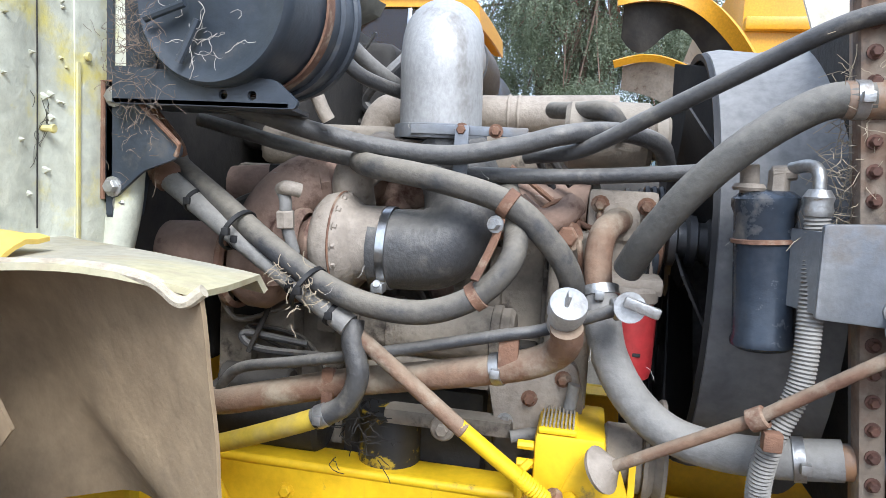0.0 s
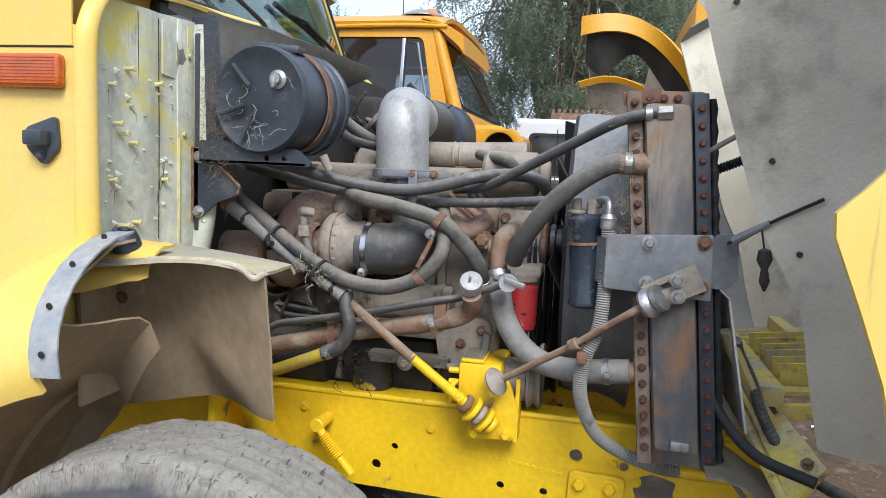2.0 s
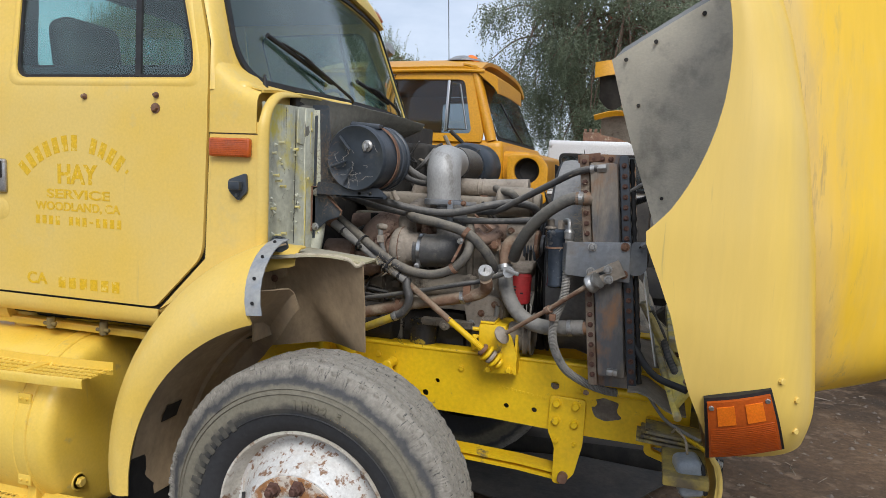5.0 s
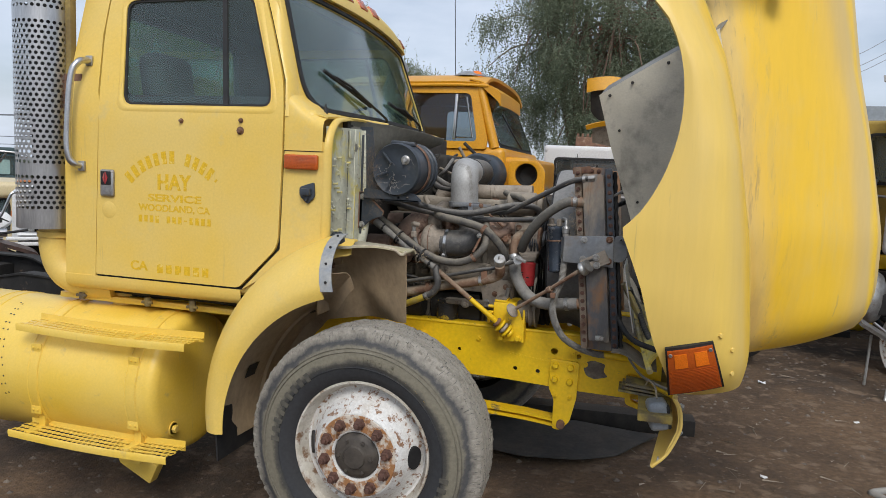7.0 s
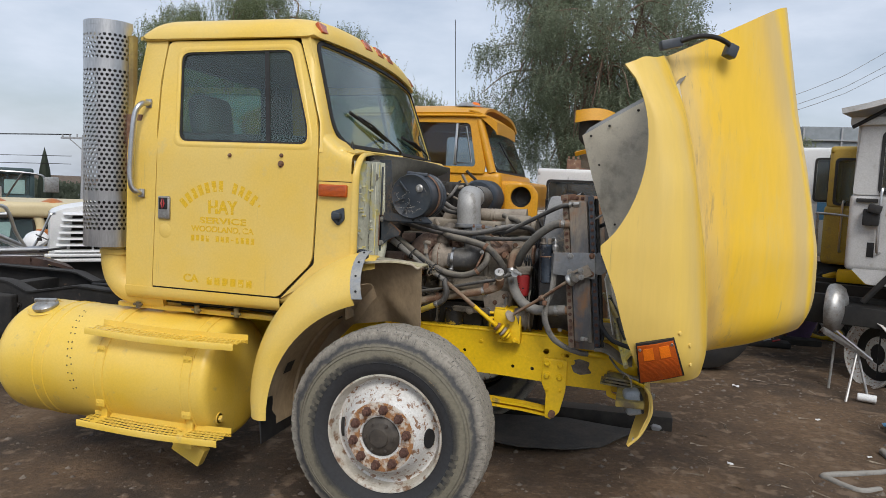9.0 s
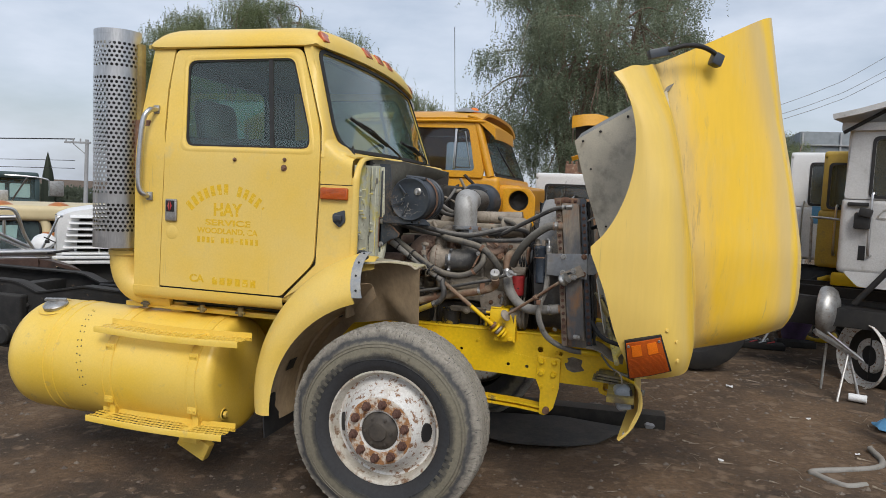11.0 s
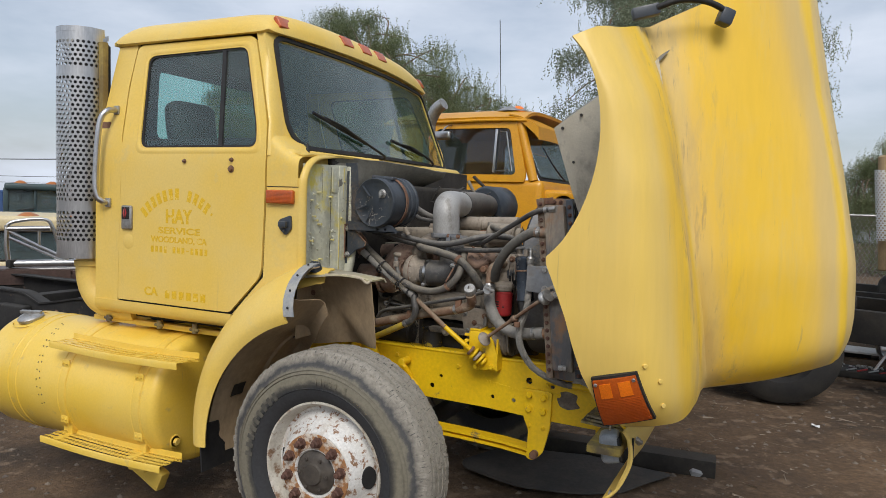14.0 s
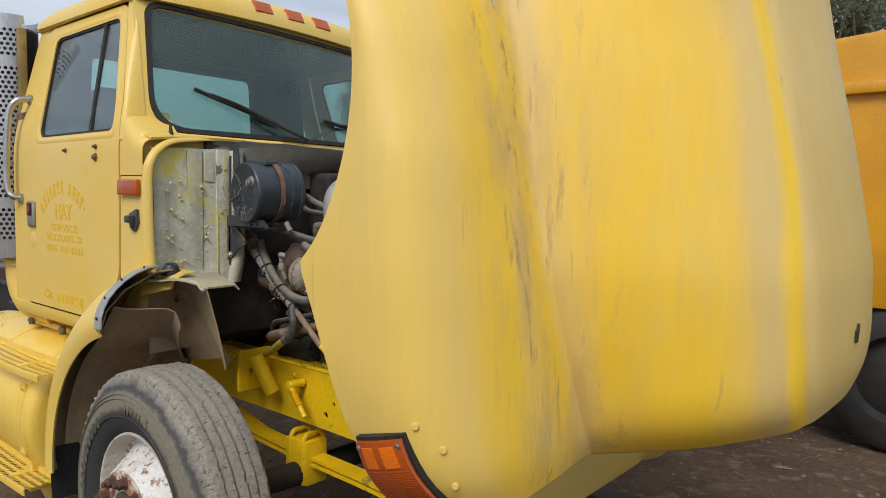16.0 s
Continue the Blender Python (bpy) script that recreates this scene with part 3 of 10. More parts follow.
def grid(rows, thick=0.0, close_u=False):
    """A skin over rows of points; thick: metres of thickness on the side away from its normals."""
    bm = bmesh.new()
    vs = [[bm.verts.new(p) for p in row] for row in rows]
    for a, b in zip(vs, vs[1:]):
        n = len(a)
        for i in range(n if close_u else n - 1):
            j = (i + 1) % n
            bm.faces.new((a[i], a[j], b[j], b[i]))
    if thick:
        bmesh.ops.recalc_face_normals(bm, faces=bm.faces)
        bmesh.ops.solidify(bm, geom=bm.faces[:], thickness=thick)
    return bm


def round_poly(pts, radius=0.02, steps=4):
    """Rounds the corners of a closed outline; radius a number or one for each corner."""
    res, n = [], len(pts)
    for i in range(n):
        p, a, b = Vector(pts[i]), Vector(pts[i - 1]), Vector(pts[(i + 1) % n])
        r = radius[i] if isinstance(radius, (list, tuple)) else radius
        r = min(r, (a - p).length * 0.48, (b - p).length * 0.48)
        if r < 1e-4:
            res.append(tuple(p))
            continue
        s, e = p + (a - p).normalized() * r, p + (b - p).normalized() * r
        for k in range(steps + 1):
            t = k / steps
            res.append(tuple(s * (1 - t) ** 2 + p * 2 * t * (1 - t) + e * t * t))
    return res


def sheet(outline, place, thick, holes=(), bevel=0.0, cuts=()):
    """A flat plate: an outline of (u, v) with holes, put in the world by place(u, v, d) with d its depth."""
    bm = bmesh.new()
    for loop in (outline, *holes):
        vs = [bm.verts.new((p[0], p[1], 0)) for p in loop]
        for a, b in zip(vs, vs[1:] + vs[:1]):
            bm.edges.new((a, b))
    bmesh.ops.triangle_fill(bm, use_beauty=True, use_dissolve=False, edges=bm.edges[:])
    made = bmesh.ops.extrude_face_region(bm, geom=bm.faces[:])
    for v in made["geom"]:
        if isinstance(v, bmesh.types.BMVert):
            v.co.z = 1.0
    if bevel:
        rim = [e for e in bm.edges if abs(e.verts[0].co.z - e.verts[1].co.z) < 0.1 and len(e.link_faces) == 2
               and abs(e.link_faces[0].normal.dot(e.link_faces[1].normal)) < 0.5]
        for v in bm.verts:
            v.co.z *= thick
        bm.normal_update()
        rim = [e for e in bm.edges if len(e.link_faces) == 2 and abs(e.verts[0].co.z - e.verts[1].co.z) < 1e-6
               and e.calc_face_angle(0) > 0.8]
        bmesh.ops.bevel(bm, geom=rim, offset=bevel, segments=2, profile=0.6, affect="EDGES")
        for v in bm.verts:
            v.co.z /= thick
    for c in cuts:                                        # extra rows, so that the plate can bend
        bmesh.ops.bisect_plane(bm, geom=bm.verts[:] + bm.edges[:] + bm.faces[:], plane_co=(0, c, 0), plane_no=(0, 1, 0))
    for v in bm.verts:
        v.co = Vector(place(v.co.x, v.co.y, v.co.z * thick))
    return bm


def disc_loop(u, v, r, n=12):
    return [(u + r * math.cos(2 * math.pi * k / n), v + r * math.sin(2 * math.pi * k / n)) for k in range(n)]


def perforated(nu, nv, du, dv, r, place, skip=lambda i, j: False, stagger=True, sides=8):
    """A sheet of cells, each with a round hole through it; place(u, v) gives the world point."""
    verts, faces = [], []

    def vert(u, v):
        verts.append(tuple(place(u, v)))
        return len(verts) - 1
    for j in range(nv):
        off = 0.5 * du if stagger and j % 2 else 0.0
        for i in range(nu):
            u0, v0 = i * du + off, j * dv
            ring = [vert(u0 + du * x, v0 + dv * y) for x, y in ((0, 0), (.5, 0), (1, 0), (1, .5), (1, 1), (.5, 1), (0, 1), (0, .5))]
            if skip(i, j):
                faces.append(tuple(ring))
                continue
            hole = []
            for k in range(8):
                a = -3 * math.pi / 4 + k * math.pi / 4
                hole.append(vert(u0 + du / 2 + r * math.cos(a), v0 + dv / 2 + r * math.sin(a)))
            for k in range(8):
                m = (k + 1) % 8
                faces.append((ring[k], ring[m], hole[m], hole[k]))
    me = bpy.data.meshes.new("perforated")
    me.from_pydata(verts, [], faces)
    bm = bmesh.new()
    bm.from_mesh(me)
    bpy.data.meshes.remove(me)
    bmesh.ops.remove_doubles(bm, verts=bm.verts[:], dist=1e-5)
    return bm


def lettering(name, body, size, m, mat, parent, align="CENTER", depth=0.0012, width=0.0):
    cu = bpy.data.curves.new(name, "FONT")
    cu.body, cu.size, cu.extrude = body, size, depth
    cu.align_x, cu.align_y, cu.offset = align, "CENTER", size * 0.024
    ob = new(name + "_curve", cu)
    bpy.context.view_layer.update()
    me = bpy.data.meshes.new_from_object(ob.evaluated_get(bpy.context.evaluated_depsgraph_get()))
    bpy.data.objects.remove(ob)
    bpy.data.curves.remove(cu)
    if width:                                             # stretched to a given width
        xs = [v.co.x for v in me.vertices]
        me.transform(Matrix.Diagonal((width / (max(xs) - min(xs)), 1, 1, 1)))
    bm = bmesh.new()
    for k in (-1, 1, 0):                                  # three strokes side by side make it bold
        shifted = me.copy()
        shifted.transform(m @ Matrix.Translation((k * size * 0.016, 0, 0.00025 * (1 - abs(k)) + 0.0001 * (k > 0))))
        bm.from_mesh(shifted)
        bpy.data.meshes.remove(shifted)
    bpy.data.meshes.remove(me)
    return part(name, bm, mat, parent, smooth=False)


def lerp_knots(knots, z):
    for a, b in zip(knots, knots[1:]):
        if z <= b[0]:
            f = (z - a[0]) / (b[0] - a[0])
            return [p + (q - p) * f for p, q in zip(a[1:], b[1:])]
    return list(knots[-1][1:])


def ground_z(x):
    return 0.02 * (x + 0.456)


# ---- ground ----
def build_ground():
    bm = bmesh.new()
    near = [i * 0.35 - 14 for i in range(80)]
    xs = [-900, -200, -60, -30] + near + [18, 30, 60, 200, 900]
    ys = [-900, -150, -40, -16] + [i * 0.35 - 8 for i in range(80)] + [24, 34, 60, 200, 900]
    rows = []
    for y in ys:
        row = []
        for x in xs:
            h = ground_z(max(-60, min(60, x)))
            if abs(x) < 15 and -9 < y < 21:
                h += 0.035 * noise.noise((x * 0.6, y * 0.6, 3.1)) + 0.012 * noise.noise((x * 2.6, y * 2.6, 1.7)) - 0.02
            row.append((x, y, h))
        rows.append(row)
    bm = grid(rows)
    ob = link("ground", bm, DIRT)
    return tagged(ob, "packed brown dirt yard with dark oil stains", "ground", kind="structure")


build_ground()

# ---- the yellow truck ----
MID = 1.53
truck = thing("yellow_truck", (-1.2, MID, 0.0), "faded yellow day-cab truck with its hood tilted open on dirt", "truck")


def far(y):
    return 2 * MID - y


# cab: side skins lie at y = .605 below the belt and lean inwards above it
BELT = 1.945
BEND = [BELT - 0.11 + 0.022 * k for k in range(11)]


def side_y(z):
    """The side skin: upright below, leaning in above, rounded over the belt."""
    q = min(1.0, max(-1.0, (z - BELT) / 0.11))
    return 0.605 + 0.255 * (max(0.0, z - BELT - 0.11) + 0.11 * (1 + q) ** 2 / 4)


CABMID = 1.61


def cfar(y):
    return 2 * CABMID - y


def build_cab():
    body = part("cab_body", box((-2.185, 0.617, 1.07), (-0.80, cfar(0.617), 1.95), 0.05, 3), YELLOW, truck)
    # cowl side and rear quarter skins
    def near_side(u, v, d):
        return (u, side_y(v) + d, v)

    def far_side(u, v, d):
        return (u, cfar(side_y(v)) - d, v)
    rear = [(-2.165, 1.10), (-1.986, 1.10), (-1.958, BELT), (-1.976, 2.02), (-2.006, 2.30), (-2.003, 2.56), (-2.15, 2.56), (-2.16, BELT)]
    front_low = [(-1.156, 1.108), (-0.775, 1.33), (-0.745, 1.40), (-0.742, 1.80), (-0.80, 1.81), (-0.945, 1.81), (-0.945, 1.75), (-0.9605, 1.311)]
    for place, nm in ((near_side, "near"), (far_side, "off")):
        for outline in (rear, front_low if nm == "near" else [(x - .09, min(z, 1.70)) for x, z in front_low]):
            part("side_panel", sheet(outline, place, 0.014, cuts=BEND), YELLOW, body)
    for flip in (False, True):                            # the skin rolls under below the door
        roll = [[(x, cfar(y) if flip else y, z) for y, z in ((.605, 1.1065), (.605, 1.085), (.609, 1.062), (.621, 1.045), (.645, 1.036), (.72, 1.034))] for x in (-2.165, -1.9, -1.5, -1.16)]
        part("rocker_sill", grid(roll, 0.006), YELLOW, body)
    # rear wall, floor, headliner
    rear_hole = round_poly([(0.98, 2.04), (2.08, 2.04), (2.06, 2.45), (1.0, 2.45)], .05)
    part("back_wall", sheet([(0.70, BELT - .02), (cfar(0.70), BELT - .02), (cfar(0.76), 2.57), (0.76, 2.57)], lambda u, v, d: (-2.155 + d, u, v), .05, [rear_hole]), DARKIN, body)
    rear_pane = part("rear_window", sheet(rear_hole, lambda u, v, d: (-2.135 + d, u, v), .004), GLASS, body)
    rear_pane.visible_shadow = False
    # belt and door seams: a black sheet behind the skin darkens the gaps
    part("door_seal", sheet([(-1.990, 1.103), (-1.160, 1.103), (-0.955, 1.308), (-0.939, 1.75), (-0.939, 2.0), (-1.970, 2.0)], lambda u, v, d: (u, side_y(v) + .012 + d, v), 0.004, cuts=BEND), SEAL, body)
    # roof: one rounded shell that rolls over into the brow, with marker lamps
    half = CABMID - 0.75


    def roof_front(y):
        q = (y - CABMID) / half
        return -1.072 + 0.085 * (1 - q * q)

    def roof_z(x, y):
        q = min(1.0, abs((y - CABMID) / half))
        e = min(1.0, max(0.0, (x - roof_front(y) + 0.40) / 0.40))
        r = min(1.0, max(0.0, (-1.88 - x) / 0.28))
        return 2.545 - 0.058 * (y - 0.75) / (2 * half) + 0.015 * (1 - q * q) + 0.140 * math.sqrt(max(0.0, (1 - q ** 7) * (1 - e ** 5) * (1 - r ** 6)))
    ease = lambda n: [(1 - math.cos(math.pi * k / n)) / 2 for k in range(n + 1)]
    roof_rows = []
    for f in ease(30):
        row = []
        for g in ease(36):
            y = 0.75 + g * 2 * half
            x = -2.19 + f * (roof_front(y) + 2.19)
            row.append((x, y, roof_z(x, y)))
        roof_rows.append(row)
    part("roof", grid(roof_rows, -0.02), YELLOW, body)
    part("headliner", box((-2.08, 0.82, 2.515), (-1.16, cfar(0.82), 2.535), 0.004), DARKIN, body)
    for flip in (False, True):
        side = [(-2.155, 0.757, 2.548), (-2.05, 0.750, 2.551), (-1.6, 0.748, 2.556), (-1.16, 0.750, 2.556), (-1.085, 0.775, 2.545)]
        part("drip_rail", tube([(x, cfar(y) if flip else y, z) for x, y, z in side], 0.013, 10), YELLOW, body)
    for y in (0.86, 1.36, 1.55, 1.73, 2.38):
        x0 = roof_front(y) - 0.026
        a_, b_ = Vector((x0, y, roof_z(x0, y))), Vector((x0 + .03, y, roof_z(x0 + .03, y)))
        tilt = min(58.0, math.degrees(math.atan2(a_.z - b_.z, b_.x - a_.x)))
        part("marker_lamp", box((x0 - 0.022, y - 0.052, a_.z - .006), (x0 + 0.046, y + 0.052, a_.z + .018), 0.006, 3, turn=(0, tilt, 0)), AMBER, body, "amber roof marker lamp")
    # windscreen: glass, rubber seal and frame
    def ws(u, v, d):
        s = (u - CABMID) / (CABMID - 0.74)
        z = 1.970 + v * (1 - 0.058 * (u - 0.75) / 0.95)
        return (-0.905 - v * 0.315 + 0.09 * (1 - s * s) + d * 0.85, u, z + d * 0.5)
    outer = [(0.735, 0), (cfar(0.675), -0.01), (cfar(0.80), 0.55), (0.80, 0.55)]

    def wsring(grow, thick, name, mat, lift):
        o = round_poly([(outer[0][0] - grow, outer[0][1] - grow), (outer[1][0] + grow, outer[1][1] - grow), (outer[2][0] + grow, outer[2][1] + grow), (outer[3][0] - grow, outer[3][1] + grow)], [0.16 + grow * .5, 0.08 + grow * .5, 0.07, 0.07], 8)
        i = round_poly(outer, [0.16, 0.08, 0.06, 0.06], 8)
        sub = lambda loop: [p for a, b in zip(loop, loop[1:] + loop[:1]) for p in [(a[0] + (b[0] - a[0]) * k / 6, a[1] + (b[1] - a[1]) * k / 6) for k in range(6)]]
        return part(name, sheet(sub(o), lambda u, v, d: ws(u, v, d + lift), thick, [sub(i)]), mat, body)
    wsring(0.06, 0.014, "windscreen_frame", YELLOW, -0.014)
    wsring(0.02, 0.010, "windscreen_seal", SEAL, 0.001)
    rows = [[ws((0.73 + 0.06 * j / 6) + (cfar(0.665 + 0.125 * j / 6) - 0.73 - 0.06 * j / 6) * i / 16, 0.565 * j / 6 - 0.012, -0.004) for i in range(17)] for j in range(7)]
    pane = part("windscreen", grid(rows, 0.005), SCREENGLASS, body, "tinted one-piece windscreen")
    pane.visible_shadow = False
    edge_x = [(1.80, -0.946), (1.945, -0.946), (2.07, -0.962), (2.33, -1.06), (2.60, -1.168)]
    for flip in (False, True):
        rows = []
        for i in range(17):
            v = 0.64 * i / 16 - .06
            z = 1.970 + v
            dx = lerp_knots(edge_x, z)[0]
            a = Vector((dx, side_y(z), z))
            c = Vector(ws((cfar(0.62 + 0.12 * max(0, v) / .55) if flip else 0.70 + .05 * max(0, v) / .55), v, -.006))
            if flip:
                c.y = cfar(c.y)
            k = Vector((max(c.x - .005, dx + .02), a.y + .004, z))
            row = [a * (1 - t) ** 2 + k * 2 * t * (1 - t) + c * t * t for t in [j / 8 for j in range(9)]]
            rows.append([(p.x, cfar(p.y) if flip else p.y, p.z) for p in row])
        part("corner_post", grid(rows, 0.01), YELLOW, body)
    for pivot, tip, elbow in (((1.46, -0.02), (0.93, 0.185), (1.12, 0.115)), ((2.16, -0.02), (1.62, 0.105), (1.82, 0.07))):
        arm = tube([ws(pivot[0], pivot[1], 0.0), ws(pivot[0], pivot[1], 0.03), ws(pivot[0] - .10, pivot[1] + .03, 0.04), ws(elbow[0], elbow[1], 0.035)], 0.007, 8)
        w = part("wiper_arm", arm, SEAL, body)
        low = (elbow[0] * 2 - tip[0] + .02, elbow[1] * 2 - tip[1] + .01)
        part("wiper_blade", tube([ws(tip[0], tip[1], .012), ws(elbow[0], elbow[1], .018), ws(low[0], low[1], .012)], 0.010, 8), SEAL, w)
        part("wiper_bridge", tube([ws(tip[0] + .07, tip[1] - .02, .02), ws(elbow[0], elbow[1], .038), ws(low[0] - .07, low[1] + .02, .02)], 0.006, 8), SEAL, w)
    # cowl top between windscreen and engine bay, with a raised lip
    edge = [(0.60, -0.765, 1.905), (0.70, -0.765, 1.918), (0.82, -0.775, 1.926), (1.03, -0.755, 1.930), (1.25, -0.69, 1.927), (1.50, -0.62, 1.916), (1.80, -0.55, 1.893)]

    def lip(y):
        for (y0, x0, z0), (y1, x1, z1) in zip(edge, edge[1:]):
            if y <= y1:
                f = (y - y0) / (y1 - y0)
                return x0 + f * (x1 - x0), z0 + f * (z1 - z0)
        return edge[-1][1:]
    rows = []
    for j in range(21):                                    # yellow strip, tapering off past the first wiper
        y = 0.64 + j * 0.046
        ex, ez = lip(y)
        wx, _, wz = ws(y, -0.04, 0.004)
        k = min(1.0, max(0.0, (1.58 - y) / 0.55))
        ex, ez = wx + (ex + .012 - wx) * k, wz - .012 + (ez + .004 - wz + .012) * k
        rows.append([(wx - .02, y, wz + .02), (wx, y, wz - .004), ((wx + ex) / 2, y, (wz + ez) / 2 + .008 * k), (ex, y, ez), (ex - .004, y, ez - .010)])
    part("cowl_top", grid(rows, 0.004), YELLOW, body)
    rows, tops = [], []
    for j in range(21):                                    # bent grey sheet that juts over the engine
        y = 0.93 + j * 0.0435
        ex, ez = lip(y)
        w = .005 * noise.noise((y * 9, 0, 0))
        rows.append([(-0.755, y, 1.72), (-0.745, y, 1.79), (-0.735 + (ex + .735) * .5, y, 1.83 + w), (ex - .015, y, ez - .03 + w), (ex, y, ez + w)])
        wx, _, wz = ws(y, -0.05, -0.01)
        tops.append([(wx - .02, y, wz), ((wx + ex) / 2, y, (wz + ez) / 2 - .012), (ex, y, ez - .006 + w)])
    COWLGREY = surface("dusty_grey_cowl", (0.24, 0.23, 0.19), (0.17, 0.165, 0.14), 6, (0.4, 0.65), 0.8)
    cf = part("cowl_flange", grid(rows, 0.005), COWLGREY, body)
    part("cowl_tray", grid(tops, 0.004), COWLGREY, body)
    # black discs on the sheet stand for the dark of its holes
    for y in (1.24, 1.62):
        part("flange_hole", lathe([(0, .002), (.007, .002), (.008, 0)], (lip(y)[0] - .03, y, lip(y)[1] - .043), (.75, 0, -.6), 12), SEAL, cf)
    # rounded near corner between cab side, screen and bay opening
    rows = []
    for i in range(17):
        x = -0.945 + i * 0.0117
        h = -0.765 - x
        zt = 1.910 + h * 0.22 + 2.6 * h * max(0.0, h)
        rows.append([(x, side_y(z) - .003 + dy, z) for dy, z in [(0, 1.762 + (zt - .055 - 1.762) * k / 5) for k in range(6)] + [(.003, zt - .032), (.012, zt - .014), (.028, zt - .003), (.055, zt + .003), (.115, zt + .008), (.195, zt + .008)]])
    part("cowl_corner", grid(rows, 0.004), YELLOW, body)
    part("washer_nozzle", rod((-0.822, 0.764, 1.936), (-0.826, 0.764, 1.985), 0.011, r1=0.004), SEAL, body)
    # firewall behind the engine
    part("firewall", box((-0.80, 0.90, 1.05), (-0.77, cfar(0.58), 1.92), 0.01), DARKENGINE, body)
    return body


cab = build_cab()


def build_door(flip):
    def place(u, v, d):
        y = side_y(v) - 0.006 + d
        return (u, cfar(y) if flip else y, v)
    skin = round_poly([(-1.977, 1.116), (-1.170, 1.116), (-0.970, 1.319), (-0.953, 1.75), (-0.953, BELT), (-0.972, 2.07), (-1.07, 2.33), (-1.155, 2.535), (-1.988, 2.535), (-1.992, 2.30), (-1.949, BELT)],
                      [0.015, 0.02, 0.05, 0.2, 0.1, 0.1, 0.1, 0.05, 0.04, 0.2, 0.2], 5)
    win = round_poly([(-1.815, 1.952), (-1.018, 1.952), (-1.030, 2.05), (-1.195, 2.478), (-1.895, 2.468)], [0.05, 0.07, 0.05, 0.05, 0.06], 5)
    door = part("door", sheet(skin, place, 0.016, [win], cuts=BEND), YELLOW, truck, "yellow cab door with worn lettering" if not flip else "")
    ring = lambda g: [(u + (u + 1.45) / abs(u + 1.45) * g, v + (g if v > 2.2 else -g)) for u, v in win]
    rolls = [[place(u, v, d) for u, v in ring(g)] for g, d in ((.034, .0005), (.022, -.0035), (.010, -.003), (.0, .004))]
    part("window_frame", grid([r + r[:1] for r in rolls], 0.002), YELLOW, door)
    inner = round_poly([(-1.803, 1.963), (-1.030, 1.963), (-1.043, 2.05), (-1.203, 2.467), (-1.884, 2.457)], [0.045, 0.06, 0.05, 0.045, 0.055], 5)
    part("window_seal", sheet(win, lambda u, v, d: place(u, v, d + .006), 0.008, [inner]), SEAL, door)
    part("window_divider", sheet([(-1.268, 1.957), (-1.244, 1.957), (-1.336, 2.47), (-1.360, 2.47)], lambda u, v, d: place(u, v, d + .004), 0.012), SEAL, door)
    pane = part("window_pane", sheet(inner, lambda u, v, d: place(u, v, d + .012), 0.004), GLASS, door)
    pane.visible_shadow = False
    if flip:
        return door
    # grab handle, latch, mirror bolts, marks
    n = Vector((0, -1, 0))
    part("paddle_latch", merge(box((-1.937, 0.583, 1.505), (-1.858, 0.602, 1.637), 0.012, 3)), STEEL, door, "chrome paddle latch in a worn plate")
    part("latch_reflector", box((-1.925, 0.578, 1.562), (-1.870, 0.586, 1.628), 0.004), SEAL, door)
    part("reflector_diamond", merge(sheet([(-1.911, 1.596), (-1.8985, 1.566), (-1.8985, 1.626)], lambda u, v, d: (u - .0015, 0.5765 - d, v), .001),
                                    sheet([(-1.8985, 1.566), (-1.886, 1.596), (-1.8985, 1.626)], lambda u, v, d: (u + .0035, 0.5765 - d, v), .001)), REDPAINT, door)
    part("latch_dimple", lathe([(0, .004), (0.03, 0.003), (0.042, 0)], (-1.895, 0.5985, 1.44), (0, -1, 0), 20), YELLOW, door)
    for u, v in ((-1.165, 1.888), (-1.168, 1.842), (-1.482, 1.88)):
        part("mirror_bolt", bolt((u, 0.599, v), (0, -1, 0), 0.008 if v != 1.842 else 0.013, 0.014), RUST, door)
    m = lambda u, v, lean=0: Matrix.Translation((u, 0.5987, v)) @ Euler((radians(90), 0, 0)).to_matrix().to_4x4() @ Euler((0, 0, radians(lean))).to_matrix().to_4x4()
    lettering("lettering", "HAY", 0.104, m(-1.525, 1.585), LETTER, door, width=0.184, depth=0.0004)
    lettering("lettering", "SERVICE", 0.048, m(-1.520, 1.511), LETTER, door, width=0.295, depth=0.0004)
    lettering("lettering", "WOODLAND, CA", 0.045, m(-1.524, 1.463), LETTER, door, width=0.398, depth=0.0004)
    lettering("lettering", "CA", 0.062, m(-1.722, 1.176), LETTER, door, width=0.098, depth=0.0004)

    def bar(u, v, w, h, lean=0.0):
        c, s = math.cos(radians(lean)), math.sin(radians(lean))
        part("lettering", sheet([(u + x * c - y * s, v + x * s + y * c) for x, y in ((-w / 2, -h / 2), (w / 2, -h / 2), (w / 2, h / 2), (-w / 2, h / 2))],
                                lambda a, b, d: (a, 0.5989 - d, b), 0.0008), LETTER, door)
    for k in range(13):                                   # the arched name above, as bars
        a = radians(136 - k * 7.6)
        if k != 7:
            bar(-1.532 + 0.335 * math.cos(a), 1.372 + 0.335 * math.sin(a), 0.027 if k < 12 else 0.010, 0.060 if k < 12 else 0.016, math.degrees(a) - 90)
    for k in range(13):                                   # two lines of figures, as bars
        if k not in (4, 8):
            bar(-1.712 + k * 0.0318, 1.410, 0.019, 0.034)
    bar(-1.712 + 8 * 0.0318, 1.410, 0.017, 0.007)
    for k in range(6):
        bar(-1.600 + k * 0.0505, 1.171, 0.033, 0.043)
    return door


build_door(False)
build_door(True)

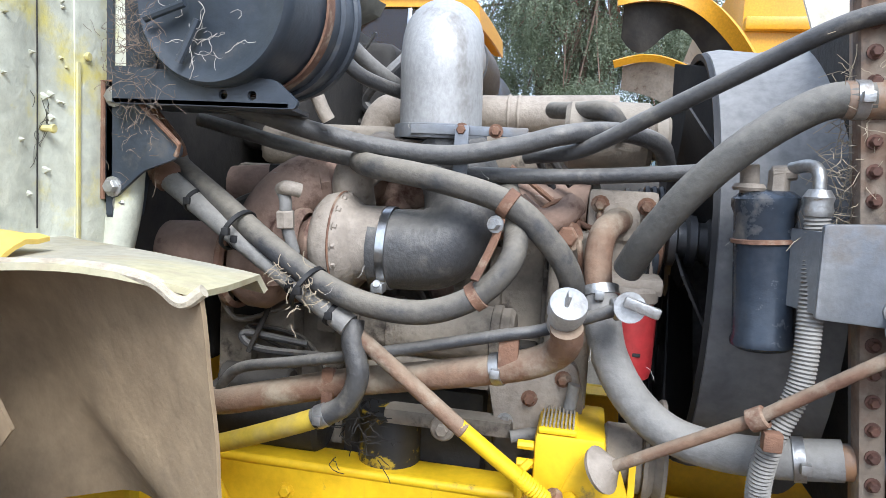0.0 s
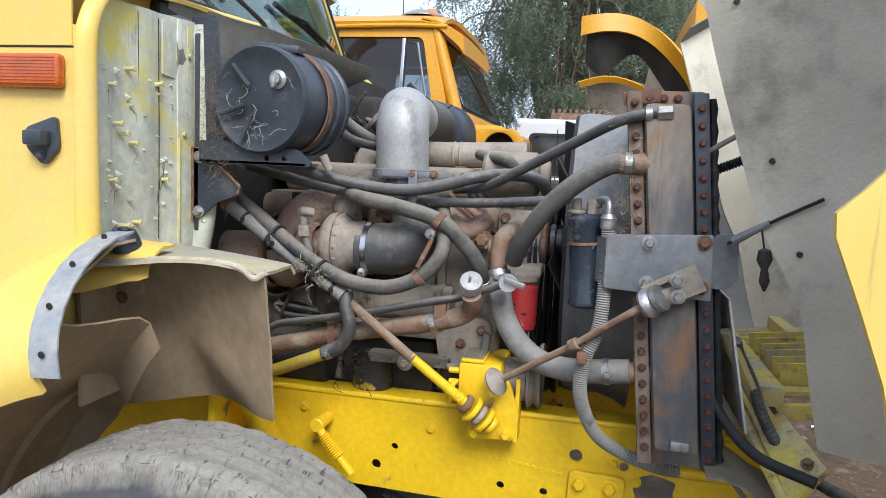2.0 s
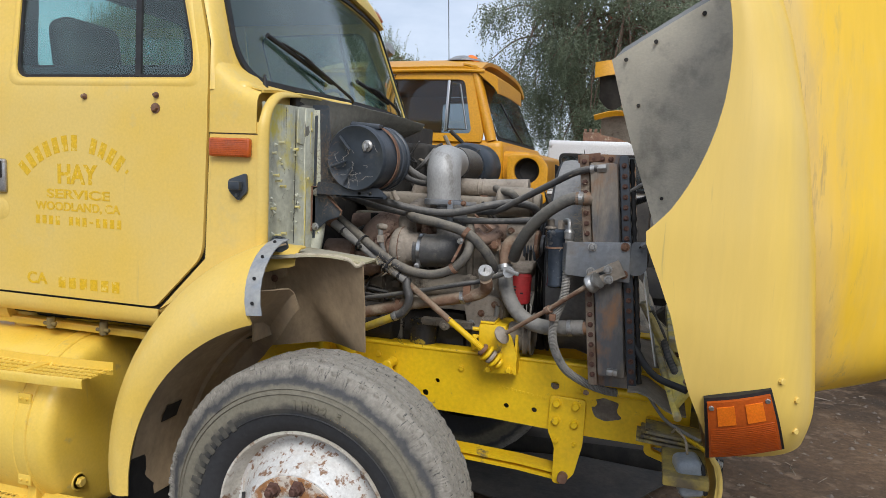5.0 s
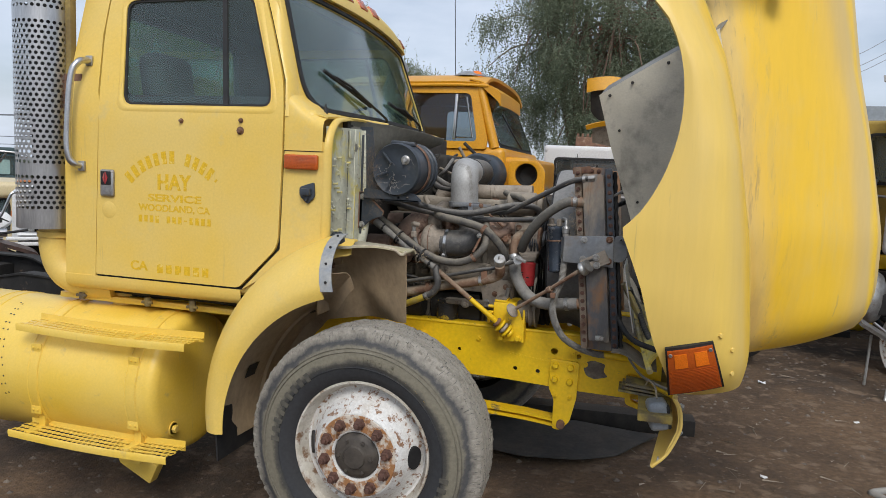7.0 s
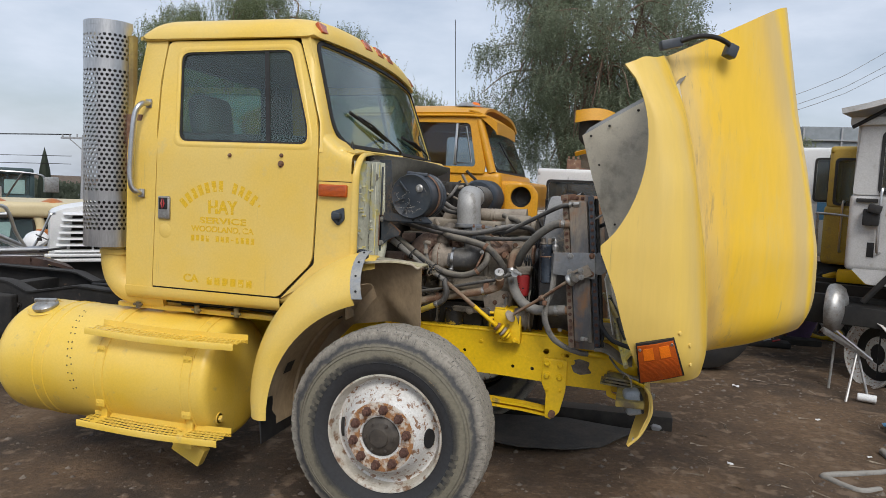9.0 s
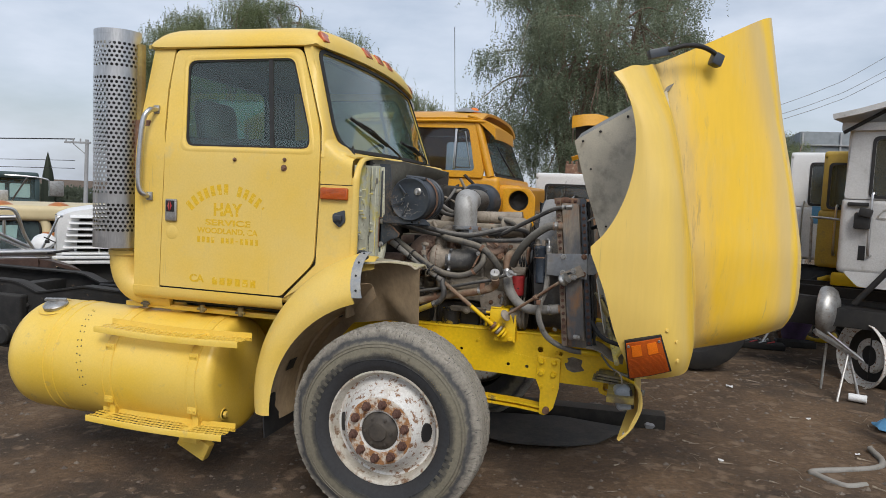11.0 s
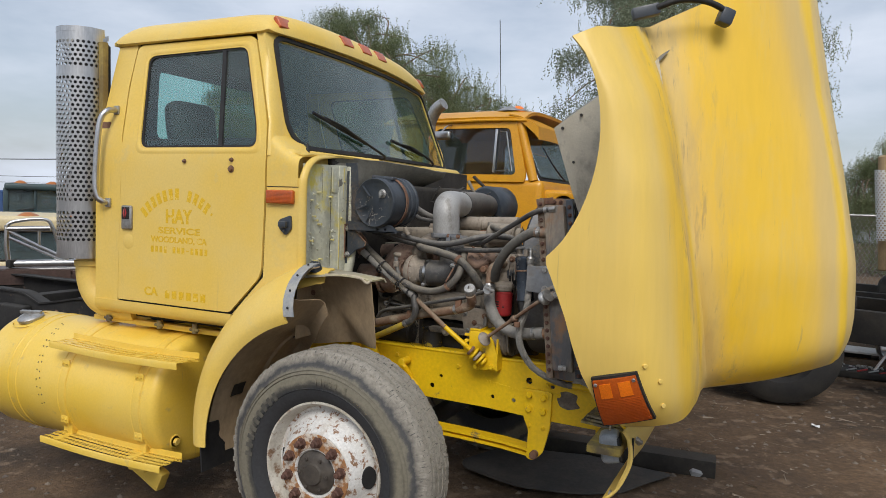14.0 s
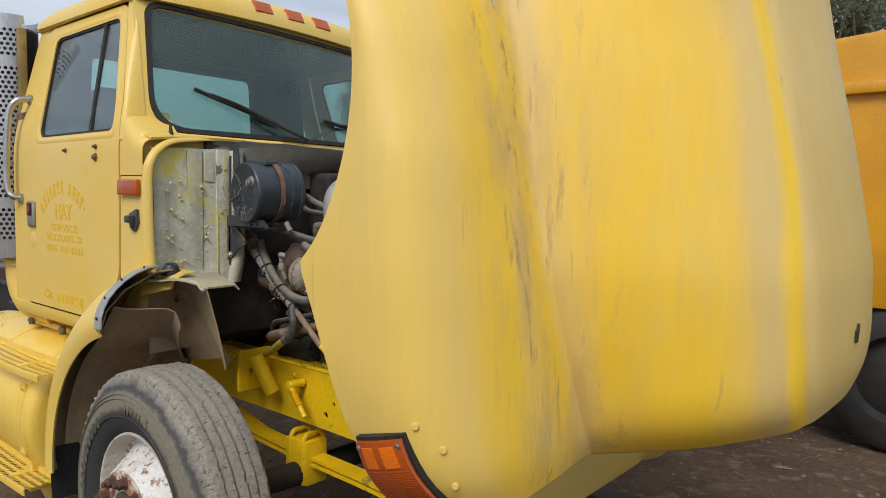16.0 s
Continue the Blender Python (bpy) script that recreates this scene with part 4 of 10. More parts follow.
# cab fittings
grab = part("grab_handle", tube([(-2.052, 0.650, 2.165), (-2.06, 0.59, 2.15), (-2.078, 0.56, 2.07), (-2.092, 0.548, 1.80), (-2.086, 0.55, 1.69), (-2.066, 0.57, 1.655), (-2.058, 0.605, 1.648)], 0.016, 14), CHROME, truck, "chrome grab handle")
for z, y in ((2.165, .655), (1.648, .599)):
    part("handle_foot", merge(box((-2.074, y - .008, z - .025), (-2.034, y + .006, z + .025), 0.006), bolt((-2.054, y - .008, z), (0, -1, 0), 0.007)), STEEL, grab)
lamp = part("side_marker_lamp", box((-0.936, 0.580, 1.678), (-0.772, 0.604, 1.744), 0.010, 3), AMBER, truck, "amber side marker lamp")
for k in range(9):
    part("lens_rib", box((-0.928, 0.579, 1.685 + k * .0062), (-0.780, 0.5815, 1.6872 + k * .0062), 0.0006), AMBER, lamp)
latch = part("hood_latch_plate", sheet(round_poly([(-0.862, 1.60), (-0.79, 1.625), (-0.785, 1.56), (-0.82, 1.525), (-0.86, 1.56)], 0.012), lambda u, v, d: (u, 0.604 - d, v), 0.012, bevel=0.003), BLACKMETAL, truck, "black rubber hood latch socket")
part("latch_peg", merge(box((-0.845, 0.565, 1.565), (-0.80, 0.595, 1.595), 0.006), bolt((-0.822, 0.592, 1.547), (0, -1, 0), .007)), BLACKMETAL, latch)
part("cab_seam", box((-0.945, 0.6035, 1.758), (-0.745, 0.606, 1.761), 0.0005), SEAL, cab)

# yellow flange round the engine bay opening, and the cowl panel behind it
flange = tube([(-0.745, 0.625, 1.36), (-0.738, 0.615, 1.50), (-0.735, 0.612, 1.74), (-0.735, 0.625, 1.82), (-0.738, 0.665, 1.872), (-0.745, 0.73, 1.905), (-0.760, 0.84, 1.921), (-0.765, 0.97, 1.931), (-0.745, 1.10, 1.933), (-0.700, 1.25, 1.931)], (0.013, 0.004), 12, flat=1.9)
part("bay_flange", flange, YELLOW, cab)
rows = []
for i in range(15):
    y = 0.645 + i * 0.0285
    pts = []
    for j in range(18):
        z = 1.29 + j * 0.0355
        pts.append((-0.765 + 0.006 * math.sin(y * 40) + 0.010 * (y > 0.90) + 0.004 * noise.noise((y * 9, z * 5, 1)), y, min(z, 1.875 + .03 * (y - .645))))
    rows.append(pts)
panel = part("cowl_panel", grid(rows, 0.012), COWLPAINT, truck, "peeling grey-green cowl panel with pins and drips")
part("panel_roll", tube([(-0.745, 1.03, 1.88), (-0.735, 1.03, 1.60), (-0.735, 1.03, 1.42), (-0.75, 1.02, 1.30)], 0.045, 18, flat=0.7), COWLPAINT, panel)
part("panel_strip", box((-0.757, 0.93, 1.32), (-0.742, 0.965, 1.88), 0.004), COWLPAINT, panel)
DRIP = surface("pale_yellow_drips", (0.70, 0.60, 0.20), (0.56, 0.54, 0.36), 12, (0.4, 0.6), 0.6, 0, 0.2, 60, (0.40, 0.38, 0.31), 18, (0.56, 0.68))
for y, w, z0, z1 in ((0.936, .0035, 1.33, 1.60), (0.972, .0075, 1.34, 1.87), (0.842, .004, 1.40, 1.55)):
    part("paint_drip", box((-0.7425 if y > .9 else -.757, y - w, z0), (-0.739 if y > .9 else -.752, y + w, z1), 0.001), DRIP, panel)
part("cover_plate", sheet(round_poly([(0.875, 1.745), (0.922, 1.74), (0.922, 1.87), (0.875, 1.87)], .004), lambda u, v, d: (-0.749 + d, u, v), .004), COWLPAINT, panel)
for y, z in ((0.70, 1.50), (0.72, 1.62), (0.74, 1.60), (0.77, 1.58), (0.76, 1.74), (0.70, 1.70), (0.74, 1.40), (0.78, 1.405), (0.86, 1.72), (0.88, 1.50), (0.95, 1.61), (0.97, 1.80)):
    part("pin", merge(rod((-0.765, y, z), (-0.738, y, z), 0.0045, 8), rod((-0.738, y, z), (-0.733, y, z), 0.0065, 8)), DRIP, panel)
for y0 in (0.795, 0.868):
    part("panel_seam", tube([(-0.752, y0, 1.36), (-0.752, y0 + .002, 1.60), (-0.752, y0, 1.87)], .0011, 5), DARKENGINE, panel)
random.seed(5)
for k in range(34):
    y, z = random.uniform(0.67, 0.92), random.uniform(1.38, 1.84)
    L0 = random.uniform(0.005, 0.014)
    if k % 2:                                             # hairline crack in the paint
        pts = [(-0.7515, y, z)]
        for _ in range(4):
            pts.append((-0.7515, pts[-1][1] + random.gauss(0, .010), pts[-1][2] - random.uniform(.004, .030)))
        part("paint_crack", tube(pts, 0.00035, 4), DARKENGINE, panel)
    part("paint_curl", grid([[(-0.757, y + dy, z + dz * L0) for dz in (0, .5, 1)] if dy == 0 else [(-0.757 + .012 * math.sin(dz * 3), y + dy, z + dz * L0 - .004) for dz in (0, .5, 1)] for dy in (0, .003, .006)], 0.0010), COWLPAINT, panel)


# fender quarter behind the wheel, with its arch and inner liner
def fender(y_in, y_out, name, mat, label):
    def side(y):
        return y
    rows = []
    for i in range(27):
        f = i / 26
        a = radians(104 + 76 * f)
        r_out = 0.70 - 0.035 * f
        r_in = 0.925 - 0.05 * f - 0.13 * f ** 2.2
        cx, cz = -0.456, 0.50
        yi = y_in + (y_out + (y_in - y_out) * .25 - y_in) * f ** 2
        row = []
        for j in range(11):
            g = j / 10
            bulge = math.sin(g * math.pi / 2)
            rr = r_in + (r_out - r_in) * (1 - math.cos(g * math.pi / 2)) ** 0.85
            yy = yi + (y_out - yi) * bulge
            row.append((cx + rr * math.cos(a) * 1.0, yy, cz + rr * math.sin(a)))
        row.append((cx + (r_out - .03) * math.cos(a), y_out + .012, cz + (r_out - .03) * math.sin(a)))
        rows.append(row)
    return part(name, grid(rows, 0.010), mat, truck, label)


fen = fender(0.612, 0.350, "fender", YELLOW, "faded yellow wheel arch with a torn front edge")
a0 = radians(104)
strip = []
for j in range(9):
    g = j / 8
    rr = 0.925 + (0.70 - 0.925) * (1 - math.cos(g * math.pi / 2)) ** 0.85
    yy = 0.612 + (0.350 - 0.612) * math.sin(g * math.pi / 2)
    p = Vector((-0.456 + rr * math.cos(a0), yy - .006, 0.5 + rr * math.sin(a0) + .004))
    strip.append([p, p + Vector((0.055, 0, 0.004))])
edge = part("torn_edge_strip", grid(strip, 0.004), surface("bare_grey_edge", (0.27, 0.29, 0.31), (0.36, 0.36, 0.34), 14, (0.4, .6), 0.6), fen)
# holes shown by black discs, the strip itself is not pierced
for j in (1, 3, 5, 7):
    part("strip_hole", rod(strip[j][0] + Vector((.03, -.003, .004)), strip[j][0] + Vector((.03, -.0065, .004)), 0.006, 10), SEAL, edge)
rows = []
for i in range(21):
    f = i / 20
    a = radians(104.5 + 75.5 * f)
    ro, ri = 0.692 - 0.035 * f, 0.905 - 0.05 * f - 0.13 * f ** 2.2
    rows.append([(-0.456 + r * math.cos(a), y, 0.5 + r * math.sin(a)) for r, y in ((ro, 0.366), (ro + (ri - ro) * .35, 0.40), (ro + (ri - ro) * .7, 0.48), (ri, 0.625), (ri + .004, 0.69))])
part("arch_liner", grid(rows, 0.006), APRON, fen, "dust-coated inner arch liner")
# deep wheel house behind the arch: a curved dusty wall reaching in to the apron
rows = []
for i in range(25):
    a = radians(104.5 + 81.5 * i / 24)
    reach = min(1.0, 0.60 + 0.40 * (i / 9) ** 1.3)
    rh = 0.668 + 0.16 * max(0.0, (math.radians(122) - a) / math.radians(26)) ** 1.4
    wav = 0.006 * noise.noise((a * 4, 3, 0))
    rows.append([(-0.456 + r * math.cos(a), 0.43 + (y - 0.43) * reach, 0.5 + r * math.sin(a)) for r, y in ((rh + .02 + wav, 0.43), (rh + .008, 0.50), (rh + wav, 0.60), (rh - .004, 0.70), (rh - .012 + wav, 0.79), (rh - .03, 0.84), (rh - .09, 0.865))])
house = part("wheel_house", grid(rows, 0.005), APRON, truck, "dust-caked brown wheel house wall")
part("wheel_house_rib", grid([[(-0.456 + (0.664 - d) * math.cos(radians(q)), y, 0.5 + (0.664 - d) * math.sin(radians(q))) for y, d in ((.70, 0), (.712, .014), (.735, .014), (.747, 0))] for q in range(124, 184, 4)], 0.003), APRON, house)
part("house_back", grid([[(-0.782 + .004 * noise.noise((y * 9, z * 9, 4)), y, z) for z in (1.02, 1.08, 1.14, 1.20, 1.26, 1.315)] for y in (.635, .70, .76, .82, .88, .94)], .008), APRON, house)
bracket = part("arch_bracket", sheet(round_poly([(-1.02, 1.205), (-0.82, 1.265), (-0.715, 1.285), (-0.72, 1.245), (-0.84, 1.205), (-1.04, 1.105)], .006), lambda u, v, d: (u, 0.745 + d + .1 * (u + .8), v), .02), APRON, house)
for u, v in ((-0.875, 1.197), (-0.76, 1.238)):
    part("bracket_bolt", bolt((u, 0.743 + .1 * (u + .8), v), (0, -1, 0), .010, .006), RUST, bracket)
part("mud_flap", grid([[(-1.13 - .006 * math.sin(z * 20), y, 0.60 - z) for z in (0, .08, .16, .23)] for y in (0.37, 0.48, 0.60, 0.75)], 0.008), SEAL, fen, "black rubber mud flap")
part("arch_sticker", grid([[(-0.456 + 0.658 * math.cos(radians(q)), y, 0.5 + 0.658 * math.sin(radians(q))) for y in (0.515, 0.60)] for q in (155, 158, 161)], 0.001), DARKENGINE, fen)

# inner apron beside the engine: a vertical sheet with a folded top shelf
rows = []
for i in range(19):
    f = i / 18
    x = -0.365 - f * 0.60
    yb = 0.70 + 0.14 * f + 0.03 * math.sin(f * 6)
    col = []
    for j in range(13):
        g = j / 12
        z = 1.00 + 0.03 * f * g + g * (0.335 - 0.02 * f) - 0.05 * f * (1 - g)
        col.append((x - 0.02 * (1 - g) * (1 - f) + 0.006 * noise.noise((x * 8, z * 8, 5)), yb + 0.045 * (1 - g) ** 1.5 - .05 * g * g + 0.05 * math.exp(-((f - .55) / .16) ** 2) * math.sin(g * math.pi) + 0.20 * max(0, .50 - abs(f - .42) * 1.5 - g), z))
    rows.append(col)
apron = part("inner_apron", grid(rows, 0.005), APRON, truck, "dusty grey-brown inner wheel-arch sheet")
shelf = [[(-0.365 - f * 0.42 + .006 * noise.noise((f * 9, g * 5, 0)), 0.645 + g * (0.15 + 0.22 * f) - .05 * f, 1.337 + 0.012 * f + 0.014 * math.sin(f * 5) * (1 - g) - 0.02 * (g > .99)) for g in (0, .05, .3, .6, .9, 1)] for f in [i / 14 for i in range(15)]]
part("apron_shelf", grid(shelf, 0.007), surface("pale_dusty_fibreglass", (0.42, 0.39, 0.30), (0.50, 0.45, 0.27), 7, (0.4, 0.62), 0.75, 0, .2, 60, (0.38, 0.32, 0.22), 14, (.55, .7)), apron, "curled pale edge of the apron")
part("apron_lip", tube([(-0.62, 0.648, 1.345), (-0.50, 0.642, 1.352), (-0.42, 0.643, 1.345), (-0.385, 0.645, 1.325), (-0.362, 0.648, 1.338)], 0.007, 8), surface("broken_fibre_edge", (0.42, 0.36, 0.27), (0.55, 0.48, 0.35), 40, (.4, .6), .9, 0, .5, 90), apron)
# torn yellow corner with its black rubber mount
corner = part("torn_fender_corner", grid([[(-0.790 + u * .165 - .02 * v * u, 0.600 + .17 * v ** 1.4 + .05 * u * (1 - v), 1.262 + .045 * u + (0.112 - .055 * u) * math.sin(v * math.pi * .55) + .006 * noise.noise((u * 5, v * 5, 3))) for v in [j / 8 for j in range(9)]] for u in [i / 8 for i in range(9)]], 0.006), YELLOW, truck, "torn yellow fender corner")
part("rubber_mount", merge(lathe([(0.040, 0), (0.038, .010), (0.031, 0.028), (0.023, 0.042), (0.014, 0.042), (0.012, .028), (0, .028)], (-0.722, 0.702, 1.355), (0.15, -0.1, 1), 24), rod((-0.718, .699, 1.383), (-0.716, .698, 1.398), 0.008, 6)), BLACKMETAL, corner, "black rubber hood mount")

# ---- wheel ----
def build_wheel(cx, y_face, flip, name, label):
    """Front wheel with its axle along y; y_face is the bolt face; flip: the far side."""
    s = -1 if flip else 1
    axis = (0, s, 0)
    o = (cx, y_face, 0.50)
    tyre_profile = [(0.300, 0.062), (0.318, 0.045), (0.345, 0.028), (0.39, 0.020), (0.43, 0.024), (0.46, 0.036), (0.485, 0.050), (0.505, 0.060), (0.521, 0.072),
                    (0.529, 0.082), (0.530, 0.105), (0.530, 0.112), (0.518, 0.114), (0.518, 0.122), (0.531, 0.124), (0.532, 0.150), (0.519, 0.152), (0.519, 0.160), (0.532, 0.162),
                    (0.532, 0.192), (0.519, 0.194), (0.519, 0.202), (0.532, 0.204), (0.531, 0.230), (0.518, 0.232), (0.518, 0.240), (0.530, 0.242), (0.529, 0.270), (0.515, 0.285),
                    (0.47, 0.315), (0.41, 0.328), (0.35, 0.318), (0.30, 0.28)]
    wheel = thing_part(name, label)
    tyre = part("tyre", lathe(tyre_profile[:4], o, axis, 96), TYRE, wheel, "worn black tyre with dusty sidewall")
    part("sidewall", ragged(tyre_profile[3:9], o, axis, 240), TYRE, tyre, "dust-browned outer sidewall")
    part("tread", ragged(tyre_profile[8:], o, axis, 300, 0.008), TYRE, tyre, "dust-caked ribbed tread")
    for r, h in ((0.437, .0245), (0.452, .031), (0.372, .0215)):
        part("sidewall_ring", lathe([(r - .0025, h + .002), (r, h - .003), (r + .0025, h + .003)], o, axis, 96), TYRE, tyre)
    # shoulder lugs round the edge of the tread
    lugs = []
    for k in range(64):
        a = 2 * math.pi * k / 64
        c = Vector((cx + 0.508 * math.cos(a), y_face + s * 0.064, 0.5 + 0.508 * math.sin(a)))
        w = 0.010 + 0.004 * math.sin(k * 2.3)
        bm = box((-w, -.0008, -.013 - .003 * math.sin(k * 1.7)), (w, .003, 0.013), .003, 1)
        bm.transform(Matrix.Translation(c) @ Matrix.Rotation(-a + math.pi / 2, 4, "Y"))
        lugs.append(bm)
    for lug in lugs:
        part("tread_lug", lug, TYRE, tyre)
    rim_profile = [(0.297, 0.075), (0.306, 0.058), (0.304, 0.050), (0.297, 0.050), (0.290, 0.058), (0.286, 0.085), (0.272, 0.115), (0.262, 0.120), (0.250, 0.112), (0.225, 0.074),
                   (0.205, 0.040), (0.188, 0.016), (0.180, 0.008), (0.105, 0.006), (0.100, 0.012), (0.100, 0.06)]
    rim = part("rim", lathe(rim_profile[6:], o, axis, 72), WHITERIM, wheel, "chipped white steel rim with rust")
    part("rim_lip", lathe(rim_profile[:7], o, axis, 72), RIMLIP, rim, "dirty rust-edged rim lip")
    part("bolt_ring", lathe([(0.176, 0.0065), (0.174, 0.002), (0.112, 0.002), (0.110, 0.0065)], o, axis, 48), RIMRUST, rim)
    # hand holes are black caps on the rim, in place of shaded openings
    for k in range(2):
        a = radians(k * 180)
        d = Vector((math.cos(a), 0, math.sin(a)))
        c = Vector(o) + d * 0.232 + Vector((0, s * 0.0815, 0))
        nrm = (d * 0.80 + Vector((0, -s * 0.6, 0))).normalized()
        tang = Vector((0, 1, 0)).cross(d).normalized()
        side = nrm.cross(tang)
        loop = [c + nrm * .004 + tang * (0.050 * math.cos(q)) + side * (0.034 * math.sin(q)) for q in [2 * math.pi * i / 20 for i in range(20)]]
        bm = bmesh.new()
        top = [bm.verts.new(p) for p in loop]
        low = [bm.verts.new(p - nrm * 0.02) for p in loop]
        bm.faces.new(top)
        for i in range(20):
            bm.faces.new((top[i], top[(i + 1) % 20], low[(i + 1) % 20], low[i]))
        part("hand_hole", bm, SEAL, rim, smooth=False)
    for k in range(10):
        a = radians(12 + k * 36)
        p = Vector((cx + 0.1425 * math.cos(a), y_face + s * .004, 0.5 + 0.1425 * math.sin(a)))
        nut = merge(lathe([(0.026, 0), (0.026, .006), (0.019, .008), (0.019, 0.030), (0.015, 0.034), (0.012, 0.034)], p, (0, -s, 0), 6), rod(p, p + Vector((0, -s * 0.046, 0)), 0.011, 12))
        part("wheel_nut", nut, NUTRUST, rim)
    part("hub", merge(lathe([(0.098, 0.03), (0.098, 0.012), (0.085, -0.002), (0.075, -0.006), (0.066, -0.008), (0.05, -0.012), (0.045, -0.020), (0, -0.022)], o, axis, 40),
                      *[rod((cx + .072 * math.cos(q), y_face - s * .002, .5 + .072 * math.sin(q)), (cx + .072 * math.cos(q), y_face - s * .016, .5 + .072 * math.sin(q)), .008, 6) for q in [k * math.pi / 3 for k in range(6)]]),
         HUBGREASE, wheel, "greasy dark hub cap")
    if not flip:
        def ring_text(body, radius, start, size, step, lift):
            for k, ch in enumerate(body):
                a = radians(start - k * step)
                m = (Matrix.Translation((cx + radius * math.cos(a), y_face + lift, 0.5 + radius * math.sin(a))) @ Euler((radians(90), 0, 0)).to_matrix().to_4x4()
                     @ Matrix.Rotation(a - math.pi / 2, 4, "Z"))
                if ch != " ":
                    lettering("sidewall_figure", ch, size, m, TYRE, tyre, depth=0.002)
        ring_text("11R22.5", 0.402, 92, 0.042, 3.6, 0.0195)
        for a0, count, w in ((-8, 6, 0.036), (178, 9, 0.036)):
            for k in range(count):
                a = radians(a0 - k * 6.2)
                bm = box((-w * .3, -.0012, -.020), (w * .3, .0012, .020), 0.001, 1)
                bm.transform(Matrix.Translation((cx + 0.385 * math.cos(a), y_face + 0.0195, 0.5 + 0.385 * math.sin(a))) @ Matrix.Rotation(-a + math.pi / 2, 4, "Y"))
                part("sidewall_bar", bm, SIDEBAR, tyre)
    return wheel


def thing_part(name, label=""):
    ob = new(name)
    ob.parent = truck
    ob.matrix_parent_inverse = Matrix.Translation(-truck.location)
    if label:
        ob["label"] = label
    return ob


def tyre_rubber(name):
    """Tyre: black by the rim, olive dust on the sidewall, a scuffed dark shoulder and a caked tread."""
    m = bpy.data.materials.new(name)
    m.use_nodes = True
    n, l = m.node_tree.nodes, m.node_tree.links
    b = n["Principled BSDF"]
    b.inputs["Roughness"].default_value = 0.85
    tc = n.new("ShaderNodeTexCoord")
    flat = n.new("ShaderNodeVectorMath")
    flat.operation = "MULTIPLY_ADD"
    flat.inputs[1].default_value, flat.inputs[2].default_value = (1, 0, 1), (0.456, 0, -0.5)
    l.new(tc.outputs["Object"], flat.inputs[0])
    length = n.new("ShaderNodeVectorMath")
    length.operation = "LENGTH"
    l.new(flat.outputs["Vector"], length.inputs[0])
    ray = n.new("ShaderNodeVectorMath")
    ray.operation = "NORMALIZE"
    l.new(flat.outputs["Vector"], ray.inputs[0])

    def noisy(vector, scale, lo, hi, detail=6.0):
        t = n.new("ShaderNodeTexNoise")
        t.inputs["Scale"].default_value, t.inputs["Detail"].default_value, t.inputs["Roughness"].default_value = scale, detail, 0.65
        l.new(vector, t.inputs["Vector"])
        r = n.new("ShaderNodeMapRange")
        r.inputs["From Min"].default_value, r.inputs["From Max"].default_value = lo, hi
        l.new(t.outputs["Fac"], r.inputs["Value"])
        return r.outputs["Result"]
    wob = n.new("ShaderNodeMath")
    wob.operation = "MULTIPLY_ADD"
    wob.inputs[1].default_value = 0.045
    l.new(noisy(tc.outputs["Object"], 11.0, 0.2, 0.8), wob.inputs[0])
    l.new(length.outputs["Value"], wob.inputs[2])
    ramp = n.new("ShaderNodeValToRGB")
    stops = ((0.33, (.032, .032, .034)), (0.390, (.036, .038, .042)), (0.412, (.075, .070, .058)), (0.432, (.205, .186, .136)), (0.478, (.195, .178, .136)), (0.489, (.080, .078, .075)),
             (0.500, (.066, .067, .070)), (0.516, (.230, .212, .180)), (0.534, (.385, .355, .300)))
    cr = ramp.color_ramp
    cr.elements[0].position, cr.elements[0].color = stops[0][0], rgb(stops[0][1])
    cr.elements[1].position, cr.elements[1].color = stops[-1][0], rgb(stops[-1][1])
    for at, colour in stops[1:-1]:
        cr.elements.new(at).color = rgb(colour)
    l.new(wob.outputs["Value"], ramp.inputs["Fac"])
    wide = n.new("ShaderNodeVectorMath")                   # scuffs, and the shade of slits across the tread, put into the colour
    wide.operation = "MULTIPLY_ADD"
    wide.inputs[1].default_value = (5.0, 5.0, 5.0)
    l.new(ray.outputs["Vector"], wide.inputs[0])
    side = n.new("ShaderNodeVectorMath")
    side.operation = "MULTIPLY"
    side.inputs[1].default_value = (0, 3.0, 0)
    l.new(tc.outputs["Object"], side.inputs[0])
    l.new(side.outputs["Vector"], wide.inputs[2])
    outer = n.new("ShaderNodeMapRange")
    outer.inputs["From Min"].default_value, outer.inputs["From Max"].default_value = 0.478, 0.50
    l.new(length.outputs["Value"], outer.inputs["Value"])
    gate = n.new("ShaderNodeMath")
    gate.operation = "MULTIPLY"
    l.new(noisy(wide.outputs["Vector"], 14.0, 0.57, 0.68, 8.0), gate.inputs[0])
    l.new(outer.outputs["Result"], gate.inputs[1])
    x = n.new("ShaderNodeMix")
    x.data_type = "RGBA"
    l.new(gate.outputs["Value"], x.inputs["Factor"])
    l.new(ramp.outputs["Color"], x.inputs["A"])
    x.inputs["B"].default_value = (.062, .060, .058, 1)
    grit = n.new("ShaderNodeMix")
    grit.data_type, grit.blend_type = "RGBA", "MULTIPLY"
    grit.inputs["Factor"].default_value = 0.35
    l.new(x.outputs["Result"], grit.inputs["A"])
    l.new(noisy(tc.outputs["Object"], 60.0, 0.25, 0.7), grit.inputs["B"])
    l.new(grit.outputs["Result"], b.inputs["Base Color"])
    bp = n.new("ShaderNodeBump")
    bp.inputs["Distance"].default_value = 0.004
    l.new(outer.outputs["Result"], bp.inputs["Strength"])
